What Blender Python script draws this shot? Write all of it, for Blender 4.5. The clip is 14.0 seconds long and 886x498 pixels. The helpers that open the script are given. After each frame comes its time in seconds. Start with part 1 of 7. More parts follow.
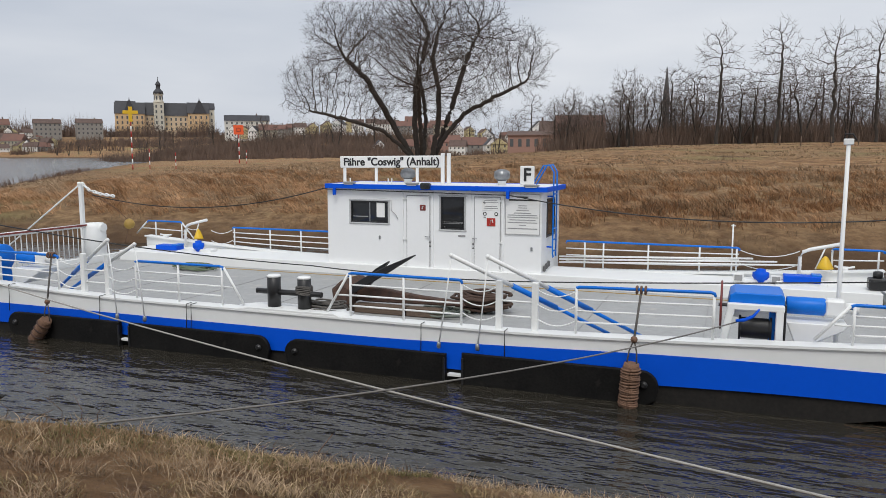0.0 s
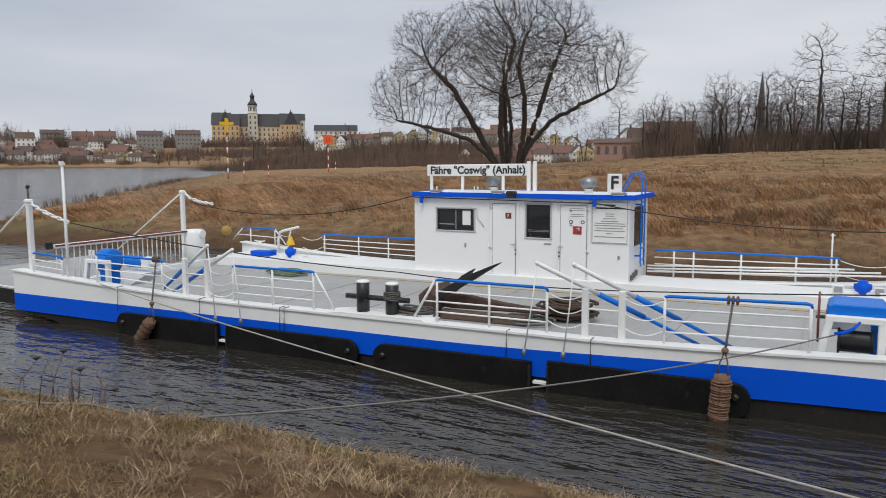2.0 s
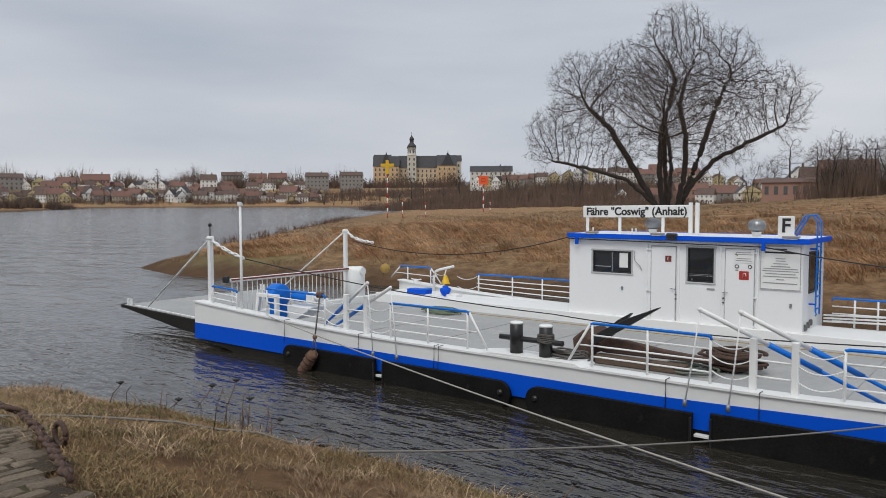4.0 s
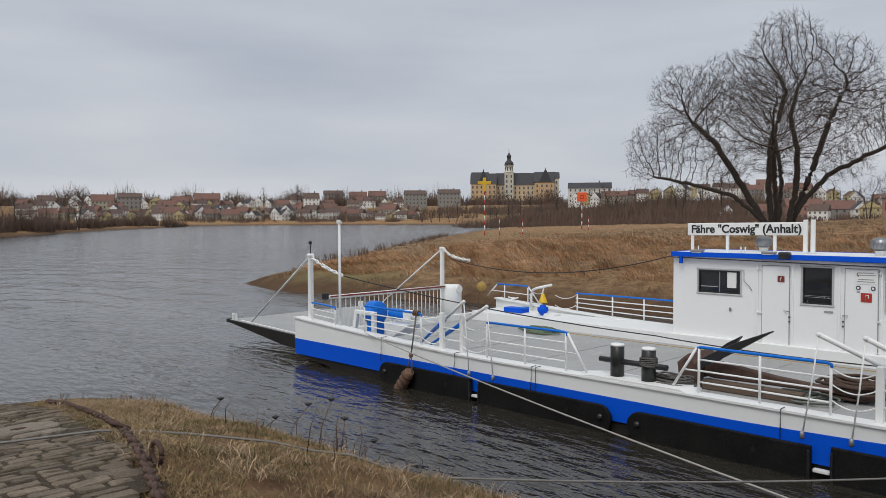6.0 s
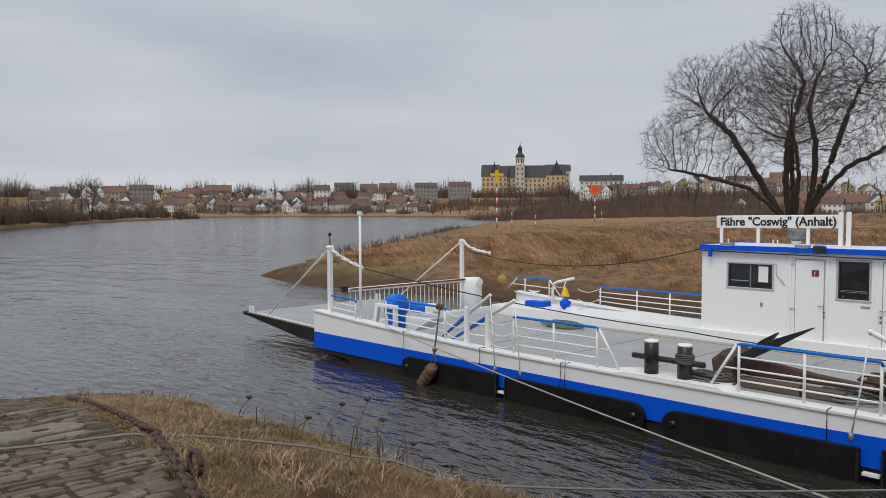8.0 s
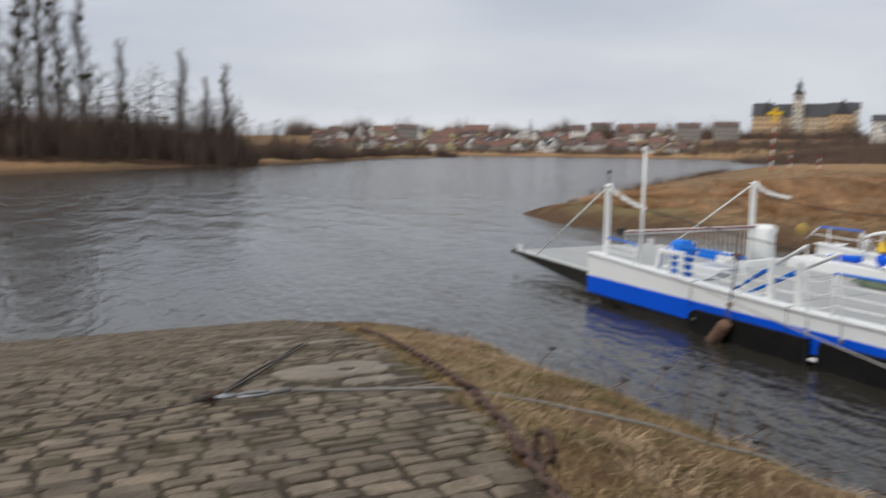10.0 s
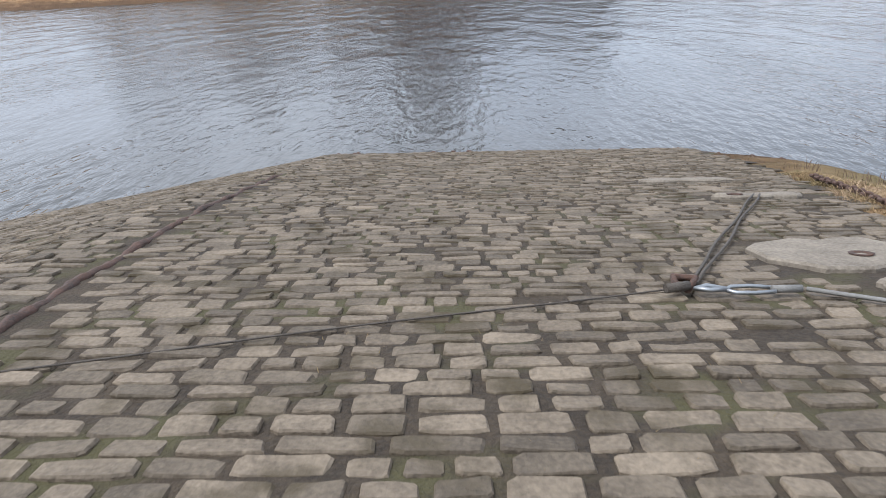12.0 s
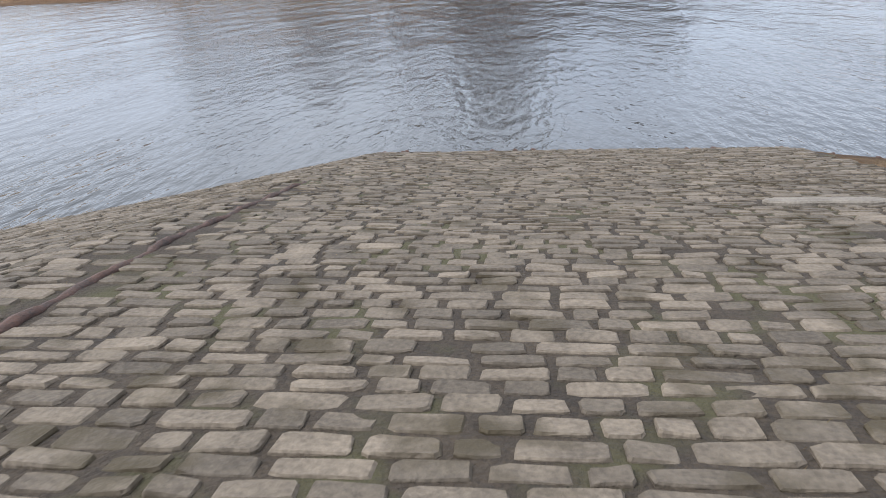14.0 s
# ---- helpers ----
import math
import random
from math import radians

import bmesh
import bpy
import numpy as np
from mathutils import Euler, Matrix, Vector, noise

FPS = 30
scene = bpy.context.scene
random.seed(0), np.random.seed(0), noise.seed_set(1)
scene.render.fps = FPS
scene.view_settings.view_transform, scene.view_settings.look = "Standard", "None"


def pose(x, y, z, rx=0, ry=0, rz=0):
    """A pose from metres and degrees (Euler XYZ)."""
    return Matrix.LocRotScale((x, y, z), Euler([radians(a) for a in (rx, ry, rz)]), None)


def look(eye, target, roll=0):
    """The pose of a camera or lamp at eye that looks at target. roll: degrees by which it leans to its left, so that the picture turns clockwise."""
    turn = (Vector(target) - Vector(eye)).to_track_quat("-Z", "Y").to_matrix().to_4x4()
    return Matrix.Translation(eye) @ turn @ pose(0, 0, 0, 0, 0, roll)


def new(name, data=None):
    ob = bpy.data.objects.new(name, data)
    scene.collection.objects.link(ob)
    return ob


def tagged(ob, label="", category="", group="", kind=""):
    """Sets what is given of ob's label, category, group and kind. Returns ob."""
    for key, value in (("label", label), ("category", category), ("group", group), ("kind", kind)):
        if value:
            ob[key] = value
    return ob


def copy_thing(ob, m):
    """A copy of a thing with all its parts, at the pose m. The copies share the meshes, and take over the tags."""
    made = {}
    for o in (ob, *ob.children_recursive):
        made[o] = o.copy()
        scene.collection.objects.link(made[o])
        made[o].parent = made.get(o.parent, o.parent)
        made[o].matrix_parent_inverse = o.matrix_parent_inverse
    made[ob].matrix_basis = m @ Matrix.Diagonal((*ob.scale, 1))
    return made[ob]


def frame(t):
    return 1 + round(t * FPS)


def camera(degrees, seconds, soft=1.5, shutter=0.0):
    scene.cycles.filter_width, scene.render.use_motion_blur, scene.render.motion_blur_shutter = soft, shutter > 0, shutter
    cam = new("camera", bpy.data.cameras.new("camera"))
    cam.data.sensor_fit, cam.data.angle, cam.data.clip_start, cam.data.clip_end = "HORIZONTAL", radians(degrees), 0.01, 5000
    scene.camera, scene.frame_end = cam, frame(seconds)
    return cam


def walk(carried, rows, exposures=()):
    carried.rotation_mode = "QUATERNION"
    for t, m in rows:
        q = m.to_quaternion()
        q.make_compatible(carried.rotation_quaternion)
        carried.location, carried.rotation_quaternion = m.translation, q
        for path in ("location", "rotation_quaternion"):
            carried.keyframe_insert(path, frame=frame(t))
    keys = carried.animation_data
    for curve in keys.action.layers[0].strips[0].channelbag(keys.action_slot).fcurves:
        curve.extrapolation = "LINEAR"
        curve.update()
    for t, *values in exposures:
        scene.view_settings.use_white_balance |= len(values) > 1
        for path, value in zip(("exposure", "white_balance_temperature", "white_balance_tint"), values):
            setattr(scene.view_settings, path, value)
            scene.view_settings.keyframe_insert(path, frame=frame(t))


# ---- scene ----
cam = camera(59.7, 14.0, soft=0.85, shutter=0.22)
PATH = [
    (0, (-0.107, 0.216, 3.517), (-0.802, 2.074, 3.269), 0.1),
    (0.5, (-0.079, 0.176, 3.515), (-0.776, 2.033, 3.256), 0.0),
    (1, (-0.071, 0.161, 3.514), (-0.781, 2.011, 3.245), -0.0),
    (1.5, (-0.05, 0.122, 3.514), (-0.812, 1.954, 3.256), -0.1),
    (2, (-0.082, 0.092, 3.52), (-0.978, 1.865, 3.293), -0.2),
    (2.5, (-0.077, 0.076, 3.525), (-1.068, 1.802, 3.331), -0.2),
    (3, (-0.084, 0.066, 3.523), (-1.167, 1.739, 3.351), -0.2),
    (3.5, (-0.104, 0.088, 3.521), (-1.255, 1.716, 3.374), -0.1),
    (4, (-0.118, 0.094, 3.538), (-1.351, 1.663, 3.415), -0.1),
    (6.5, (-0.277, 0.26, 3.549), (-1.71, 1.653, 3.467), -0.2),
    (7, (-0.327, 0.226, 3.546), (-1.761, 1.617, 3.453), -0.2),
    (9.5, (-1.682, 0.514, 3.445), (-3.18, 1.835, 3.337), 1.8),
    (10, (-1.956, 0.478, 3.404), (-3.749, 1.328, 3.151), 0.7),
    (10.2, (-2.099, 0.436, 3.395), (-3.977, 0.948, 2.937), 0.2),
    (10.5, (-2.321, 0.368, 3.386), (-4.211, 0.533, 2.754), -0.7),
    (11, (-2.642, 0.298, 3.361), (-4.519, 0.348, 2.672), -1.3),
    (11.5, (-3.057, 0.221, 3.306), (-4.932, 0.198, 2.612), -1.1),
    (12, (-3.454, 0.2, 3.272), (-5.324, 0.15, 2.565), -1.5),
    (12.5, (-3.846, 0.173, 3.244), (-5.714, 0.106, 2.533), -0.9),
    (13, (-4.269, 0.186, 3.187), (-6.13, -0.026, 2.486), -2.4),
    (13.5, (-4.723, 0.192, 3.116), (-6.572, -0.042, 2.392), -1.6),
    (14, (-5.14, 0.225, 2.998), (-6.992, 0.013, 2.272), -2.5),
]
walk(cam, [(t, look(eye, target, roll)) for t, eye, target, roll in PATH],
     exposures=[(0, 0.28, 6500, 10), (3, 0.14, 6500, 10), (6.5, 0.08, 6530, 10), (9.5, 0.10, 6530, 10), (10.0, 0.3, 6600, 10), (10.2, 0.4, 6750, 10), (10.5, 0.9, 6780, 10), (11.2, 1.18, 6100, 10), (14, 1.2, 5950, 10)])

# ---- world, sun, exposure ----
SUN_AZ, SUN_EL = radians(200), radians(38)
world = bpy.data.worlds.new("overcast")
scene.world = world
world.use_nodes = True
wn, wl = world.node_tree.nodes, world.node_tree.links
wn.clear()
w_out, w_bg = wn.new("ShaderNodeOutputWorld"), wn.new("ShaderNodeBackground")
w_sky, w_geo = wn.new("ShaderNodeTexSky"), wn.new("ShaderNodeTexCoord")
w_sky.sky_type, w_sky.sun_disc = "NISHITA", False
w_sky.sun_elevation, w_sky.sun_rotation = SUN_EL, SUN_AZ
w_sky.air_density, w_sky.dust_density = 1.0, 4.0
# soft grey stratus: the blue of the clear sky is mixed with cloud, streaked along the horizon
w_map = wn.new("ShaderNodeMapping")
w_map.inputs["Scale"].default_value = (1.0, 1.0, 5.0)
w_n1, w_n2 = wn.new("ShaderNodeTexNoise"), wn.new("ShaderNodeTexNoise")
w_n1.inputs["Scale"].default_value, w_n1.inputs["Detail"].default_value = 2.2, 6
w_n2.inputs["Scale"].default_value, w_n2.inputs["Detail"].default_value = 0.9, 3
w_r = wn.new("ShaderNodeValToRGB")
w_r.color_ramp.elements[0].position, w_r.color_ramp.elements[0].color = 0.30, (4.9, 5.45, 6.4, 1)
w_r.color_ramp.elements[1].position, w_r.color_ramp.elements[1].color = 0.68, (7.9, 8.15, 8.6, 1)
w_add = wn.new("ShaderNodeMath")
w_add.operation = "ADD"
w_half = wn.new("ShaderNodeMath")
w_half.operation, w_half.inputs[1].default_value = "MULTIPLY", 0.5
w_mix = wn.new("ShaderNodeMixRGB")
w_mix.inputs[0].default_value = 0.93
wl.new(w_geo.outputs["Generated"], w_map.inputs["Vector"])
wl.new(w_map.outputs["Vector"], w_n1.inputs["Vector"])
wl.new(w_map.outputs["Vector"], w_n2.inputs["Vector"])
wl.new(w_n1.outputs["Fac"], w_add.inputs[0])
wl.new(w_n2.outputs["Fac"], w_add.inputs[1])
wl.new(w_add.outputs[0], w_half.inputs[0])
wl.new(w_half.outputs[0], w_r.inputs["Fac"])
wl.new(w_sky.outputs["Color"], w_mix.inputs[1])
wl.new(w_r.outputs["Color"], w_mix.inputs[2])
wl.new(w_mix.outputs["Color"], w_bg.inputs["Color"])
w_bg.inputs["Strength"].default_value = 0.082
wl.new(w_bg.outputs["Background"], w_out.inputs["Surface"])

sun_data = bpy.data.lights.new("sun", "SUN")
sun_data.energy, sun_data.angle, sun_data.color = 1.5, radians(30), (1.0, 0.97, 0.92)
sun = new("sun", sun_data)
sun.matrix_world = look((0, 0, 60), (-14, 38, 0))

# ---- materials ----
def mat(name, color, rough=0.6, metal=0.0, vary=0.0, scale=3.0, bump=0.0, bump_scale=40.0, second=None, island=0.0,
        spec=0.5, world_space=False, stain=None, stain_at=0.6, stain_scale=1.5, stain_soft=0.12, stretch=(1, 1, 1), detail=6.0):
    """A surface with a base colour varied at two scales, fine relief, and stains of their own shape."""
    m = bpy.data.materials.new(name)
    m.use_nodes = True
    nt = m.node_tree
    n, l = nt.nodes, nt.links
    b = n["Principled BSDF"]
    b.inputs["Roughness"].default_value, b.inputs["Metallic"].default_value = rough, metal
    b.inputs["Specular IOR Level"].default_value = spec
    tc, mp = n.new("ShaderNodeTexCoord"), n.new("ShaderNodeMapping")
    mp.inputs["Scale"].default_value = stretch
    if world_space:
        l.new(n.new("ShaderNodeNewGeometry").outputs["Position"], mp.inputs["Vector"])
    else:
        l.new(tc.outputs["Object"], mp.inputs["Vector"])
    vec = mp.outputs["Vector"]
    second = second or tuple(c * 0.6 for c in color)
    big, fine = n.new("ShaderNodeTexNoise"), n.new("ShaderNodeTexNoise")
    big.inputs["Scale"].default_value, big.inputs["Detail"].default_value = scale, detail
    fine.inputs["Scale"].default_value, fine.inputs["Detail"].default_value = scale * 11, 4
    l.new(vec, big.inputs["Vector"])
    l.new(vec, fine.inputs["Vector"])
    add = n.new("ShaderNodeMath")
    add.operation = "ADD"
    l.new(big.outputs["Fac"], add.inputs[0])
    l.new(fine.outputs["Fac"], add.inputs[1])
    rng = n.new("ShaderNodeMapRange")
    rng.inputs["From Min"].default_value, rng.inputs["From Max"].default_value = 0.75, 1.25
    rng.inputs["To Min"].default_value, rng.inputs["To Max"].default_value = 0.0, vary
    l.new(add.outputs[0], rng.inputs["Value"])
    mix = n.new("ShaderNodeMixRGB")
    mix.inputs[1].default_value, mix.inputs[2].default_value = (*color, 1), (*second, 1)
    l.new(rng.outputs[0], mix.inputs[0])
    out = mix.outputs[0]
    if island:
        info, hsv, mr = n.new("ShaderNodeObjectInfo"), n.new("ShaderNodeHueSaturation"), n.new("ShaderNodeMapRange")
        geo, addr, frac = n.new("ShaderNodeNewGeometry"), n.new("ShaderNodeMath"), n.new("ShaderNodeMath")
        addr.operation, frac.operation = "ADD", "FRACT"
        l.new(info.outputs["Random"], addr.inputs[0])
        l.new(geo.outputs["Random Per Island"], addr.inputs[1])
        l.new(addr.outputs[0], frac.inputs[0])
        mr.inputs["To Min"].default_value, mr.inputs["To Max"].default_value = 1 - island, 1 + island
        l.new(frac.outputs[0], mr.inputs["Value"])
        l.new(mr.outputs[0], hsv.inputs["Value"])
        l.new(out, hsv.inputs["Color"])
        out = hsv.outputs["Color"]
    if stain:
        sn, sr, sm = n.new("ShaderNodeTexNoise"), n.new("ShaderNodeMapRange"), n.new("ShaderNodeMixRGB")
        sn.inputs["Scale"].default_value, sn.inputs["Detail"].default_value = stain_scale, 8
        l.new(vec, sn.inputs["Vector"])
        sr.inputs["From Min"].default_value, sr.inputs["From Max"].default_value = stain_at, stain_at + stain_soft
        l.new(sn.outputs["Fac"], sr.inputs["Value"])
        l.new(sr.outputs[0], sm.inputs[0])
        l.new(out, sm.inputs[1])
        sm.inputs[2].default_value = (*stain, 1)
        out = sm.outputs[0]
    l.new(out, b.inputs["Base Color"])
    if bump:
        bn, bp = n.new("ShaderNodeTexNoise"), n.new("ShaderNodeBump")
        bn.inputs["Scale"].default_value, bn.inputs["Detail"].default_value = bump_scale, 5
        l.new(vec, bn.inputs["Vector"])
        bp.inputs["Strength"].default_value, bp.inputs["Distance"].default_value = bump, 0.02
        l.new(bn.outputs["Fac"], bp.inputs["Height"])
        l.new(bp.outputs["Normal"], b.inputs["Normal"])
    return m


WHITE = mat("white_paint", (0.80, 0.81, 0.80), 0.42, vary=0.25, scale=1.2, second=(0.72, 0.73, 0.72), bump=0.05, bump_scale=9, stain=(0.45, 0.36, 0.27), stain_at=0.72, stain_scale=5, stain_soft=0.2)
WHITE_CABIN = mat("white_steel_plate", (0.82, 0.83, 0.83), 0.38, vary=0.2, scale=0.8, second=(0.75, 0.76, 0.76), bump=0.06, bump_scale=3)
BLUE = mat("blue_paint", (0.0, 0.088, 0.66), 0.5, vary=0.3, scale=1.5, second=(0.0, 0.076, 0.56), bump=0.05, bump_scale=8, spec=0.18)
BLUE_LIGHT = mat("light_blue_paint", (0.006, 0.165, 0.66), 0.38, vary=0.3, scale=4, second=(0.004, 0.125, 0.54), bump=0.05, spec=0.25)
BLACK_HULL = mat("black_hull_paint", (0.020, 0.019, 0.018), 0.55, vary=0.7, scale=2.0, second=(0.034, 0.031, 0.028), bump=0.2, bump_scale=12, stain=(0.045, 0.038, 0.032), stain_at=0.68, stain_scale=3, spec=0.12)
RUBBER = mat("black_rubber", (0.008, 0.008, 0.008), 0.6, vary=0.6, scale=2.5, second=(0.020, 0.019, 0.018), bump=0.25, bump_scale=18, stain=(0.028, 0.025, 0.023), stain_at=0.66, stain_scale=4, spec=0.1)
BLACK = mat("black_gloss", (0.012, 0.012, 0.013), 0.4, vary=0.5, scale=6, second=(0.03, 0.03, 0.03), bump=0.1)
DECK = mat("grey_deck_paint", (0.37, 0.375, 0.375), 0.7, vary=0.8, scale=0.9, second=(0.30, 0.305, 0.30), bump=0.2, bump_scale=60, stain=(0.42, 0.41, 0.385), stain_at=0.6, stain_scale=2.2)
DECK_DARK = mat("dark_grey_plate", (0.12, 0.12, 0.12), 0.6, vary=0.6, scale=2, bump=0.2)
RUST = mat("rusty_iron", (0.105, 0.052, 0.034), 0.8, vary=0.9, scale=9, second=(0.035, 0.026, 0.022), bump=0.5, bump_scale=60)
STEEL = mat("galvanised_steel", (0.36, 0.37, 0.38), 0.45, 0.85, vary=0.4, scale=14, bump=0.1)
WIRE_DARK = mat("weathered_dark_wire", (0.10, 0.085, 0.07), 0.75, 0.2, vary=0.7, scale=25, second=(0.05, 0.038, 0.03), bump=0.4, bump_scale=120)
DULL = mat("dull_steel_rope", (0.22, 0.21, 0.195), 0.65, 0.2, vary=0.5, scale=30, bump=0.3, bump_scale=120)
ROPE = mat("brown_rope", (0.22, 0.125, 0.078), 0.9, vary=0.8, scale=20, second=(0.12, 0.066, 0.043), bump=0.6, bump_scale=90)
ROPE_GREY = mat("grey_rope", (0.13, 0.12, 0.11), 0.9, vary=0.6, scale=25, bump=0.6, bump_scale=90)
WOOD = mat("weathered_timber", (0.15, 0.105, 0.075), 0.85, vary=0.8, scale=5, second=(0.08, 0.055, 0.04), bump=0.4, bump_scale=40, stretch=(1, 8, 8))
RED = mat("red_paint", (0.42, 0.03, 0.02), 0.45, vary=0.3, scale=8)
DARK_RED = mat("dark_red_paint", (0.20, 0.035, 0.03), 0.5, vary=0.4, scale=8)
ORANGE = mat("orange_signal_paint", (0.85, 0.12, 0.03), 0.5, vary=0.2, scale=3)
FLOAT_YELLOW = mat("faded_yellow_plastic", (0.42, 0.27, 0.06), 0.6, vary=0.6, scale=6)
FRAME_GREY = mat("pale_grey_frame", (0.45, 0.46, 0.46), 0.5, vary=0.2)
YELLOW = mat("yellow_paint", (0.75, 0.47, 0.02), 0.45, vary=0.3, scale=6)
INK = mat("black_lettering", (0.02, 0.02, 0.02), 0.5, vary=0.2)
BAR_GREY = mat("grey_print", (0.30, 0.30, 0.30), 0.6, vary=0.2)
PLATE = mat("white_enamel", (0.80, 0.80, 0.78), 0.35, vary=0.2, scale=3, second=(0.7, 0.7, 0.69))
BARK = mat("willow_bark", (0.060, 0.049, 0.041), 0.95, vary=0.8, scale=3, second=(0.033, 0.028, 0.025), bump=0.6, bump_scale=20)
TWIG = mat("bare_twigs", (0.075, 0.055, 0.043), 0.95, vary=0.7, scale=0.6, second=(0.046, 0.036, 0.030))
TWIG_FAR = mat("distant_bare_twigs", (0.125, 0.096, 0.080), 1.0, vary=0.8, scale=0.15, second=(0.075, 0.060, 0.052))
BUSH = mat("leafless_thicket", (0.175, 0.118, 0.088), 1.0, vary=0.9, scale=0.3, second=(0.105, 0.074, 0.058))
REED = mat("dry_reed", (0.30, 0.20, 0.11), 0.95, vary=0.9, scale=1.5, second=(0.16, 0.095, 0.055), island=0.3)
GRASS_DRY = mat("dry_grass_blades", (0.42, 0.305, 0.19), 0.95, vary=0.9, scale=1.2, second=(0.18, 0.115, 0.07), island=0.45)
GRASS_MEADOW = mat("dead_meadow_blades", (0.50, 0.300, 0.158), 0.95, vary=0.9, scale=0.35, second=(0.27, 0.146, 0.074), island=0.4)
GRASS_MOSS = mat("mossy_brown_grass", (0.150, 0.115, 0.048), 0.95, vary=0.9, scale=2.5, second=(0.36, 0.245, 0.135), island=0.4)
GRASS_GREEN = mat("green_grass_blades", (0.115, 0.105, 0.040), 0.9, vary=0.8, scale=1.5, second=(0.22, 0.165, 0.075), island=0.3)
WEED = mat("withered_weed_stems", (0.10, 0.055, 0.04), 0.95, vary=0.7, scale=4, second=(0.18, 0.12, 0.08), island=0.3)
STONE = mat("worn_cobble_stone", (0.184, 0.146, 0.105), 0.75, vary=0.9, scale=5, second=(0.086, 0.067, 0.048), island=0.30, bump=0.6, bump_scale=32, stain=(0.066, 0.050, 0.028), stain_at=0.54, stain_scale=3.4, stain_soft=0.14, world_space=True, spec=0.3)
SLAB = mat("pale_stone_slab", (0.25, 0.212, 0.165), 0.85, vary=0.9, scale=5, second=(0.125, 0.102, 0.078), bump=0.7, bump_scale=25)


def glass_mat(name, color=(0.02, 0.022, 0.025), rough=0.04):
    m = mat(name, color, rough, vary=0.3, scale=2)
    m.node_tree.nodes["Principled BSDF"].inputs["Specular IOR Level"].default_value = 0.6
    return m


GLASS = glass_mat("dark_window_glass")
WALL_COLOURS = {}


def wall_mat(key, color):
    if key not in WALL_COLOURS:
        WALL_COLOURS[key] = mat(key, color, 0.9, vary=0.6, scale=0.25, bump=0.1, bump_scale=4, second=tuple(c * 0.8 for c in color))
    return WALL_COLOURS[key]


# ---- mesh helpers ----
def mesh_object(name, bm, material, parent=None, label=""):
    me = bpy.data.meshes.new(name)
    bm.normal_update()
    bm.to_mesh(me)
    bm.free()
    for m in material if isinstance(material, (list, tuple)) else [material]:
        me.materials.append(m)
    ob = new(name, me)
    if parent:
        ob.parent = parent
    if label:
        ob["label"] = label
    return ob


def part(name, bm, material, parent, label=""):
    """Links a bmesh as one mesh object under a thing or under a part."""
    return mesh_object(name, bm, material, parent, label)


def thing(name, place, label, category, group="", kind=""):
    """An Empty at the thing's base, which its parts hang on."""
    ob = new(name)
    ob.empty_display_size = 0.2
    ob.matrix_world = pose(*place) if len(place) != 16 else place
    return tagged(ob, label, category, group, kind)


def B():
    return bmesh.new()


def box(bm, c, s, bevel=0.0, turn=None, index=0):
    """A box with its centre and its sizes, its edges broken by a bevel."""
    r = bmesh.ops.create_cube(bm, size=1)
    vs = r["verts"]
    bmesh.ops.scale(bm, vec=s, verts=vs)
    if bevel:
        es = list({e for v in vs for e in v.link_edges})
        out = bmesh.ops.bevel(bm, geom=es, offset=bevel, segments=1, affect="EDGES", clamp_overlap=True)
        vs = list({v for f in out["faces"] for v in f.verts} | {v for v in vs if v.is_valid})
    if turn is not None:
        bmesh.ops.rotate(bm, cent=(0, 0, 0), matrix=turn.to_3x3(), verts=vs)
    bmesh.ops.translate(bm, vec=c, verts=vs)
    for f in {f for v in vs for f in v.link_faces}:
        f.material_index = index
    return vs


def ring_basis(d):
    d = d.normalized()
    a = Vector((0, 0, 1)) if abs(d.z) < 0.9 else Vector((1, 0, 0))
    u = d.cross(a).normalized()
    return u, d.cross(u).normalized()


def tube(bm, pts, r, sides=8, closed=True, index=0):
    """A round bar along points; r may be one radius or one a point."""
    pts = [Vector(p) for p in pts]
    rs = r if isinstance(r, (list, tuple)) else [r] * len(pts)
    rings = []
    for i, p in enumerate(pts):
        a, b = pts[max(i - 1, 0)], pts[min(i + 1, len(pts) - 1)]
        u, v = ring_basis(b - a)
        rings.append([bm.verts.new(p + rs[i] * (math.cos(2 * math.pi * k / sides) * u + math.sin(2 * math.pi * k / sides) * v)) for k in range(sides)])
    for a, b in zip(rings, rings[1:]):
        for k in range(sides):
            f = bm.faces.new((a[k], a[(k + 1) % sides], b[(k + 1) % sides], b[k]))
            f.smooth, f.material_index = True, index
    if closed:
        for ring in (rings[0][::-1], rings[-1]):
            bm.faces.new(ring).material_index = index
    return bm


def prism(bm, outline, depth, axis="y", at=0.0, bevel=0.0, index=0):
    """A flat plate: an outline in the two other axes, drawn out to a depth along one axis."""
    def place(a, b, c):
        return {"y": (a, c, b), "x": (c, a, b), "z": (a, b, c)}[axis]
    lo = [bm.verts.new(place(a, b, at)) for a, b in outline]
    hi = [bm.verts.new(place(a, b, at + depth)) for a, b in outline]
    fs = [bm.faces.new(lo), bm.faces.new(hi[::-1])]
    n = len(lo)
    for k in range(n):
        fs.append(bm.faces.new((lo[k], hi[k], hi[(k + 1) % n], lo[(k + 1) % n])))
    bmesh.ops.recalc_face_normals(bm, faces=fs)
    for f in fs:
        f.material_index = index
    if bevel:
        es = list({e for f in fs[:2] for e in f.edges})
        bmesh.ops.bevel(bm, geom=es, offset=bevel, segments=1, affect="EDGES", clamp_overlap=True)
    return bm


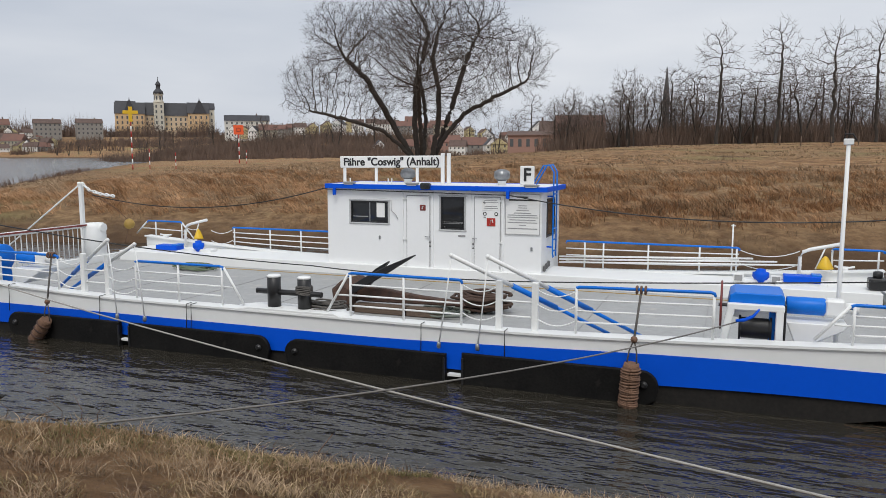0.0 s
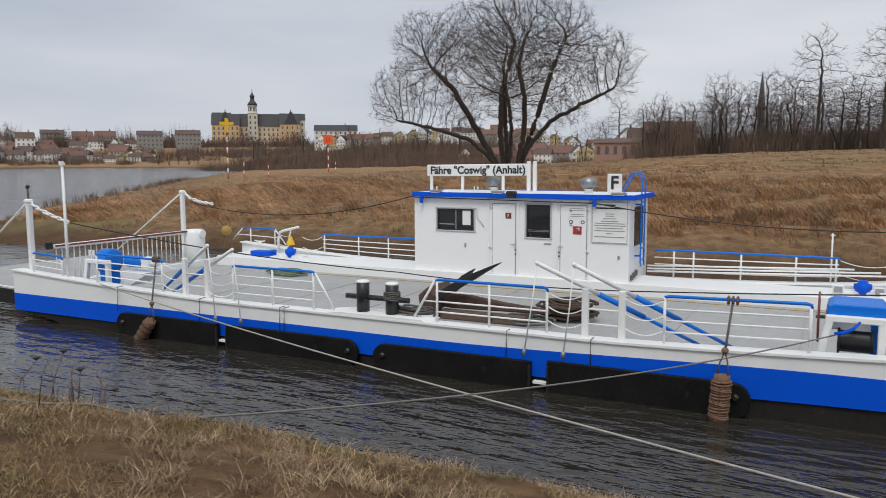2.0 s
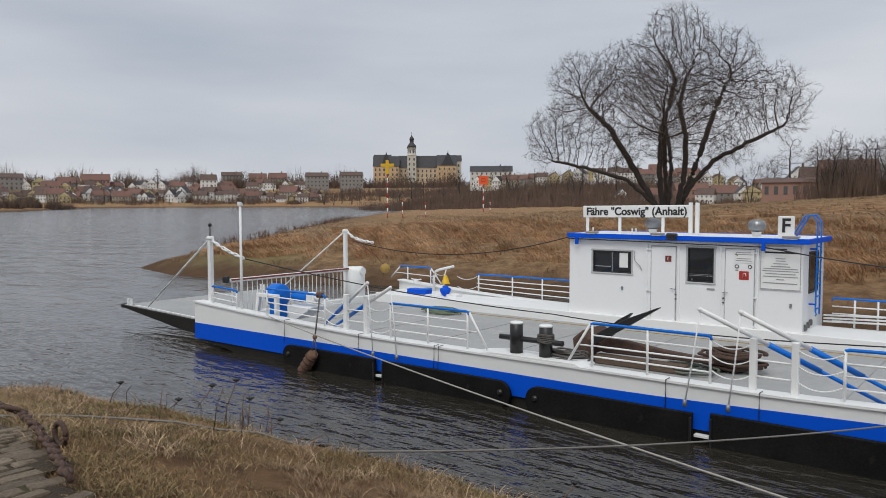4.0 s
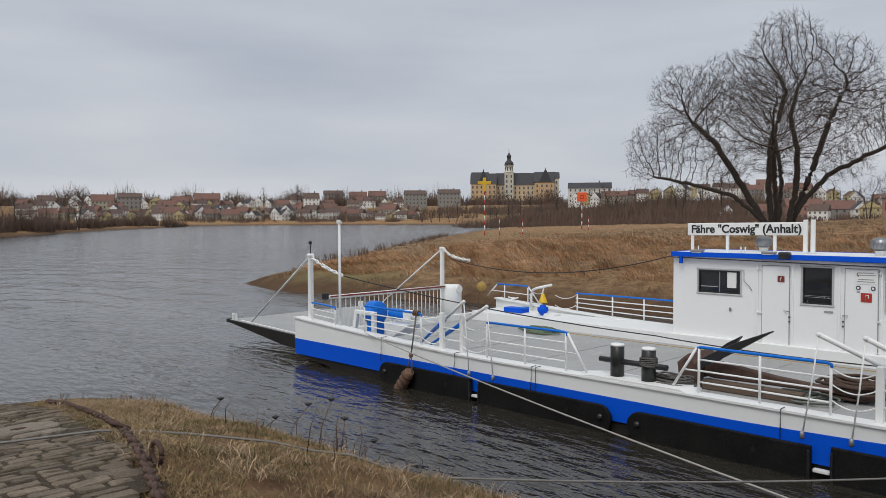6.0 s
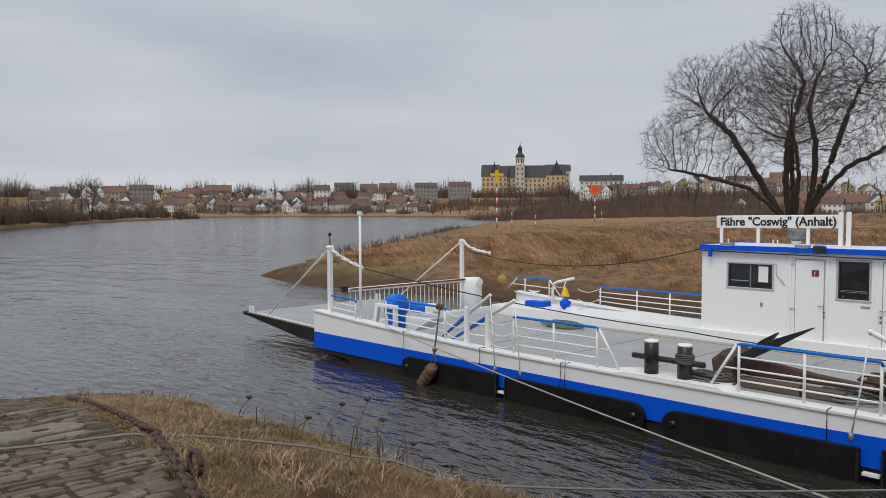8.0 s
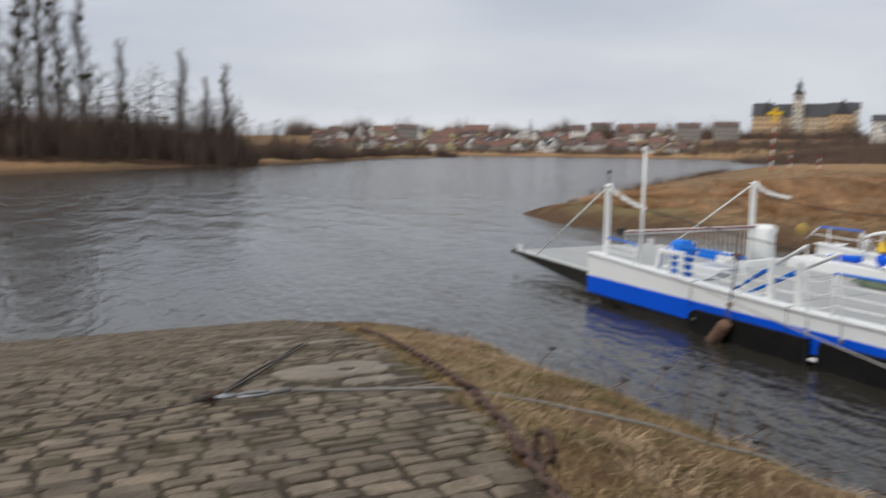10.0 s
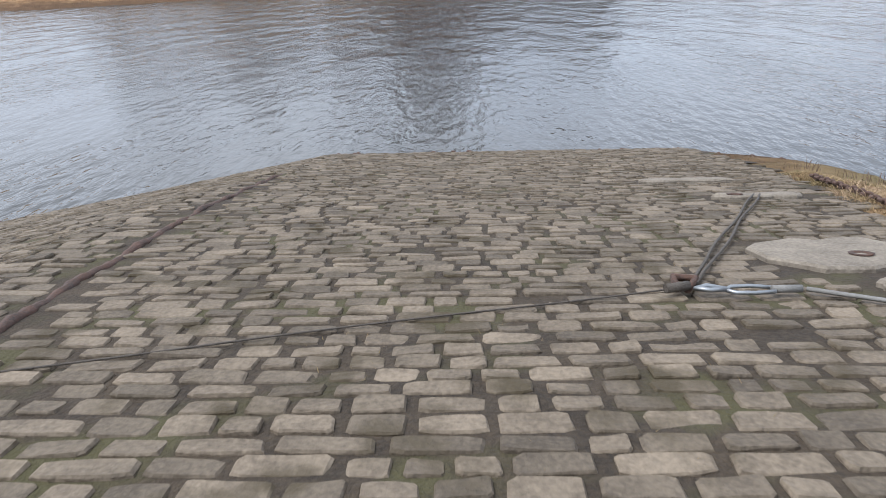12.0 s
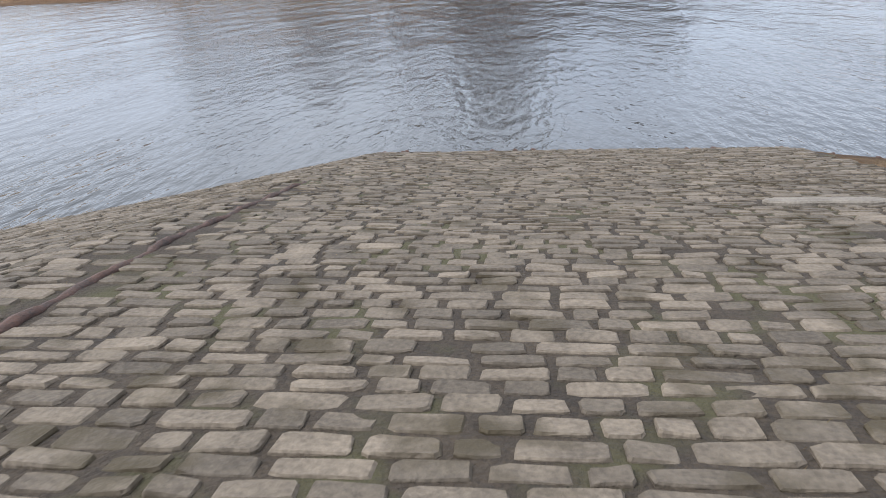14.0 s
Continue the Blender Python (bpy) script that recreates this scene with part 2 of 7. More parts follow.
def lathe(bm, profile, at=(0, 0, 0), sides=16, index=0, turn=None):
    """A turned body: (radius, height) pairs from the bottom up."""
    rings = []
    for r, z in profile:
        ring = []
        for k in range(sides):
            v = Vector((r * math.cos(2 * math.pi * k / sides), r * math.sin(2 * math.pi * k / sides), z))
            if turn is not None:
                v = turn.to_3x3() @ v
            ring.append(bm.verts.new(v + Vector(at)))
        rings.append(ring)
    for a, b in zip(rings, rings[1:]):
        for k in range(sides):
            f = bm.faces.new((a[k], a[(k + 1) % sides], b[(k + 1) % sides], b[k]))
            f.smooth, f.material_index = True, index
    bm.faces.new(rings[0][::-1]).material_index = index
    bm.faces.new(rings[-1]).material_index = index
    return bm


def sag(a, b, drop, n=16):
    a, b = Vector(a), Vector(b)
    return [a.lerp(b, k / n) - Vector((0, 0, 4 * drop * (k / n) * (1 - k / n))) for k in range(n + 1)]


def smooth(a, b, x):
    k = min(max((x - a) / (b - a), 0.0), 1.0)
    return k * k * (3 - 2 * k)

# ---- the lie of the land (water level is z = 0) ----
NEAR_SHORE = [(-16.9, -2.1), (-16.9, 1.0), (-16.7, 4.2), (-15.0, 5.5), (-12.7, 6.3), (-10.5, 6.6), (-8, 6.9), (-5.5, 7.1), (-2.5, 7.3), (1, 7.7), (6, 8.2), (30, 9),
              (1500, 20), (1500, -1500), (-40, -1500), (-8, -200), (-5, -60), (-7, -24), (-10, -12), (-12.2, -7.6), (-13.6, -5.6), (-14.6, -4.0), (-15.9, -3.0)]
MEADOW_SHORE = [(-38.5, 22.5), (-33.3, 21.2), (-29.4, 21.8), (-22, 24.0), (-15, 25.6), (-9, 24.8), (-4, 23.6), (0, 25.4), (3, 26), (30, 27), (1500, 40), (1500, 2500),
                (-2500, 2500), (-2500, -300), (-900, -200), (-530, 60), (-495, 180), (-450, 262), (-400, 335), (-345, 352), (-290, 330), (-225, 262), (-196, 226), (-168, 186), (-128, 132), (-98, 93), (-75, 65), (-57, 44), (-44, 30)]
FAR_LEFT_SHORE = [(-380, 182), (-346, 160), (-287, 112), (-217, 70), (-178, 46), (-142, 18), (-105, -6), (-83, -21), (-70, -34), (-62, -60), (-62, -110), (-80, -400), (-200, -1500), (-900, -1500), (-700, -400), (-450, 40), (-415, 140)]


def shore_distance(px, py, poly):
    """Signed distance to a shoreline, positive on land."""
    p = np.array(poly, float)
    q = np.roll(p, -1, 0)
    best, inside = np.full(px.shape, 1e9), np.zeros(px.shape, bool)
    for (ax, ay), (bx, by) in zip(p, q):
        dx, dy = bx - ax, by - ay
        k = np.clip(((px - ax) * dx + (py - ay) * dy) / (dx * dx + dy * dy), 0, 1)
        best = np.minimum(best, np.hypot(px - ax - k * dx, py - ay - k * dy))
        cross = (ay > py) != (by > py)
        inside ^= cross & (px < (bx - ax) * (py - ay) / (by - ay if by != ay else 1e-9) + ax)
    return np.where(inside, best, -best)


def ripple(px, py, s, seed):
    """Cheap smooth unevenness of about -1 to 1."""
    return (np.sin(px * s + seed) * np.cos(py * s * 1.13 - seed * 1.7) + 0.5 * np.sin(px * s * 2.3 - py * s * 1.9 + seed * 3.1) + 0.35 * np.cos(px * s * 4.1 + py * s * 3.7 + seed)) / 1.85


RAMP_X = [-40, -17.6, -16.9, -8.9, -7.7, -6.1, -4.7, -2.0, 2.0, 60]
RAMP_Z = [-3.0, -0.12, 0.04, 1.575, 1.76, 2.0, 2.18, 2.27, 2.28, 2.6]


def ramp_height(x):
    return np.interp(x, RAMP_X, RAMP_Z)


def land_height(x, y):
    x, y = np.atleast_1d(np.asarray(x, float)), np.atleast_1d(np.asarray(y, float))
    dn, dm, dl = shore_distance(x, y, NEAR_SHORE), shore_distance(x, y, MEADOW_SHORE), shore_distance(x, y, FAR_LEFT_SHORE)
    near = np.minimum(ramp_height(x) - 0.05 * np.clip(y - 3.2, 0, 3), 0.03 + 0.52 * dn)
    over = y - np.interp(x, [-17, -12, -9, -6, -4, -1], [4.1, 3.6, 3.0, 2.4, 1.9, 1.1])
    near = np.minimum(near, ramp_height(x) - ramp_height(x) / 2.2 * (0.13 * np.clip(over / 0.6, 0, 1) + 0.27 * np.clip(over - 0.6, 0, 9)))
    near = np.minimum(near, ramp_height(x) - 0.17 * np.clip(-2.1 - y, 0, 40))
    paved = (np.clip((np.interp(x, [-17, -12, -9, -6, -4, -1], [4.1, 3.6, 3.0, 2.4, 1.9, 1.1]) + 0.1 - y) / 0.25, 0, 1) * np.clip((-1.0 - x) / 0.3, 0, 1) * np.clip((y + 8) / 0.5, 0, 1))
    near = near - 0.06 * paved * np.clip(dn / 0.3, 0, 1)
    near = np.where(dn > 0, near, np.maximum(dn * 0.5, -2.5))
    rough = np.clip((np.maximum(dn, 0) - 0.2) / 2, 0, 1) * (np.clip((y - 2.7) / 0.8, 0, 1))
    near = near + 0.05 * rough * ripple(x, y, 2.3, 1.0)
    k = 0.5 + 0.5 * np.clip((x + 75) / 60, 0, 1)
    meadow = np.interp(dm, [0, 1.2, 4, 10, 24, 60, 130, 300], [0, 0.55, 1.15, 1.65, 2.35, 3.7, 5.6, 6.5]) * k
    far_k = np.clip((np.hypot(x, y) - 300) / 80, 0, 1) * np.clip((-x - 120) / 80, 0, 1)
    meadow = meadow * (1 - far_k) + far_k * np.interp(dm, [0, 8, 30, 60, 100, 160, 900], [0, 1.0, 2.5, 6.5, 10, 15, 20])
    meadow = meadow + np.clip(dm / 12, 0, 1) * 0.16 * ripple(x, y, 0.33, 2.0) + np.clip(dm / 4, 0, 1) * 0.07 * ripple(x, y, 1.3, 5.0)
    meadow = np.where(dm > 0, meadow, np.maximum(dm * 0.4, -2.5))
    left = np.where(dl > 0, np.interp(dl, [0, 4, 14, 40, 300], [0, 0.7, 1.9, 2.6, 5]) + 0.2 * ripple(x, y, 0.2, 3.0), np.maximum(dl * 0.4, -2.5))
    return np.maximum(np.maximum(near, meadow), left)


def ground_mat():
    """Dead meadow grass with green patches and bare mud; the water's edge is wet mud."""
    m = bpy.data.materials.new("winter_grassland")
    m.use_nodes = True
    n, l = m.node_tree.nodes, m.node_tree.links
    b = n["Principled BSDF"]
    b.inputs["Roughness"].default_value = 0.95
    b.inputs["Specular IOR Level"].default_value = 0.2
    tc = n.new("ShaderNodeTexCoord")
    pos = tc.outputs["Object"]

    def nz(scale, detail=6.0, rough=0.6):
        t = n.new("ShaderNodeTexNoise")
        t.inputs["Scale"].default_value, t.inputs["Detail"].default_value, t.inputs["Roughness"].default_value = scale, detail, rough
        l.new(pos, t.inputs["Vector"])
        return t.outputs["Fac"]

    def ramp(fac, *stops):
        r = n.new("ShaderNodeValToRGB")
        e = r.color_ramp.elements
        while len(e) < len(stops):
            e.new(0.5)
        for el, (p, c) in zip(e, stops):
            el.position, el.color = p, (*c, 1)
        l.new(fac, r.inputs["Fac"])
        return r.outputs["Color"]

    def mixc(fac, a, c):
        x = n.new("ShaderNodeMixRGB")
        l.new(fac, x.inputs[0])
        for i, v in ((1, a), (2, c)):
            if isinstance(v, tuple):
                x.inputs[i].default_value = (*v, 1)
            else:
                l.new(v, x.inputs[i])
        return x.outputs[0]

    base = ramp(nz(0.9, 10, 0.72), (0.38, (0.135, 0.068, 0.034)), (0.5, (0.32, 0.180, 0.088)), (0.62, (0.50, 0.315, 0.165)))
    tone = ramp(nz(0.035, 5), (0.38, (0.0, 0.0, 0.0)), (0.62, (1, 1, 1)))
    base = mixc(tone, base, ramp(nz(2.0, 9, 0.7), (0.38, (0.15, 0.088, 0.046)), (0.62, (0.45, 0.305, 0.165))))
    green = ramp(nz(0.07, 6), (0.56, (0, 0, 0)), (0.66, (1, 1, 1)))
    base = mixc(green, base, mixc(nz(1.7, 6), (0.19, 0.155, 0.065), (0.34, 0.265, 0.13)))
    bare = ramp(nz(0.16, 9, 0.7), (0.60, (0, 0, 0)), (0.68, (1, 1, 1)))
    base = mixc(bare, base, (0.115, 0.070, 0.043))
    sep, edge = n.new("ShaderNodeSeparateXYZ"), n.new("ShaderNodeMapRange")
    wob = n.new("ShaderNodeMath")
    wob.operation, wob.inputs[1].default_value = "MULTIPLY_ADD", 0.9
    l.new(pos, sep.inputs[0])
    l.new(nz(0.8, 5), wob.inputs[0])
    l.new(sep.outputs["Z"], wob.inputs[2])
    edge.inputs["From Min"].default_value, edge.inputs["From Max"].default_value = 0.7, 1.25
    l.new(wob.outputs[0], edge.inputs["Value"])
    base = mixc(edge.outputs[0], mixc(nz(1.2, 8), (0.080, 0.049, 0.029), (0.195, 0.116, 0.063)), base)
    l.new(base, b.inputs["Base Color"])
    bp = n.new("ShaderNodeBump")
    bp.inputs["Strength"].default_value, bp.inputs["Distance"].default_value = 1.0, 0.4
    l.new(nz(1.6, 12, 0.75), bp.inputs["Height"])
    l.new(bp.outputs["Normal"], b.inputs["Normal"])
    return m


def build_ground():
    """One sheet to the horizon, finest about the landing."""
    cx, cy = -6.0, 5.0
    radii = np.concatenate([[0.0], np.geomspace(0.6, 2600, 190)])
    steps = 300
    ang = np.linspace(0, 2 * np.pi, steps, endpoint=False)
    xs, ys = cx + radii[1:, None] * np.cos(ang), cy + radii[1:, None] * np.sin(ang)
    zs = land_height(xs.ravel(), ys.ravel())
    verts = [(cx, cy, float(land_height(cx, cy)[0]))] + list(zip(xs.ravel().tolist(), ys.ravel().tolist(), zs.tolist()))
    faces = [(0, 1 + k, 1 + (k + 1) % steps) for k in range(steps)]
    for r in range(len(radii) - 2):
        o, p = 1 + r * steps, 1 + (r + 1) * steps
        faces += [(o + k, p + k, p + (k + 1) % steps, o + (k + 1) % steps) for k in range(steps)]
    me = bpy.data.meshes.new("ground")
    me.from_pydata(verts, [], faces)
    me.polygons.foreach_set("use_smooth", [True] * len(faces))
    me.materials.append(ground_mat())
    return tagged(new("ground", me), "brown winter river meadow of dead grass with muddy banks", "ground", kind="structure")


def water_mat():
    m = bpy.data.materials.new("river_water")
    m.use_nodes = True
    n, l = m.node_tree.nodes, m.node_tree.links
    b = n["Principled BSDF"]
    b.inputs["Base Color"].default_value = (0.030, 0.027, 0.021, 1)
    b.inputs["Roughness"].default_value = 0.035
    b.inputs["IOR"].default_value = 1.333
    b.inputs["Specular IOR Level"].default_value = 1.0
    tc = n.new("ShaderNodeTexCoord")
    # gusts: streaks of rippled and of calm water, calmest out on the open river
    gust, gmap, grange, sep, lee, mul = (n.new("ShaderNodeTexNoise"), n.new("ShaderNodeMapping"), n.new("ShaderNodeMapRange"), n.new("ShaderNodeSeparateXYZ"), n.new("ShaderNodeMapRange"), n.new("ShaderNodeMath"))
    gmap.inputs["Scale"].default_value, gmap.inputs["Rotation"].default_value = (0.05, 0.30, 1), (0, 0, 0.5)
    gust.inputs["Scale"].default_value, gust.inputs["Detail"].default_value = 1.0, 4
    l.new(tc.outputs["Object"], gmap.inputs["Vector"])
    l.new(gmap.outputs[0], gust.inputs["Vector"])
    grange.inputs["From Min"].default_value, grange.inputs["From Max"].default_value = 0.38, 0.62
    grange.inputs["To Min"].default_value, grange.inputs["To Max"].default_value = 0.45, 1.0
    l.new(gust.outputs["Fac"], grange.inputs["Value"])
    l.new(tc.outputs["Object"], sep.inputs[0])
    lee.inputs["From Min"].default_value, lee.inputs["From Max"].default_value = -20.0, -8.0
    lee.inputs["To Min"].default_value, lee.inputs["To Max"].default_value = 0.5, 1.0
    l.new(sep.outputs["X"], lee.inputs["Value"])
    calm = n.new("ShaderNodeMapRange")
    calm.inputs["From Min"].default_value, calm.inputs["From Max"].default_value = -26.0, -10.0
    calm.inputs["To Min"].default_value, calm.inputs["To Max"].default_value = 0.14, 0.05
    l.new(sep.outputs["X"], calm.inputs["Value"])
    l.new(calm.outputs[0], b.inputs["Roughness"])
    mul.operation = "MULTIPLY"
    l.new(grange.outputs[0], mul.inputs[0])
    l.new(lee.outputs[0], mul.inputs[1])
    # long low swell, out on the open river alone
    swell = n.new("ShaderNodeMapRange")
    swell.inputs["From Min"].default_value, swell.inputs["From Max"].default_value = -60.0, -24.0
    swell.inputs["To Min"].default_value, swell.inputs["To Max"].default_value = 1.0, 0.12
    l.new(sep.outputs["X"], swell.inputs["Value"])
    maps = []
    for scale, stretch, turn, strength, dist in ((1.35, (1.0, 2.8, 1), 0.42, 0.8, 0.16), (4.0, (1.0, 2.4, 1), 0.3, 0.22, 0.03), (0.26, (1, 2.4, 1), 0.7, 0.8, 0.6)):
        mp, t = n.new("ShaderNodeMapping"), n.new("ShaderNodeTexNoise")
        mp.inputs["Scale"].default_value, mp.inputs["Rotation"].default_value = stretch, (0, 0, turn)
        t.inputs["Scale"].default_value, t.inputs["Detail"].default_value = scale, 3
        l.new(tc.outputs["Object"], mp.inputs["Vector"])
        l.new(mp.outputs[0], t.inputs["Vector"])
        bp = n.new("ShaderNodeBump")
        bp.inputs["Distance"].default_value = dist
        amt = n.new("ShaderNodeMath")
        amt.operation, amt.inputs[1].default_value = "MULTIPLY", strength
        l.new(swell.outputs[0] if scale < 1 else mul.outputs[0], amt.inputs[0])
        l.new(amt.outputs[0], bp.inputs["Strength"])
        l.new(t.outputs["Fac"], bp.inputs["Height"])
        if maps:
            l.new(maps[-1].outputs["Normal"], bp.inputs["Normal"])
        maps.append(bp)
    l.new(maps[-1].outputs["Normal"], b.inputs["Normal"])
    return m


def build_water():
    bm = B()
    s = 2600
    vs = [bm.verts.new(p) for p in ((-s, -s, 0), (s, -s, 0), (s, s, 0), (-s, s, 0))]
    bm.faces.new(vs)
    return tagged(mesh_object("water", bm, water_mat()), "grey rippled river water reflecting an overcast sky", "water", kind="structure")


build_ground()
build_water()

# ---- the ferry: hull, deck, ramp ----
MID, NEAR_Y, FAR_Y = -6.8, 11.15, 19.0
BOW, STERN = -16.6, 3.0
DECK_Z = 0.47


def sheer(x):
    """Height of the near bulwark's top."""
    u = abs(x - MID)
    return 0.86 + 0.25 * max(0.0, (u - 3.5) / 6.3) ** 1.4


def far_sheer(x):
    return sheer(x) - 0.14 + 0.06 * max(0.0, (abs(x - MID) - 6) / 4)


def band_top(x):
    return 0.575 + 0.15 * smooth(-6.0, 0.5, x)


def band_low(x):
    return 0.19 + 0.13 * smooth(-4, 1.5, x)


def strip(bm, x0, x1, lo, hi, y0, y1, n=40):
    """A long wall whose lower and upper edges run as two functions of x."""
    rows = []
    for k in range(n + 1):
        x = x0 + (x1 - x0) * k / n
        a, b = lo(x), hi(x)
        rows.append([bm.verts.new(p) for p in ((x, y0, a), (x, y1, a), (x, y1, b), (x, y0, b))])
    for p, q in zip(rows, rows[1:]):
        for i in range(4):
            bm.faces.new((p[i], q[i], q[(i + 1) % 4], p[(i + 1) % 4]))
    bm.faces.new(rows[0])
    bm.faces.new(rows[-1][::-1])
    bmesh.ops.recalc_face_normals(bm, faces=bm.faces[:])
    return bm


ferry = thing("ferry", (MID, 15, 0), "white and blue flat-decked river ferry moored beside the bank", "ferry")


def ferry_part(name, bm, material, label=""):
    bmesh.ops.translate(bm, vec=(-MID, -15, 0), verts=bm.verts[:])
    return part(name, bm, material, ferry, label)


bm = B()
prism(bm, [(BOW, 0.40), (BOW, 0.19), (-15.4, 0.05), (-14.3, -0.16), (-13.4, -0.5), (-0.2, -0.5), (0.7, -0.14), (1.8, 0.08), (STERN, 0.23), (STERN, 0.40)], FAR_Y - NEAR_Y - 0.10, "y", NEAR_Y + 0.05)
ferry_part("hull", bm, BLACK_HULL, "black underwater hull with raked ends")
for y0, y1 in ((NEAR_Y, NEAR_Y + 0.28), (FAR_Y - 0.28, FAR_Y)):
    bm = B()
    strip(bm, BOW, STERN, band_low, band_top, y0 + 0.012, y1 - 0.012)
    ferry_part("blue_band", bm, BLUE, "bright blue painted hull band")
    bm = B()
    near = y0 < 15
    strip(bm, BOW - 0.004, STERN + 0.004, band_top, (lambda x: sheer(x) - 0.03) if near else (lambda x: far_sheer(x) - 0.03), y0 + (0.02 if near else 0.06), y1 - 0.05)
    ferry_part("bulwark", bm, WHITE, "white painted bulwark")
    bm = B()
    strip(bm, BOW - 0.02, STERN + 0.02, (lambda x: sheer(x) - 0.035) if near else (lambda x: far_sheer(x) - 0.035), sheer if near else far_sheer, y0 - 0.012, y1)
    ferry_part("gunwale", bm, WHITE, "white capping along the bulwark")
bm = B()
box(bm, (MID, 15.07, 0.43), (19.3, 7.3, 0.08))
ferry_part("deck", bm, DECK, "grey painted steel deck")
for k in range(9):
    bm = B()
    box(bm, (BOW + 1.8 + 2.05 * k, 14.2, DECK_Z + 0.004), (0.02, 5.3, 0.008))
    ferry_part("deck_seam", bm, BAR_GREY)
bm = B()
box(bm, (MID, 17.1, DECK_Z + 0.006), (15.5, 0.035, 0.012))
ferry_part("lane_mark", bm, FLOAT_YELLOW, "worn yellow lane marking")
bm = B()
box(bm, (MID, 18.1, 0.59), (19.2, 1.36, 0.30), 0.015)
ferry_part("side_platform", bm, WHITE, "raised white side casing")
bm = B()
box(bm, (BOW + 0.05, 15.1, 0.44), (0.12, 7.6, 0.44), 0.01)
ferry_part("transom", bm, WHITE)
bm = B()
box(bm, (STERN - 0.05, 15.1, 0.46), (0.12, 7.6, 0.48), 0.01)
ferry_part("transom", bm, WHITE)
# platform for the mooring bollards on the gunwale
bm = B()
prism(bm, [(-8.15, sheer(-8) - 0.01), (-7.7, 0.905), (-6.1, 0.905), (-5.98, 0.86), (-5.98, 0.83), (-8.15, 0.83)], 0.50, "y", NEAR_Y - 0.005, 0.006)
ferry_part("bollard_platform", bm, WHITE)
# rubbing strakes, weld lines and hanger straps on the side
for x in (-13.2, -9.0, -4.55, -3.2, -10.95, -8.9):
    bm = B()
    tube(bm, [(x, NEAR_Y + 0.12, sheer(x) + 0.012), (x, NEAR_Y - 0.028, sheer(x) + 0.01), (x, NEAR_Y - 0.03, sheer(x) - 0.2), (x + 0.01, NEAR_Y - 0.06, 0.45)], 0.007, 6)
    ferry_part("hanger_strap", bm, BLACK, "black hanging strap")


def fender_board(x0, x1, round_left):
    """A hanging black board, rounded at its bolted end."""
    z1, z0 = band_top(x0) - 0.13, -0.14
    out, r = [], 0.24
    pts = [(x0, z0), (x1, z0), (x1, z1), (x0, z1)]
    if round_left:
        out = [(x1, z1), (x1, z0), (x0 + 0.35, z0 + 0.02)]
        out += [(x0 + 0.04, z0 + 0.2), (x0, z0 + 0.36)]
        out += [(x0 + r - r * math.cos(a), z1 - r + r * math.sin(a)) for a in np.linspace(0.1, math.pi / 2, 6)]
    else:
        out = [(x0, z0), (x0, z1)] + [(x1 - r + r * math.cos(a), z1 - r + r * math.sin(a)) for a in np.linspace(math.pi / 2, 0.1, 6)]
        out += [(x1, z0 + 0.36), (x1 - 0.04, z0 + 0.2), (x1 - 0.35, z0 + 0.02)]
    b = B()
    prism(b, out, 0.075, "y", NEAR_Y - 0.10, 0.012)
    board = thing("fender_board", (x0, NEAR_Y, 0), "black hinged side board hanging on the ferry's hull", "side board", "side boards of the ferry")
    bmesh.ops.translate(b, vec=(-x0, -NEAR_Y, 0), verts=b.verts[:])
    part("board", b, RUBBER, board)
    b = B()
    bx = 0.2 if round_left else x1 - x0 - 0.2
    lathe(b, [(0.055, 0), (0.055, 0.02), (0.03, 0.025), (0.03, 0.05)], (bx, -0.10, z1 - 0.2), 10, turn=pose(0, 0, 0, 90, 0, 0))
    part("bolt", b, BLACK, board)
    b = B()
    ex = x1 - x0 - 0.02 if round_left else 0.02
    box(b, (ex, -0.11, 0.2), (0.03, 0.03, z1 - 0.06), 0.005)
    part("edge_bar", b, BLACK, board)


fender_board(-13.2, -10.45, True)
fender_board(-10.25, -7.28, False)
fender_board(-6.98, -4.12, True)
fender_board(-3.86, -0.95, False)
for x in (-10.35, -3.99):
    bm = B()
    box(bm, (x, NEAR_Y - 0.02, 0.115), (0.22, 0.09, 0.045), 0.006)
    ferry_part("step_bracket", bm, WHITE)

# bow ramp, hinged at the bow and held by stays
ramp_flap = thing("bow_ramp", (-16.65, 14.5, 0.36), "steel loading ramp lowered over the water at the bow", "ramp")
bm = B()
prism(bm, [(0, 0.02), (-4.75, 0.16), (-4.85, 0.10), (-4.2, 0.02), (-1.8, -0.28), (0, -0.34)], 5.0, "y", -2.5, 0.01)
part("ramp_plate", bm, [BLACK_HULL], ramp_flap, "dark tapered ramp body")
bm = B()
prism(bm, [(-0.05, 0.03), (-4.72, 0.168), (-4.72, 0.178), (-0.05, 0.04)], 4.96, "y", -2.48)
part("ramp_tread", bm, DECK, ramp_flap, "grey ramp tread")
for y in (-2.42, 2.42):
    bm = B()
    prism(bm, [(-0.05, 0.05), (-4.2, 0.172), (-4.2, 0.2), (-0.05, 0.08)], 0.05, "y", y - 0.025)
    part("kerb", bm, WHITE, ramp_flap)
    for x in (-4.45, -4.62):
        bm = B()
        box(bm, (x, y, 0.26), (0.06, 0.06, 0.2), 0.008)
        part("marker_post", bm, WHITE, ramp_flap)
bm = B()
box(bm, (-4.86, -2.4, 0.13), (0.12, 0.2, 0.12), 0.02)
part("buffer", bm, BLACK, ramp_flap)


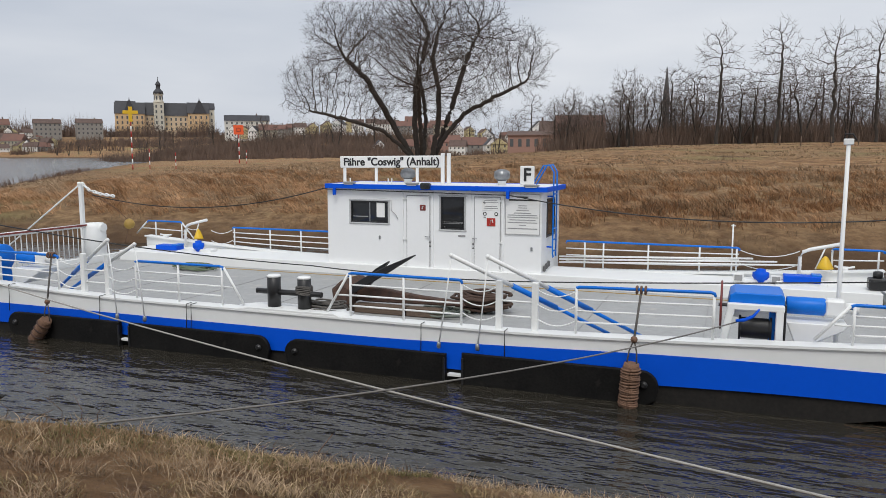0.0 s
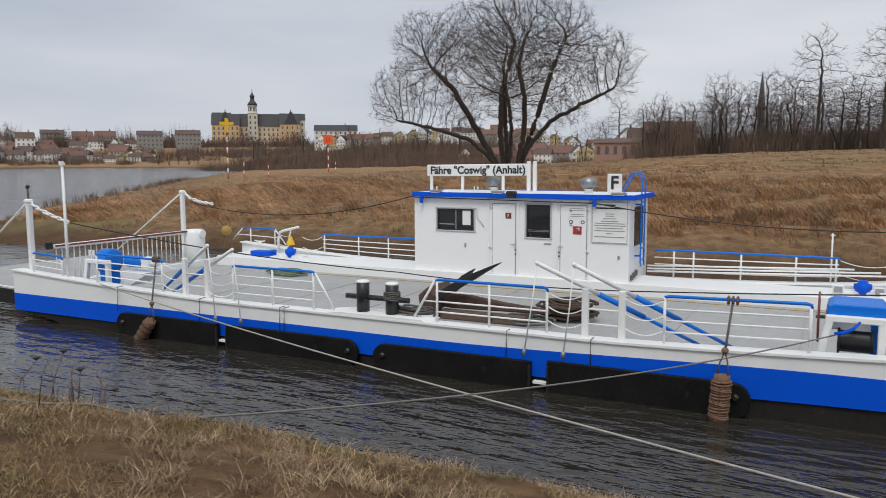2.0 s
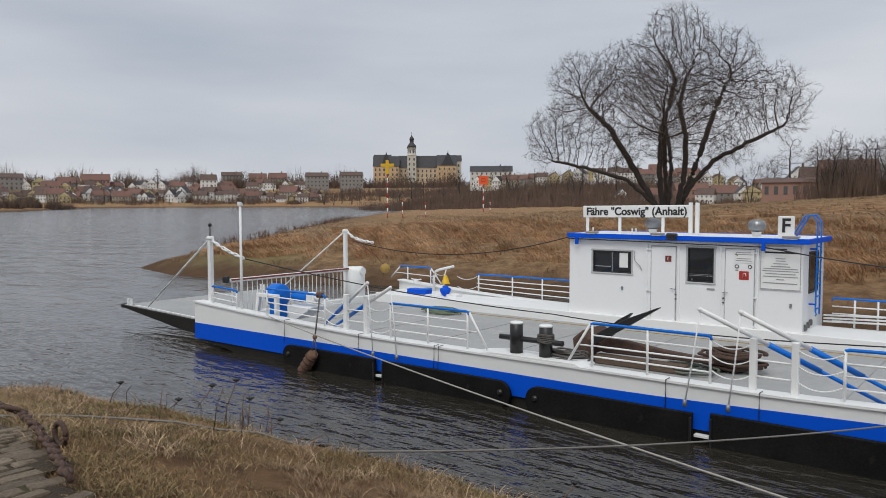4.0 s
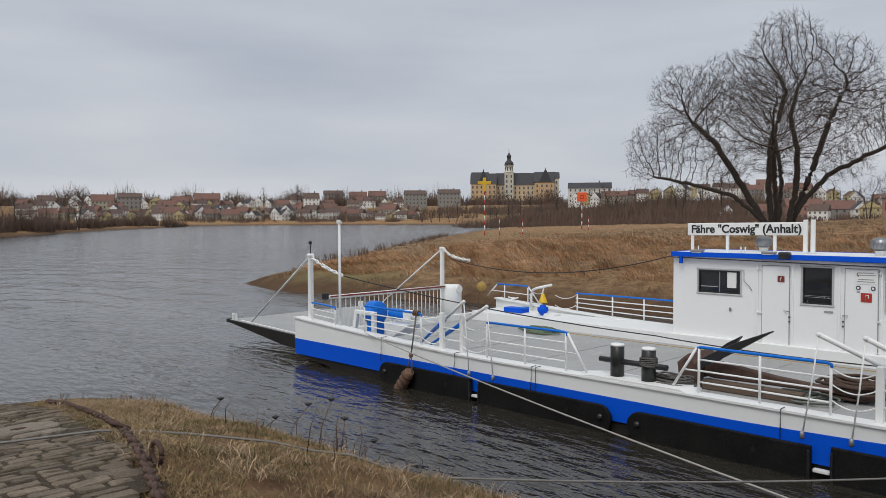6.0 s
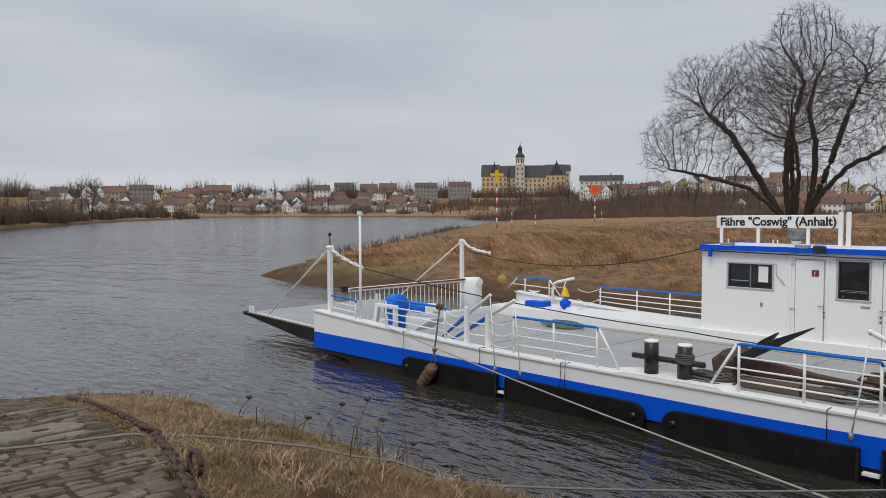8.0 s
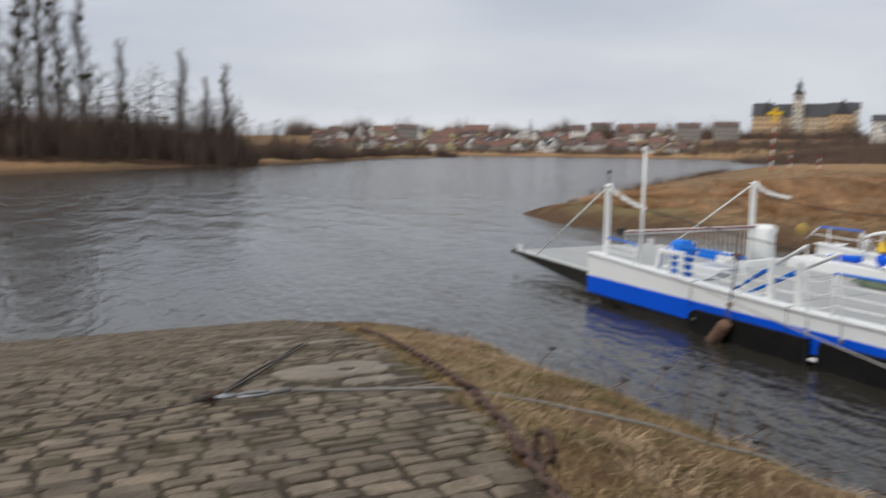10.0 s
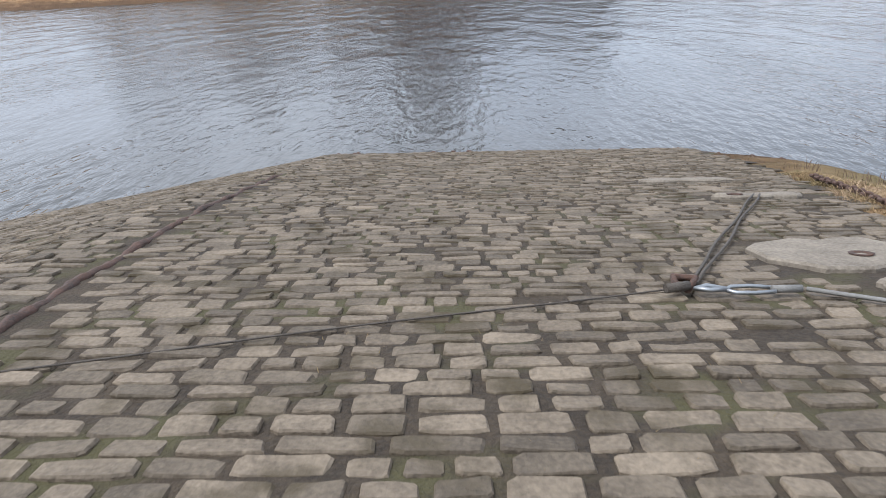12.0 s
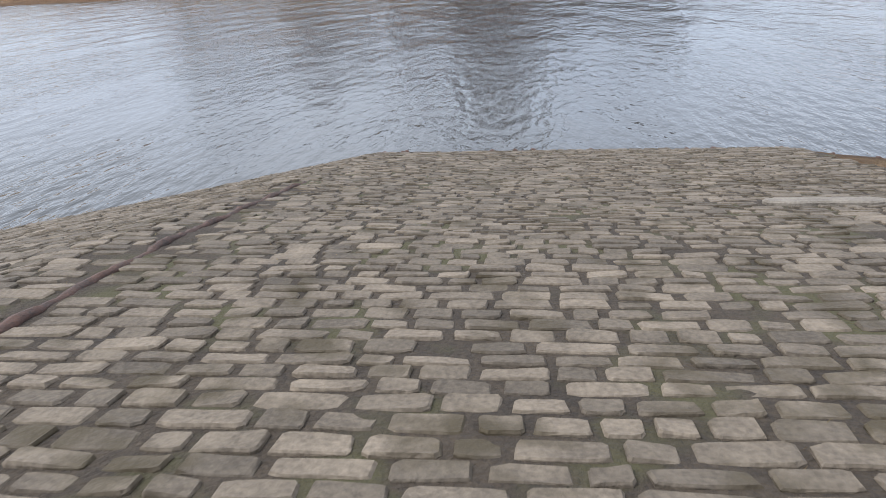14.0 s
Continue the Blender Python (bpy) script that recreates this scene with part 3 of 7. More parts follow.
def portal_post(x, y, z0, z1, tip):
    """A ramp post with its stay, head and white chain."""
    p = thing("ramp_post", (x, y, z0), "white ramp post with a head fitting and stay", "post", "ramp posts")
    b = B()
    box(b, (0, 0, (z1 - z0) / 2), (0.11, 0.11, z1 - z0), 0.012)
    part("post", b, WHITE, p)
    b = B()
    box(b, (0, 0, z1 - z0 + 0.03), (0.17, 0.15, 0.10), 0.03)
    part("head", b, WHITE, p)
    b = B()
    tube(b, [(-0.05, 0, z1 - z0), (tip[0] - x, tip[1] - y, tip[2] - z0)], 0.022, 7)
    part("stay", b, WHITE, p)
    return p


bow_post = portal_post(-16.27, 11.42, 0.85, 2.62, (-20.3, 12.1, 0.52))
bm = B()
tube(bm, [(0, 0, 1.83), (0, 0, 2.08)], 0.016, 6)
part("lamp_stalk", bm, BLACK, bow_post)
bm = B()
bmesh.ops.create_icosphere(bm, subdivisions=2, radius=0.05, matrix=Matrix.Translation((0, 0, 2.12)))
part("lamp_ball", bm, BLACK, bow_post, "black ball lamp")
far_post = portal_post(-17.25, 17.0, 0.3, 2.60, (-20.4, 16.9, 0.52))
stern_post = portal_post(2.7, 11.42, 0.9, 2.65, (6.9, 12.1, 0.55))
stern_far_post = portal_post(3.6, 17.0, 0.4, 2.62, (6.9, 16.9, 0.55))
lift = thing("lifting_column", (-16.85, 17.0, 0.3), "white rounded steel column at the barrier's end", "column")
bm = B()
lathe(bm, [(0.30, 0), (0.30, 1.12), (0.27, 1.2), (0.24, 1.24), (0.0, 1.26)], (0.02, 0, 0), 20)
part("casing", bm, WHITE, lift)
bm = B()
lathe(bm, [(0.12, -0.36), (0.12, 0.0), (0.10, 0.03)], (0, 0, 1.12), 14, turn=pose(0, 0, 0, 0, -90, 0))
part("axle_cover", bm, WHITE, lift)

# barrier across the bow
gate = thing("boom_barrier", (-16.9, 12.2, 0.5), "red and white boom barrier with white pickets across the bow", "barrier")
bm = B()
tube(bm, [(0, 0.2, 0.98), (0, 4.55, 0.98)], 0.055, 8)
part("boom", bm, WHITE, gate)
bm = B()
box(bm, (0.052, 2.4, 1.0), (0.03, 4.3, 0.045), 0.004)
part("red_stripe", bm, DARK_RED, gate, "dark red reflective stripe")
for k in range(26):
    bm = B()
    tube(bm, [(0, 0.3 + 0.165 * k, 0.1), (0, 0.3 + 0.165 * k, 0.95)], 0.012, 6)
    part("picket", bm, WHITE, gate)
bm = B()
tube(bm, [(0, 0.25, 0.12), (0, 4.5, 0.12)], 0.015, 6)
part("bottom_bar", bm, WHITE, gate)
bm = B()
box(bm, (0, 0.12, 1.02), (0.12, 0.16, 0.18), 0.02)
part("latch_block", bm, BLACK, gate)


# ---- railings ----
def railing(x0, x1, y, base, top, posts, brace="", blue=True, label="white tubular deck railing with a blue handrail", bars=3, name="deck_railing"):
    """Posts, bars and a bent handrail along the gunwale."""
    rail = thing(name, (x0, y, base(x0)), label, "railing", "ferry railings")
    ox, oz = x0, base(x0)
    L = lambda x, z: (x - ox, 0, z - oz)  # noqa: E731
    for x in posts:
        b = B()
        tube(b, [L(x, base(x) - 0.01), L(x, top(x) - 0.015)], 0.021, 8)
        part("post", b, WHITE, rail)
    for k in range(1, bars + 1):
        b = B()
        f = k / (bars + 1) * 0.97
        tube(b, [L(x0 + (x1 - x0) * i / 6, base(x0 + (x1 - x0) * i / 6) * (1 - f) + top(x0 + (x1 - x0) * i / 6) * f) for i in range(7)], 0.015, 7)
        part("bar", b, WHITE, rail)
    b = B()
    pts = [L(x0 - 0.01, top(x0) - 0.06), L(x0 + 0.0, top(x0) - 0.015), L(x0 + 0.05, top(x0))] + [L(x0 + (x1 - x0) * i / 6, top(x0 + (x1 - x0) * i / 6)) for i in range(1, 6)] + [L(x1 - 0.05, top(x1)), L(x1, top(x1) - 0.015), L(x1 + 0.01, top(x1) - 0.06)]
    tube(b, pts, 0.024, 8)
    part("handrail", b, BLUE_LIGHT if blue else WHITE, rail, "blue handrail" if blue else "")
    for side in brace:
        x, s = (x0, -1) if side == "l" else (x1, 1)
        b = B()
        tube(b, [L(x + 0.02 * s, top(x) - 0.02), L(x + 0.42 * s, base(x) + 0.04)], 0.022, 8)
        part("brace", b, WHITE, rail)
        b = B()
        zz = base(x) + 0.48 * (top(x) - base(x))
        tube(b, [L(x, zz), L(x + 0.2 * s, zz)], 0.014, 6)
        part("bar", b, WHITE, rail)
    return rail


RAIL_Y = NEAR_Y + 0.15
up = lambda h: (lambda x: sheer(x) + h)  # noqa: E731
railing(-10.24, -8.34, RAIL_Y, sheer, lambda x: 1.545, (-10.24, -9.29, -8.36), "r")
railing(-5.88, -3.95, RAIL_Y, sheer, lambda x: 1.57, (-5.86, -4.92, -3.95), "l")
railing(-2.17, -0.27, RAIL_Y, sheer, lambda x: 1.575 + 0.02 * (x + 2.17), (-2.17, -0.27))
railing(-14.0, -12.1, RAIL_Y, sheer, lambda x: 1.575 - 0.012 * (x + 14), (-14.0, -12.1))
railing(-16.05, -15.1, RAIL_Y, sheer, lambda x: 1.50 - 0.05 * (x + 16.05), (-16.05, -15.1), bars=2)
railing(1.42, 2.6, RAIL_Y, sheer, lambda x: 1.56, (1.45, 2.6), "l")
railing(-13.55, -9.80, FAR_Y - 0.15, far_sheer, lambda x: 1.36, (-13.5, -12.3, -11.3, -10.2), bars=3)
railing(-16.6, -15.35, FAR_Y - 0.15, far_sheer, lambda x: 1.46, (-16.3, -15.35), "lr", bars=1)
railing(-3.85, 0.1, FAR_Y - 0.15, far_sheer, lambda x: 1.38, (-3.4, -2.95, -1.9, -0.75, 0.05), bars=3)
railing(2.0, 3.0, FAR_Y - 0.15, far_sheer, lambda x: 1.44, (2.0, 2.9), bars=1)


def chain_drop(a, b, drop, n=3, gap=0.22):
    """Slack white chains hung across a gap in the railing."""
    c = thing("guard_chain", a, "slack white guard chains across a railing gap", "chain", "guard chains")
    for k in range(n):
        bb = B()
        pts = [p - Vector(a) - Vector((0, 0, gap * k)) for p in sag(a, b, drop, 14)]
        tube(bb, pts, 0.010, 6)
        part("strand", bb, WHITE, c)


chain_drop((-10.9, RAIL_Y, 1.45), (-10.26, RAIL_Y, 1.45), 0.09)
chain_drop((-12.08, RAIL_Y, 1.5), (-11.5, RAIL_Y, 1.48), 0.09)
chain_drop((-3.93, RAIL_Y, 1.5), (-3.38, RAIL_Y, 1.5), 0.09)
chain_drop((-2.76, RAIL_Y, 1.5), (-2.19, RAIL_Y, 1.5), 0.09)
chain_drop((0.1, FAR_Y - 0.15, 1.34), (1.35, FAR_Y - 0.15, 1.36), 0.14, 2, 0.3)
chain_drop((-15.3, FAR_Y - 0.15, 1.4), (-14.75, FAR_Y - 0.15, 1.3), 0.1, 2, 0.3)
chain_drop((-14.3, FAR_Y - 0.15, 1.25), (-13.55, FAR_Y - 0.15, 1.3), 0.1, 2, 0.3)


def gate_posts(xa, xb):
    g = thing("gangway_posts", (xa, RAIL_Y, sheer(xa)), "pair of white square posts beside the gangway", "posts", "gangway posts")
    for x in (xa, xb):
        b = B()
        box(b, (x - xa, 0.03, 0.36), (0.095, 0.095, 0.76), 0.01)
        part("post", b, WHITE, g)
    for z in (0.2, 0.43):
        b = B()
        tube(b, [(0, 0.03, z), (xb - xa, 0.03, z)], 0.016, 6)
        part("bar", b, WHITE, g)


gate_posts(-3.35, -2.79)
gate_posts(-11.5, -10.92)


def lift_arm(tip, foot, drop):
    """A lever: white and blue tube over the side, with a line down to the side board."""
    tip, foot = Vector(tip), Vector(foot)
    arm = thing("lift_arm", tuple(foot), "white and blue lever arm holding a side-board line", "lever", "side-board levers")
    d = tip - foot
    b = B()
    tube(b, [d * 0.62, d], 0.034, 9)
    part("upper_tube", b, WHITE, arm)
    b = B()
    tube(b, [d * 0.36, d * 0.64], 0.044, 9)
    part("sleeve", b, BLUE_LIGHT, arm, "blue sleeve")
    b = B()
    tube(b, [(0, 0, 0), d * 0.38], 0.03, 9)
    part("lower_tube", b, BLUE_LIGHT, arm, "blue lower tube")
    b = B()
    bmesh.ops.create_icosphere(b, subdivisions=2, radius=0.036, matrix=Matrix.Translation(d))
    part("tip_eye", b, WHITE, arm)
    b = B()
    low = Vector(drop) - foot
    tube(b, [d, d.lerp(low, 0.5) + Vector((0.01, 0, 0)), low], 0.011, 6)
    part("line", b, WHITE, arm, "white lifting line")
    b = B()
    lathe(b, [(0.02, 0), (0.035, 0.02), (0.03, 0.09), (0.012, 0.11)], tuple(low - Vector((0, 0, 0.05))), 8)
    part("line_shackle", b, STEEL, arm)


lift_arm((-4.0, 10.98, 1.99), (-1.95, 13.1, 0.5), (-4.2, 10.98, 0.60))
lift_arm((-3.43, 10.98, 2.0), (-1.40, 13.15, 0.48), (-3.58, 10.98, 0.62))
lift_arm((-10.55, 10.98, 1.95), (-14.0, 13.0, 0.5), (-10.42, 10.98, 0.56))
lift_arm((-9.95, 10.98, 1.90), (-13.5, 12.75, 0.5), (-9.80, 10.98, 0.57))


# ---- masts, winches, deck gear ----
def mast(x, y, z0, z1):
    m = thing("signal_mast", (x, y, z0), "thin white signal mast with a lamp on top", "mast", "signal masts")
    b = B()
    tube(b, [(0, 0, 0), (0, 0, 1.0), (0, 0, z1 - z0)], [0.035, 0.032, 0.028], 8)
    part("pole", b, WHITE, m)
    b = B()
    box(b, (0, 0, z1 - z0 + 0.04), (0.13, 0.08, 0.09), 0.01)
    part("lamp_box", b, WHITE, m)
    b = B()
    tube(b, [(-0.06, 0, z1 - z0 + 0.08), (-0.05, 0, z1 - z0 + 0.15), (0.05, 0, z1 - z0 + 0.15), (0.1, 0, z1 - z0 + 0.06)], 0.012, 6)
    part("lamp_guard", b, BLACK, m)


mast(-14.98, 11.35, 0.95, 3.45)
mast(1.43, 12.75, 0.5, 3.64)
jack = thing("flag_staff", (-0.05, FAR_Y - 0.15, 0.8), "thin white staff on the far railing", "staff")
bm = B()
tube(bm, [(0, 0, 0), (0, 0, 1.12)], 0.018, 7)
part("pole", bm, WHITE, jack)
bm = B()
tube(bm, [(-0.05, 0, 1.08), (0.05, 0, 1.08)], 0.012, 6)
part("cross_arm", bm, WHITE, jack)


def winch(x, y, z, bow=False):
    w = thing("mooring_winch", (x, y, z), "blue and white mooring winch with a wound drum", "winch", "mooring winches")
    b = B()
    if bow:
        lathe(b, [(0.02, 0.20), (0.25, 0.20), (0.27, 0.22), (0.27, 0.50), (0.25, 0.52), (0.02, 0.52)], (0, 0.30, 0.50), 24, turn=pose(0, 0, 0, 0, 90, 0))
        box(b, (0.38, 0.30, 0.20), (0.26, 0.34, 0.44), 0.015)
    else:
        prism(b, [(0.0, 0.48), (0.03, 0.66), (0.10, 0.70), (0.70, 0.70), (0.74, 0.66), (0.74, 0.48)], 0.75, "y", 0.05, 0.015)
    part("hood", b, BLUE_LIGHT, w, "blue hood")
    for px, lean in ((0.06, 0.10), (0.68, 0.0)):
        b = B()
        prism(b, [(px - lean - 0.05, 0), (px - lean + 0.05, 0), (px + 0.05, 0.52), (px - 0.05, 0.52)], 0.10, "y", -0.05, 0.012)
        part("leg", b, WHITE, w)
    b = B()
    box(b, (0.37, 0.0, 0.515), (0.74, 0.104, 0.09), 0.012)
    part("crossbeam", b, WHITE, w)
    if not bow:
        winch_face(w)
    b = B()
    lathe(b, [(0.115, 0), (0.125, 0.02), (0.125, 0.48), (0.115, 0.5)], (0.78, 0.45, 0.5), 18, turn=pose(0, 0, 0, 0, 90, 0))
    part("motor", b, BLUE_LIGHT, w, "blue motor")
    b = B()
    box(b, (1.40, 0.45, 0.50), (0.26, 0.22, 0.24), 0.03)
    part("gearbox", b, WHITE, w)
    b = B()
    lathe(b, [(0.08, 0), (0.08, 0.18)], (1.52, 0.45, 0.5), 12, turn=pose(0, 0, 0, 0, 90, 0))
    part("shaft_cap", b, WHITE, w)
    b = B()
    prism(b, [(0.78, 0.30), (1.55, 0.30), (1.5, 0.22), (1.1, 0.0), (0.9, 0.0)], 0.5, "y", 0.2, 0.01)
    part("motor_stand", b, WHITE, w)
    return w


def winch_face(w):
    """The drum with its face plate, brake and hand wheel."""
    b = B()
    box(b, (0.38, 0.14, 0.42), (0.60, 0.03, 0.16), 0.006)
    part("face_plate", b, WHITE, w)
    b = B()
    prof = [(0.20, 0.0), (0.20, 0.03)]
    for k in range(15):
        prof += [(0.165, 0.035 + 0.024 * k), (0.177, 0.047 + 0.024 * k)]
    prof += [(0.165, 0.40), (0.20, 0.405), (0.20, 0.43)]
    lathe(b, prof, (0.16, 0.22, 0.2), 20, turn=pose(0, 0, 0, 0, 90, 0))
    part("drum", b, BLACK, w, "drum wound with dark wire rope")
    b = B()
    box(b, (0.60, 0.16, 0.24), (0.10, 0.10, 0.42), 0.01)
    part("brake_cover", b, BLUE_LIGHT, w, "blue brake cover")
    b = B()
    tube(b, [(0.12, -0.06, 0.32), (0.22, -0.08, 0.34), (0.34, -0.07, 0.40), (0.42, -0.05, 0.50)], [0.02, 0.026, 0.022, 0.014], 8)
    part("rope_guide", b, BLUE, w, "blue rope guide")
    b = B()
    lathe(b, [(0.34, 0), (0.36, 0.015), (0.34, 0.03), (0.31, 0.03), (0.30, 0.015), (0.31, 0)], (-0.10, 0.35, 0.46), 28, turn=pose(0, 0, 0, 0, 90, 0))
    wheel = part("hand_wheel", b, DARK_RED, w, "dark red hand wheel")
    for k in range(3):
        b = B()
        a = math.pi * k / 3 + 0.3
        tube(b, [(-0.085, 0.35 + 0.32 * math.cos(a), 0.46 + 0.32 * math.sin(a)), (-0.085, 0.35 - 0.32 * math.cos(a), 0.46 - 0.32 * math.sin(a))], 0.014, 6)
        part("spoke", b, DARK_RED, wheel)
    b = B()
    tube(b, [(-0.12, 0.35, 0.46), (0.16, 0.35, 0.46)], 0.025, 8)
    part("axle", b, DECK_DARK, w)
    b = B()
    box(b, (0.755, 0.30, 0.28), (0.03, 0.5, 0.56), 0.01)
    part("back_plate", b, BLACK, w, "black end plate")


winch_r = winch(-0.10, 11.58, 0.88)
winch_l = winch(-14.68, 11.58, 0.85, True)

for x in (-7.36, -6.77):
    bol = thing("mooring_bollard", (x, 11.38, 0.905), "black steel mooring bollard with a white cap", "bollard", "mooring bollards")
    bm = B()
    lathe(bm, [(0.115, 0), (0.115, 0.5), (0.105, 0.505)], sides=20)
    part("barrel", bm, BLACK, bol)
    bm = B()
    lathe(bm, [(0.118, 0.505), (0.12, 0.53), (0.10, 0.545), (0.02, 0.55)], sides=20)
    part("cap", bm, WHITE, bol, "white cap")
    if x > -7:
        for k in range(5):
            bm = B()
            tube(bm, [(0.135 * math.cos(a), 0.135 * math.sin(a), 0.26 + 0.028 * k + 0.012 * math.sin(a * 2 + k)) for a in np.linspace(0, 2 * math.pi, 19)], 0.016, 6)
            part("rope_turn", bm, ROPE_GREY, bol, "grey rope turned round the barrel")
bar = thing("bollard_crossbar", (-7.70, 11.38, 1.155), "black steel bar through both bollards", "bar")
bm = B()
tube(bm, [(0, -0.0, 0), (1.26, 0, 0.0)], 0.048, 12)
part("bar", bm, BLACK, bar)


def coil(name, place, label, r0, turns, rr, material, squash=0.6, seed=1, flat=0.02):
    """A heap of rope lying in loose turns."""
    c = thing(name, place, label, "rope")
    g = random.Random(seed)
    for k in range(turns):
        b = B()
        r = r0 * g.uniform(0.45, 1.05)
        ox, oy, ph = g.uniform(-0.12, 0.12) * r0 * 2, g.uniform(-0.12, 0.12) * r0 * 2, g.uniform(0, 6)
        pts = [(ox + r * math.cos(a) * (1 + 0.12 * math.sin(3 * a + ph)), oy + squash * r * math.sin(a), rr + flat * k * 0.6 + 0.03 * abs(math.sin(a * 1.5 + ph))) for a in np.linspace(0, 2 * math.pi * 0.97, 24)]
        tube(b, pts, rr, 6)
        part("loop", b, material, c)
    return c


coil("rope_coil", (-6.55, 11.62, 0.86), "grey rope heaped beside the bollard", 0.38, 9, 0.017, ROPE_GREY, 0.5, 2)
coil("rope_heap", (-4.55, 14.15, DECK_Z + 0.01), "heap of brown rope on the deck", 0.48, 22, 0.028, mat("old_brown_rope", (0.09, 0.055, 0.04), 0.95, vary=0.8, scale=15, bump=0.5, bump_scale=80), 0.7, 4, 0.026)
coil("hose_coil", (-5.1, 13.55, DECK_Z + 0.01), "grey-green hose coiled on the deck", 0.42, 8, 0.022, mat("grey_green_hose", (0.16, 0.18, 0.15), 0.6, vary=0.5, scale=6), 0.6, 5)
coil("hose_coil", (-13.2, 16.6, DECK_Z + 0.01), "green hose coiled beside the far bulwark", 0.6, 8, 0.022, mat("green_hose", (0.13, 0.17, 0.10), 0.6, vary=0.5, scale=6), 0.5, 6)

# stock anchor resting on timbers
anchor = thing("anchor", (-7.05, 13.5, 0.62), "large dark iron anchor resting on timber blocks", "anchor")
bm = B()
prism(bm, [(0.0, 0.10), (0.1, 0.30), (0.5, 0.34), (1.5, 0.22), (2.35, 0.16), (2.4, 0.08), (1.5, 0.06), (0.4, 0.04)], 0.16, "y", -0.08, 0.02)
part("shank", bm, RUST, anchor)
for y, tip, wide in ((-0.30, (1.53, 1.02), 0.13), (0.70, (0.55, 0.72), 0.13)):
    bm = B()
    ln = math.hypot(tip[0] + 0.05, tip[1] - 0.12)
    ax, az = (tip[0] + 0.05) / ln, (tip[1] - 0.12) / ln
    prism(bm, [(-0.05 + ax * s * ln - az * w, 0.12 + az * s * ln + ax * w) for s, w in ((0, 0.06), (0.35, 0.10), (0.65, 0.085), (1.0, 0.01), (1.0, -0.01), (0.6, -0.05), (0.3, -0.06), (0, -0.06))], wide, "y", y - wide / 2, 0.012)
    part("fluke", bm, BLACK, anchor, "black pointed fluke")
bm = B()
prism(bm, [(-0.12, 0.0), (-0.16, 0.30), (0.05, 0.48), (0.25, 0.34), (0.2, 0.02)], 0.95, "y", -0.42, 0.05)
part("crown", bm, RUST, anchor)
for x, l in ((-7.35, 0.6), (-6.45, 1.1), (-5.6, 0.7)):
    t = thing("timber_block", (x + 0.2, 13.35, DECK_Z + 0.005), "brown weathered timber block under the anchor", "timber", "anchor timbers")
    bm = B()
    box(bm, (0, 0, 0.085), (l, 0.2, 0.17), 0.012)
    part("beam", bm, WOOD, t)


# rope fenders slung over the side
def rope_fender(top, lean_x, length, tie, wrapped=True):
    top = Vector(top)
    fd = thing("rope_fender", tuple(top), "brown rope-wound fender hanging over the side" if wrapped else "worn wooden fender log hanging over the side", "fender")
    d = Vector((lean_x, -0.03, -1)).normalized()
    b = B()
    tube(b, [-d * 0.0, d * 0.06, d * (length - 0.06), d * length], [0.10, 0.115, 0.12, 0.09], 14)
    part("core", b, ROPE, fd)
    if wrapped:
        for k in range(int(length / 0.031) - 3):
            b = B()
            c = d * (0.09 + 0.031 * k)
            u, v = ring_basis(d)
            rr = 0.122 + 0.006 * math.sin(k * 2.1)
            tube(b, [c + rr * (math.cos(a) * u + math.sin(a) * v) + d * 0.012 * math.sin(a + k) for a in np.linspace(0, 2 * math.pi, 17)], 0.017, 6)
            part("rope_turn", b, ROPE, fd)
    else:
        for k in range(4):
            b = B()
            c = d * (0.12 + 0.13 * k)
            u, v = ring_basis(d)
            tube(b, [c + 0.122 * (math.cos(a) * u + math.sin(a) * v) for a in np.linspace(0, 2 * math.pi, 15)], 0.016, 6)
            part("band", b, RUST, fd, "rust-brown band")
    for s in (-1, 1):
        b = B()
        knot = Vector((0.02, 0.02, 0.33))
        tube(b, [Vector((0.07 * s, 0, -0.03)), knot * 0.5 + Vector((0.05 * s, 0, 0)), knot], 0.012, 6)
        part("sling", b, ROPE_GREY, fd)
    b = B()
    tie = Vector(tie) - top
    tube(b, [knot, knot.lerp(tie, 0.5), tie], 0.017, 6)
    part("lanyard", b, ROPE_GREY, fd)
    b = B()
    bmesh.ops.create_icosphere(b, subdivisions=2, radius=0.05, matrix=Matrix.Translation(knot))
    part("knot", b, ROPE, fd)
    b = B()
    u = Vector((1, 0, 0))
    for k in range(3):
        tube(b, [tie + Vector((0.03 * (k - 1) * 2, 0.05 * math.cos(a), 0.0 + 0.05 * math.sin(a))) for a in np.linspace(0, 2 * math.pi, 11)], 0.018, 6)
    part("hitch", b, ROPE, fd, "hitch round the handrail")


rope_fender((-1.31, 10.92, 0.62), -0.06, 0.72, (-1.25, RAIL_Y, 1.585))
rope_fender((-12.05, 10.92, 0.40), -0.75, 0.56, (-12.25, RAIL_Y, 1.555), False)

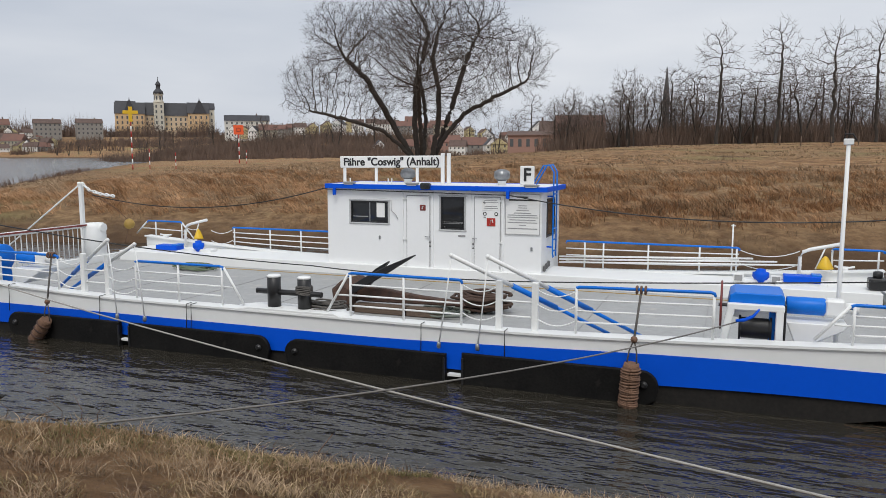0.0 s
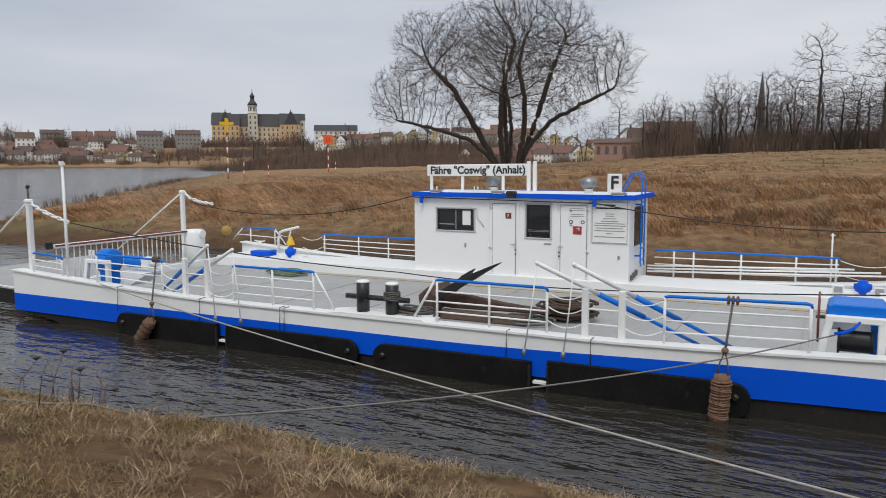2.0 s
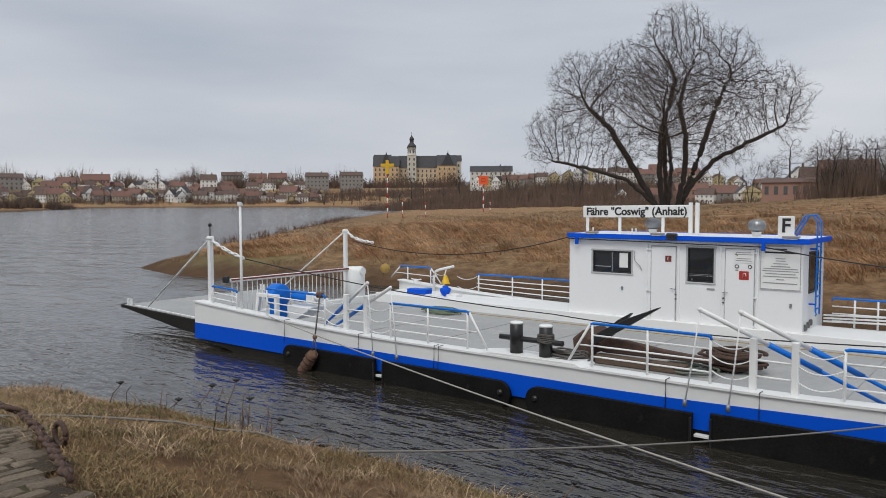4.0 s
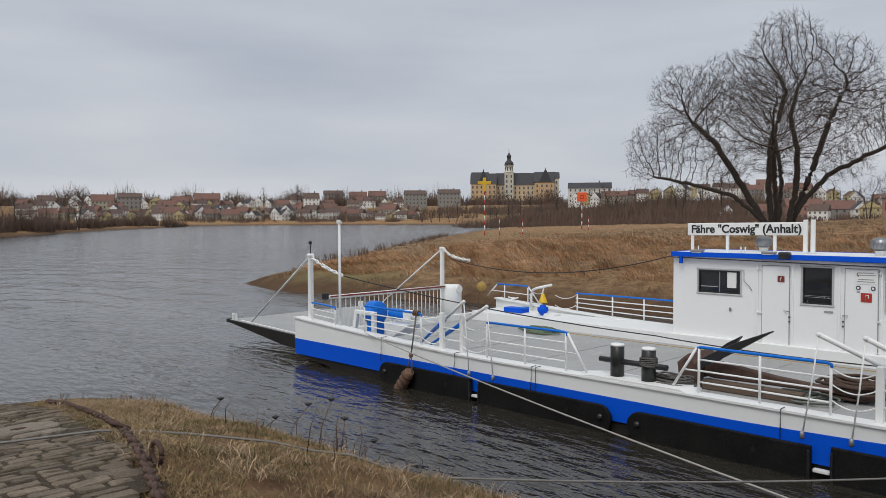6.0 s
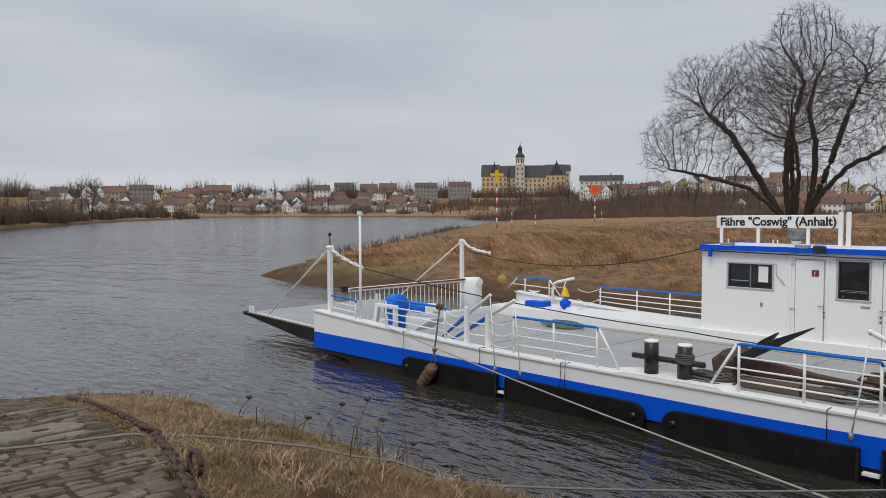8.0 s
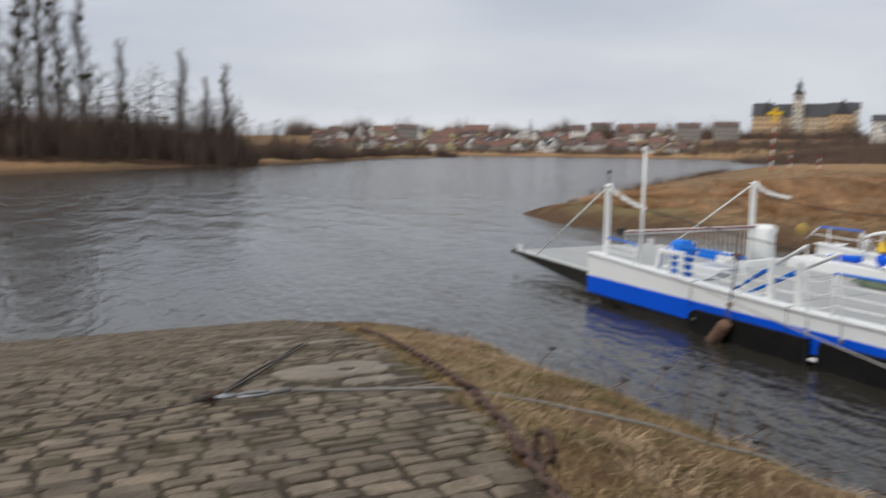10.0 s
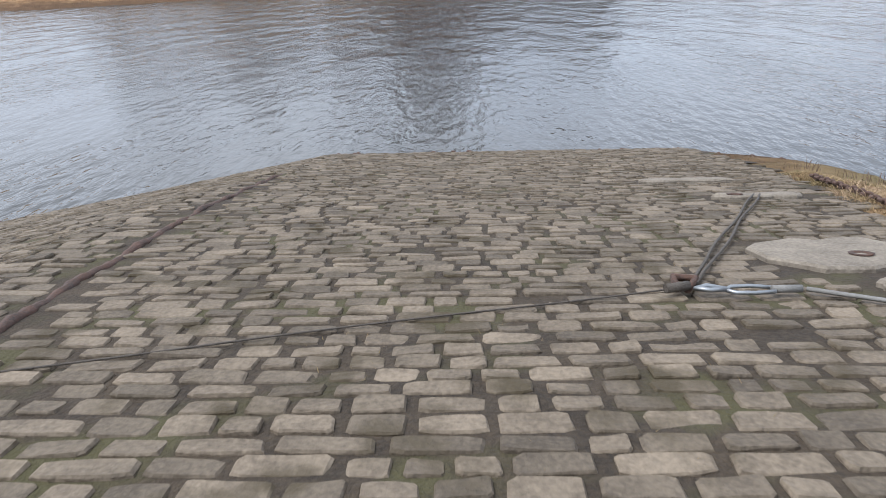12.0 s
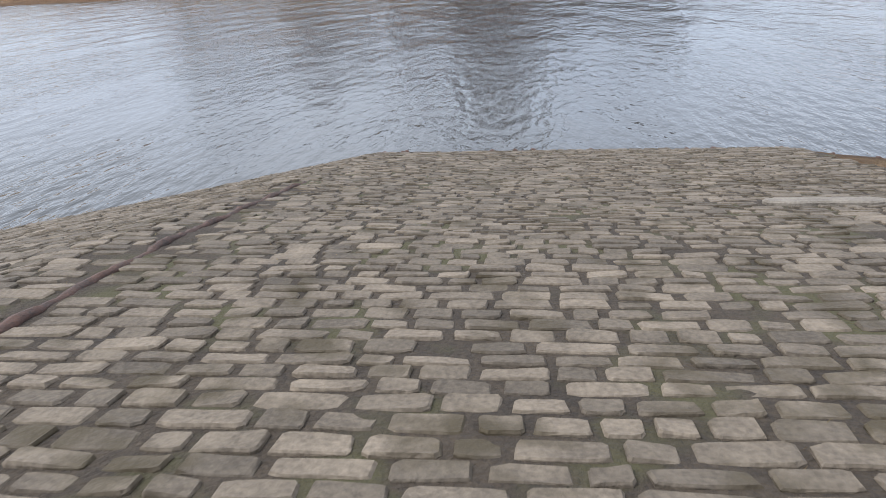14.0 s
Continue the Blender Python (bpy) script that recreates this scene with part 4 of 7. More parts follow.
# far-side gear: davits, hatch boxes, valves
def davit(x, flip=1):
    d = thing("davit", (x, FAR_Y - 0.3, 0.9), "white bent-pipe davit with a yellow weight", "davit", "davits")
    b = B()
    tube(b, [(0, 0, -0.1), (0, 0, 0.35), (0.06 * flip, 0, 0.47), (0.2 * flip, 0, 0.53), (0.75 * flip, 0, 0.66)], 0.04, 8)
    part("pipe", b, WHITE, d)
    b = B()
    tube(b, [(0.5 * flip, 0.0, 0.6), (0.32 * flip, 0, 0.1)], 0.018, 6)
    part("stay", b, WHITE, d)
    b = B()
    lathe(b, [(0.17, 0.12), (0.17, 0.14), (0.06, 0.36), (0.02, 0.40)], (0.5 * flip, -0.05, 0.0), 4)
    part("weight", b, YELLOW, d, "yellow pyramid weight")
    b = B()
    bmesh.ops.create_icosphere(b, subdivisions=1, radius=0.05, matrix=Matrix.Translation((0.75 * flip, 0, 0.66)))
    part("eye", b, WHITE, d)


davit(-15.1)
davit(1.35)


def hatch_box(x, y, z):
    h = thing("blue_hatch", (x, y, z), "blue steel hatch box on a white housing", "hatch", "hatch boxes")
    b = B()
    box(b, (0, 0, 0.02), (0.72, 0.35, 0.14), 0.015)
    part("lid", b, BLUE, h)
    b = B()
    box(b, (0.28, 0, 0.10), (0.2, 0.3, 0.05), 0.01)
    part("hinge_plate", b, BLUE_LIGHT, h)
    b = B()
    box(b, (0.0, 0.06, -0.22), (1.0, 0.42, 0.36), 0.015)
    part("housing", b, WHITE, h)
    return h


hatch_box(1.35, 18.0, 0.86)
hatch_box(-15.1, 18.0, 0.80)
for x in (0.55, -14.1):
    v = thing("valve_head", (x, 18.0, 0.70), "blue conical valve head", "valve", "valve heads")
    bm = B()
    lathe(bm, [(0.03, 0.0), (0.17, 0.17), (0.17, 0.27), (0.10, 0.29), (0.09, 0.34), (0.03, 0.35)], sides=6)
    part("cone", bm, BLUE, v)
    bm = B()
    box(bm, (0.0, 0.1, -0.02), (0.9, 0.3, 0.26), 0.01)
    part("plinth", bm, WHITE, v)
for x in (0.1, 0.85):
    p = thing("port_plate", (x, 17.93, 0.72), "small grey-glass port in the housing", "port")
    bm = B()
    box(bm, (0, -0.01, 0.12), (0.22, 0.03, 0.18), 0.01)
    part("frame", bm, WHITE, p)
    bm = B()
    box(bm, (0, -0.028, 0.12), (0.16, 0.02, 0.12))
    part("pane", bm, BAR_GREY, p)
cl = thing("mooring_cleat", (2.25, FAR_Y - 0.2, far_sheer(2.25)), "white mooring cleat on the bulwark", "cleat")
bm = B()
tube(bm, [(-0.2, 0, 0.1), (-0.1, 0, 0.08), (0.1, 0, 0.08), (0.2, 0, 0.1)], 0.022, 8)
part("horns", bm, WHITE, cl)
bm = B()
box(bm, (0, 0, 0.035), (0.14, 0.08, 0.08), 0.01)
part("foot", bm, WHITE, cl)
copy_thing(cl, pose(-15.9, FAR_Y - 0.2, far_sheer(-15.9)))
eng = thing("pump_engine", (2.75, 17.9, 0.75), "small black engine on the deck housing", "engine")
bm = B()
box(bm, (0, 0, 0.12), (0.34, 0.3, 0.24), 0.03)
part("block", bm, BLACK, eng)
bm = B()
lathe(bm, [(0.09, 0), (0.09, 0.12), (0.05, 0.14)], (0.0, 0, 0.24), 12)
part("air_filter", bm, BLACK, eng)
# long spare poles along the far railing
for k in range(3):
    bm = B()
    tube(bm, [(-4.0, FAR_Y - 0.25, 0.86 + 0.07 * k), (1.4 - 0.5 * k, FAR_Y - 0.22, 1.06 + 0.05 * k)], 0.022, 7)
    tagged(mesh_object("boat_hook", bm, WHITE), "long white pole lashed to the far railing", "pole", "boat hooks")

# ---- wires and chains ----
lay_white = [(-16.2, 11.42, 2.60), (-15.95, 11.46, 2.46), (-15.6, 11.52, 2.32), (-15.15, 11.6, 2.18)]


def wire(name, pts, r, material, label):
    b = B()
    o = Vector(pts[0])
    tube(b, [Vector(p) - o for p in pts], r, 6)
    ob = mesh_object(name, b, material)
    ob.location = o
    return tagged(ob, label, "wire")


wire("control_cable", sag((-16.9, 17.05, 2.32), (-9.75, 17.45, 2.62), 0.42, 20) + [Vector((-9.7, 17.44, 2.60)), Vector((-4.95, 17.44, 2.54))] + sag((-4.9, 17.44, 2.54), (3.3, 17.05, 2.3), 0.30, 20)[1:], 0.014, BLACK, "black cable slung from post to wheelhouse")
wire("control_cable", sag((-15.15, 11.6, 2.18), (-9.6, 16.5, 0.78), 0.12, 16) + sag((-9.6, 16.5, 0.78), (-3.9, 16.9, 0.66), 0.08, 12)[1:] + sag((-3.9, 16.9, 0.66), (2.5, 15.6, 1.25), 0.02, 14)[1:], 0.014, BLACK, "black cable slung low across the deck")

# ---- the wheelhouse ----
CX0, CX1, CY0, CY1, CZ0, CZ1 = -9.72, -4.17, 17.55, 19.35, 0.46, 2.62
cabin = thing("wheelhouse", (CX0, CY0, CZ0), "white steel wheelhouse with a blue roof edge on the deck", "wheelhouse")


def cab_part(name, bm, material, label="", parent=None):
    bmesh.ops.translate(bm, vec=(-CX0, -CY0, -CZ0), verts=bm.verts[:])
    return part(name, bm, material, parent or cabin, label)


def wall_with_holes(bm, x0, x1, z0, z1, y, thick, holes):
    """A front wall with real openings: built from the strips between them."""
    xs = sorted({x0, x1, *(h[0] for h in holes), *(h[1] for h in holes)})
    zs = sorted({z0, z1, *(h[2] for h in holes), *(h[3] for h in holes)})
    for a, b in zip(xs, xs[1:]):
        for c, d in zip(zs, zs[1:]):
            m, n = (a + b) / 2, (c + d) / 2
            if not any(h[0] < m < h[1] and h[2] < n < h[3] for h in holes):
                box(bm, (m, y + thick / 2, n), (b - a, thick, d - c))
    bmesh.ops.remove_doubles(bm, verts=bm.verts[:], dist=1e-4)
    return bm


WIN1 = (-9.08, -8.02, 1.76, 2.34)
WIN2 = (-6.67, -6.03, 1.66, 2.49)
bm = B()
wall_with_holes(bm, CX0, CX1, CZ0, CZ1, CY0, 0.06, [WIN1, WIN2])
cab_part("front_wall", bm, WHITE_CABIN)
bm = B()
box(bm, (CX0 + 0.03, (CY0 + CY1) / 2 + 0.03, (CZ0 + CZ1) / 2), (0.06, CY1 - CY0 - 0.06, CZ1 - CZ0))
cab_part("side_wall", bm, WHITE_CABIN)
SW = (18.05, 18.85, 1.55, 2.42)
bm = B()
for y0, y1, z0, z1 in ((CY0 + 0.06, SW[0], CZ0, CZ1), (SW[1], CY1, CZ0, CZ1), (SW[0], SW[1], CZ0, SW[2]), (SW[0], SW[1], SW[3], CZ1)):
    box(bm, (CX1 - 0.03, (y0 + y1) / 2, (z0 + z1) / 2), (0.06, y1 - y0, z1 - z0))
cab_part("side_wall", bm, WHITE_CABIN)
bm = B()
box(bm, ((CX0 + CX1) / 2, CY1 + 0.03, (CZ0 + CZ1) / 2), (CX1 - CX0, 0.06, CZ1 - CZ0))
cab_part("rear_wall", bm, WHITE_CABIN)
bm = B()
box(bm, ((CX0 + CX1) / 2, (CY0 + CY1) / 2, CZ0 + 0.03), (CX1 - CX0 - 0.14, CY1 - CY0 - 0.14, 0.05))
cab_part("cabin_floor", bm, DECK)
bm = B()
box(bm, (-6.87, 18.42, CZ1 + 0.075), (5.62, 1.95, 0.07), 0.02)
cab_part("roof", bm, WHITE_CABIN)
bm = B()
for c, s in (((-6.87, 17.43, CZ1 + 0.06), (5.70, 0.05, 0.115)), ((-6.87, 19.43, CZ1 + 0.06), (5.70, 0.05, 0.115)), ((-9.695, 18.43, CZ1 + 0.06), (0.05, 1.95, 0.115)), ((-4.045, 18.43, CZ1 + 0.06), (0.05, 1.95, 0.115))):
    box(bm, c, s, 0.008)
cab_part("roof_edge", bm, BLUE, "blue painted roof edge")
for x in (-9.45, -4.95):
    bm = B()
    box(bm, (x, 17.42, CZ1 - 0.06), (0.07, 0.09, 0.2), 0.01)
    cab_part("cable_bracket", bm, BLUE, "blue cable bracket")


def window(hole, y, name="window"):
    """A rubber-framed steel window with sliding panes."""
    x0, x1, z0, z1 = hole
    b = B()
    fw = 0.045
    for c, s in ((((x0 + x1) / 2, y, z1), (x1 - x0 + fw * 1.6, 0.035, fw)), (((x0 + x1) / 2, y, z0), (x1 - x0 + fw * 1.6, 0.035, fw)), ((x0, y, (z0 + z1) / 2), (fw, 0.035, z1 - z0)), ((x1, y, (z0 + z1) / 2), (fw, 0.035, z1 - z0))):
        box(b, c, s, 0.012)
    w = cab_part(name, b, FRAME_GREY, "window in a grey metal frame")
    b = B()
    for c, s in ((((x0 + x1) / 2, y + 0.012, z1 - 0.035), (x1 - x0, 0.03, 0.03)), (((x0 + x1) / 2, y + 0.012, z0 + 0.035), (x1 - x0, 0.03, 0.03)), ((x0 + 0.035, y + 0.012, (z0 + z1) / 2), (0.03, 0.03, z1 - z0)), ((x1 - 0.035, y + 0.012, (z0 + z1) / 2), (0.03, 0.03, z1 - z0))):
        box(b, c, s, 0.004)
    cab_part("rubber_seal", b, BLACK, "", w)
    b = B()
    box(b, ((x0 + x1) / 2, y + 0.03, (z0 + z1) / 2), (x1 - x0 - 0.03, 0.008, z1 - z0 - 0.03))
    cab_part("pane", b, GLASS, "dark glass", w)
    return w


w1 = window(WIN1, CY0 - 0.005)
bm = B()
box(bm, (-8.54, CY0 + 0.012, 2.05), (0.03, 0.025, 0.54), 0.004)
cab_part("mullion", bm, STEEL, "", w1)
bm = B()
box(bm, (-8.25, CY0 + 0.018, 2.10), (0.22, 0.006, 0.36))
cab_part("paper_notice", bm, PLATE, "white sheet behind the glass", w1)
# grey strip modelled at the pane to stand in for a reflection
bm = B()
box(bm, (-8.8, CY0 + 0.020, 1.93), (0.42, 0.006, 0.02))
cab_part("reflected_bar", bm, DECK, "", w1)
w2 = window(WIN2, CY0 - 0.005)
for z in (1.86, 1.83):
    bm = B()
    box(bm, (-6.35, CY0 + 0.021, z), (0.56, 0.006, 0.008))
    cab_part("sash_line", bm, BAR_GREY, "", w2)
for x, z in ((-6.55, 1.74), (-6.12, 1.83), (-6.2, 1.83)):
    bm = B()
    lathe(bm, [(0.014, 0), (0.012, 0.012)], (x, CY0 + 0.016, z), 8, turn=pose(0, 0, 0, 90, 0, 0))
    cab_part("catch", bm, STEEL, "", w2)
# side window
bm = B()
for c, s in (((CX1 + 0.005, 18.45, SW[3]), (0.03, 0.84, 0.045)), ((CX1 + 0.005, 18.45, SW[2]), (0.03, 0.84, 0.045)), ((CX1 + 0.005, SW[0], 1.985), (0.03, 0.045, 0.86)), ((CX1 + 0.005, SW[1], 1.985), (0.03, 0.045, 0.86))):
    box(bm, c, s, 0.01)
sw = cab_part("window", bm, BLACK, "side window in a black rubber frame")
bm = B()
box(bm, (CX1 - 0.02, 18.45, 1.985), (0.008, 0.8, 0.86))
cab_part("pane", bm, GLASS, "", sw)


def steel_door(x0, x1, z0, z1, hinge_left):
    """A flush steel door in a raised frame, with hinges, handle and lock."""
    b = B()
    fw = 0.05
    for c, s in ((((x0 + x1) / 2, CY0 - 0.012, z1), (x1 - x0 + fw, 0.035, fw)), (((x0 + x1) / 2, CY0 - 0.012, z0), (x1 - x0 + fw, 0.05, fw * 0.8)), ((x0, CY0 - 0.012, (z0 + z1) / 2), (fw, 0.035, z1 - z0)), ((x1, CY0 - 0.012, (z0 + z1) / 2), (fw, 0.035, z1 - z0))):
        box(b, c, s, 0.006)
    d = cab_part("door", b, WHITE_CABIN, "white steel door frame")
    b = B()
    box(b, ((x0 + x1) / 2 + 0.02, CY0 - 0.014, (z0 + z1) / 2 - 0.02), (x1 - x0 - 0.19, 0.028, z1 - z0 - 0.17), 0.008)
    cab_part("leaf", b, WHITE_CABIN, "", d)
    b = B()
    for c, s in ((((x0 + x1) / 2 + 0.02, CY0 - 0.004, z1 - 0.09), (x1 - x0 - 0.16, 0.012, 0.014)), ((x0 + 0.105, CY0 - 0.004, (z0 + z1) / 2 - 0.02), (0.012, 0.012, z1 - z0 - 0.16)), ((x1 - 0.065, CY0 - 0.004, (z0 + z1) / 2 - 0.02), (0.012, 0.012, z1 - z0 - 0.16))):
        box(b, c, s)
    cab_part("gasket", b, BAR_GREY, "", d)
    hx, kx = (x0 + 0.02, x1 - 0.06) if hinge_left else (x1 - 0.02, x0 + 0.08)
    for z in (z0 + 0.16, (z0 + z1) / 2 - 0.2, z1 - 0.22):
        b = B()
        tube(b, [(hx, CY0 - 0.035, z), (hx, CY0 - 0.035, z + 0.1)], 0.014, 7)
        box(b, (hx + (0.05 if hinge_left else -0.05), CY0 - 0.03, z + 0.05), (0.1, 0.012, 0.03))
        cab_part("hinge", b, WHITE, "", d)
    s = -1 if hinge_left else 1
    b = B()
    tube(b, [(kx, CY0 - 0.02, z0 + 0.93), (kx, CY0 - 0.065, z0 + 0.93), (kx + 0.11 * s, CY0 - 0.065, z0 + 0.935)], 0.011, 7)
    cab_part("handle", b, STEEL, "chrome handle", d)
    for dz in (0.80, 0.70):
        b = B()
        lathe(b, [(0.022, 0), (0.022, 0.012), (0.012, 0.016)], (kx, CY0 - 0.018, z0 + dz), 10, turn=pose(0, 0, 0, 90, 0, 0))
        cab_part("lock", b, DECK_DARK, "", d)
    return d


door_a = steel_door(-7.64, -6.86, 0.56, 2.57, True)
door_b = steel_door(-5.9, -5.09, 0.56, 2.57, False)


def plate(x0, x1, z0, z1, material, y=None, parent=None, name="plate", label=""):
    b = B()
    box(b, ((x0 + x1) / 2, (y or CY0 - 0.033), (z0 + z1) / 2), (x1 - x0, 0.008, z1 - z0), 0.002)
    return cab_part(name, b, material, label, parent)


plate(-7.18, -7.03, 2.12, 2.26, DARK_RED, parent=door_a, name="fire_sign", label="red fire-extinguisher sign")
bm = B()
tube(bm, [(-7.12, CY0 - 0.040, 2.15), (-7.11, CY0 - 0.040, 2.22), (-7.085, CY0 - 0.04, 2.23)], 0.012, 6)
cab_part("pictogram", bm, PLATE, "", door_a)
plate(-5.48, -5.27, 1.80, 1.99, RED, parent=door_b, name="fire_sign", label="red fire-extinguisher sign")
bm = B()
tube(bm, [(-5.40, CY0 - 0.040, 1.84), (-5.39, CY0 - 0.040, 1.94), (-5.34, CY0 - 0.04, 1.95), (-5.33, CY0 - 0.04, 1.88)], 0.012, 6)
cab_part("pictogram", bm, PLATE, "", door_b)
plate(-5.6, -5.17, 2.17, 2.44, PLATE, parent=door_b, name="notice_board", label="white notice with small grey lines")
for k, w in enumerate((0.3, 0.36, 0.0, 0.3, 0.34)):
    if w:
        plate(-5.385 - w / 2, -5.385 + w / 2, 2.395 - 0.045 * k, 2.41 - 0.045 * k, BAR_GREY, CY0 - 0.039, door_b, "print_line")
bm = B()
tube(bm, [(-5.54, CY0 - 0.04, 2.40), (-5.56, CY0 - 0.04, 2.36), (-5.52, CY0 - 0.04, 2.33)], 0.010, 6)
cab_part("pictogram", bm, INK, "", door_b)
for x in (-5.53, -5.25):
    bm = B()
    lathe(bm, [(0.045, 0), (0.045, 0.008)], (x, CY0 - 0.030, 2.09), 16, turn=pose(0, 0, 0, 90, 0, 0))
    cab_part("round_sticker", bm, INK, "dark round sticker", door_b)
    bm = B()
    lathe(bm, [(0.026, 0), (0.026, 0.004)], (x, CY0 - 0.039, 2.09), 12, turn=pose(0, 0, 0, 90, 0, 0))
    cab_part("sticker_centre", bm, PLATE, "", door_b)
plate(-5.56, -5.5, 1.99, 2.02, BAR_GREY, parent=door_b, name="print_line")

board = thing("information_board", (-4.62, CY0 - 0.02, 2.1), "white information board with small print on the wheelhouse", "sign")
bm = B()
box(bm, (0, 0, 0), (0.84, 0.012, 0.96), 0.004)
part("panel", bm, PLATE, board)
bm = B()
for c, s in (((0, -0.004, 0.465), (0.82, 0.012, 0.012)), ((0, -0.004, -0.465), (0.82, 0.012, 0.012)), ((-0.405, -0.004, 0), (0.012, 0.012, 0.93)), ((0.405, -0.004, 0), (0.012, 0.012, 0.93))):
    box(bm, c, s)
part("border", bm, BAR_GREY, board)
for z, w, h in ((0.40, 0.26, 0.04), (0.33, 0.66, 0.045), (0.20, 0.2, 0.022), (0.15, 0.2, 0.022), (0.09, 0.3, 0.022), (0.03, 0.4, 0.026), (-0.02, 0.7, 0.022), (-0.07, 0.74, 0.022), (-0.13, 0.62, 0.022), (-0.19, 0.7, 0.022), (-0.25, 0.16, 0.022), (-0.33, 0.7, 0.026)):
    bm = B()
    box(bm, (0, -0.010, z), (w, 0.006, h * 0.75))
    part("print_line", bm, BAR_GREY if h < 0.04 else INK, board)


def lettering(text, size, place, material, parent, depth=0.006):
    """Raised letters from the built-in font, facing the bank."""
    cu = bpy.data.curves.new("lettering", "FONT")
    cu.body, cu.size, cu.extrude = text, size, depth
    cu.align_x, cu.align_y = "CENTER", "CENTER"
    cu.offset = 0.007 * size / 0.3
    ob = new("lettering", cu)
    cu.materials.append(material)
    dg = bpy.context.evaluated_depsgraph_get()
    me = bpy.data.meshes.new_from_object(ob.evaluated_get(dg))
    bpy.data.objects.remove(ob)
    letters = new("lettering", me)
    letters.parent = parent
    letters.matrix_local = pose(*place, 90, 0, 0)
    return letters


name_sign = thing("name_sign", (-8.3, 18.3, CZ1 + 0.1), "white name sign with black lettering on the wheelhouse roof", "sign")
bm = B()
box(bm, (0, 0, 0.56), (2.88, 0.03, 0.30), 0.02)
panel = part("panel", bm, PLATE, name_sign)
panel.matrix_local = pose(0, 0, 0, 0, -0.6, 0)
letters = lettering('Fähre "Coswig" (Anhalt)', 0.275, (0, -0.020, 0.555), INK, name_sign)
dims = letters.dimensions
letters.matrix_local = pose(0, -0.020, 0.555, 90, 0, 0) @ pose(0, 0, 0, 0, 0, 0.6) @ Matrix.Diagonal((2.66 / max(dims.x, 0.1), 1, 1, 1))
for x in (-1.33, -0.42, 0.72):
    bm = B()
    box(bm, (x, 0.03, 0.22), (0.07, 0.05, 0.44), 0.006)
    part("leg", bm, WHITE, name_sign)
for x in (1.42, 1.58):
    bm = B()
    box(bm, (x, 0.0, 0.40), (0.09, 0.07, 0.76), 0.008)
    part("end_post", bm, WHITE, name_sign)

f_sign = thing("letter_sign", (-4.58, 17.75, CZ1 + 0.1), "white letter sign with a black F on the roof", "sign")
bm = B()
box(bm, (0, 0, 0.27), (0.34, 0.03, 0.44), 0.03)
part("panel", bm, PLATE, f_sign)
fl = lettering("F", 0.42, (0, -0.02, 0.27), INK, f_sign)
for x, y in ((-7.95, 18.6), (-5.35, 18.3)):
    vent = thing("roof_vent", (x, y, CZ1 + 0.1), "chrome turbine vent on the roof", "vent", "roof vents")
    bm = B()
    lathe(bm, [(0.10, 0), (0.10, 0.10), (0.13, 0.12)], sides=16)
    part("neck", bm, WHITE, vent)
    bm = B()
    lathe(bm, [(0.10, 0.12), (0.17, 0.18), (0.19, 0.26), (0.17, 0.34), (0.09, 0.39), (0.02, 0.40)], sides=18)
    part("turbine", bm, STEEL, vent)
    for k in range(14):
        bm = B()
        a = 2 * math.pi * k / 14
        tube(bm, [(r * math.cos(a + 1.2 * (z - 0.12)), r * math.sin(a + 1.2 * (z - 0.12)), z) for r, z in ((0.105, 0.13), (0.178, 0.18), (0.197, 0.26), (0.176, 0.34), (0.09, 0.39))], 0.007, 5)
        part("vane", bm, STEEL, vent)
for x, w in ((-9.05, 0.3), (-7.35, 0.3), (-4.75 + 0.35, 0.34)):
    lamp = thing("flood_light", (x, 17.5, CZ1 + 0.12), "flat grey floodlight on the roof edge", "floodlight", "roof floodlights")
    bm = B()
    box(bm, (0, -0.05, 0.03), (w, 0.16, 0.05), 0.012)
    part("housing", bm, BAR_GREY, lamp)
    bm = B()
    box(bm, (0, -0.05, -0.005), (w * 0.8, 0.12, 0.02))
    part("lens", bm, PLATE, lamp)
cam_box = thing("search_light", (-6.98, 17.45, CZ1 + 0.08), "small black searchlight at the roof edge", "searchlight")
bm = B()
box(bm, (0, -0.06, 0.02), (0.24, 0.18, 0.15), 0.03)
part("housing", bm, BLACK, cam_box)
bm = B()
lathe(bm, [(0.055, 0), (0.05, 0.02)], (0.03, -0.15, 0.02), 12, turn=pose(0, 0, 0, 90, 0, 0))
part("lens", bm, GLASS, cam_box)
for x in (-9.15, -8.1, -8.0):
    a = thing("roof_stud", (x, 17.7, CZ1 + 0.1), "small white antenna stub on the roof", "antenna", "roof stubs")
    bm = B()
    tube(bm, [(0, 0, 0), (0, 0, 0.16)], 0.014, 6)
    part("stub", bm, WHITE, a)

ladder = thing("roof_ladder", (CX1 + 0.14, 18.1, 1.05), "blue tubular ladder on the wheelhouse side", "ladder")
for y in (0.0, 0.36):
    bm = B()
    tube(bm, [(0, y, 0.0), (0.02, y, 0.02), (0, y, 0.1), (0, y, 1.7), (0, y, 2.02), (-0.1, y, 2.18), (-0.25, y, 2.16), (-0.55, y, 1.62)] if y < 0.2 else [(0, y, 0.0), (0, y, 1.7), (0, y, 2.02), (-0.1, y, 2.18), (-0.25, y, 2.16), (-0.55, y, 1.62)], 0.019, 7)
    part("stringer", bm, BLUE_LIGHT, ladder)
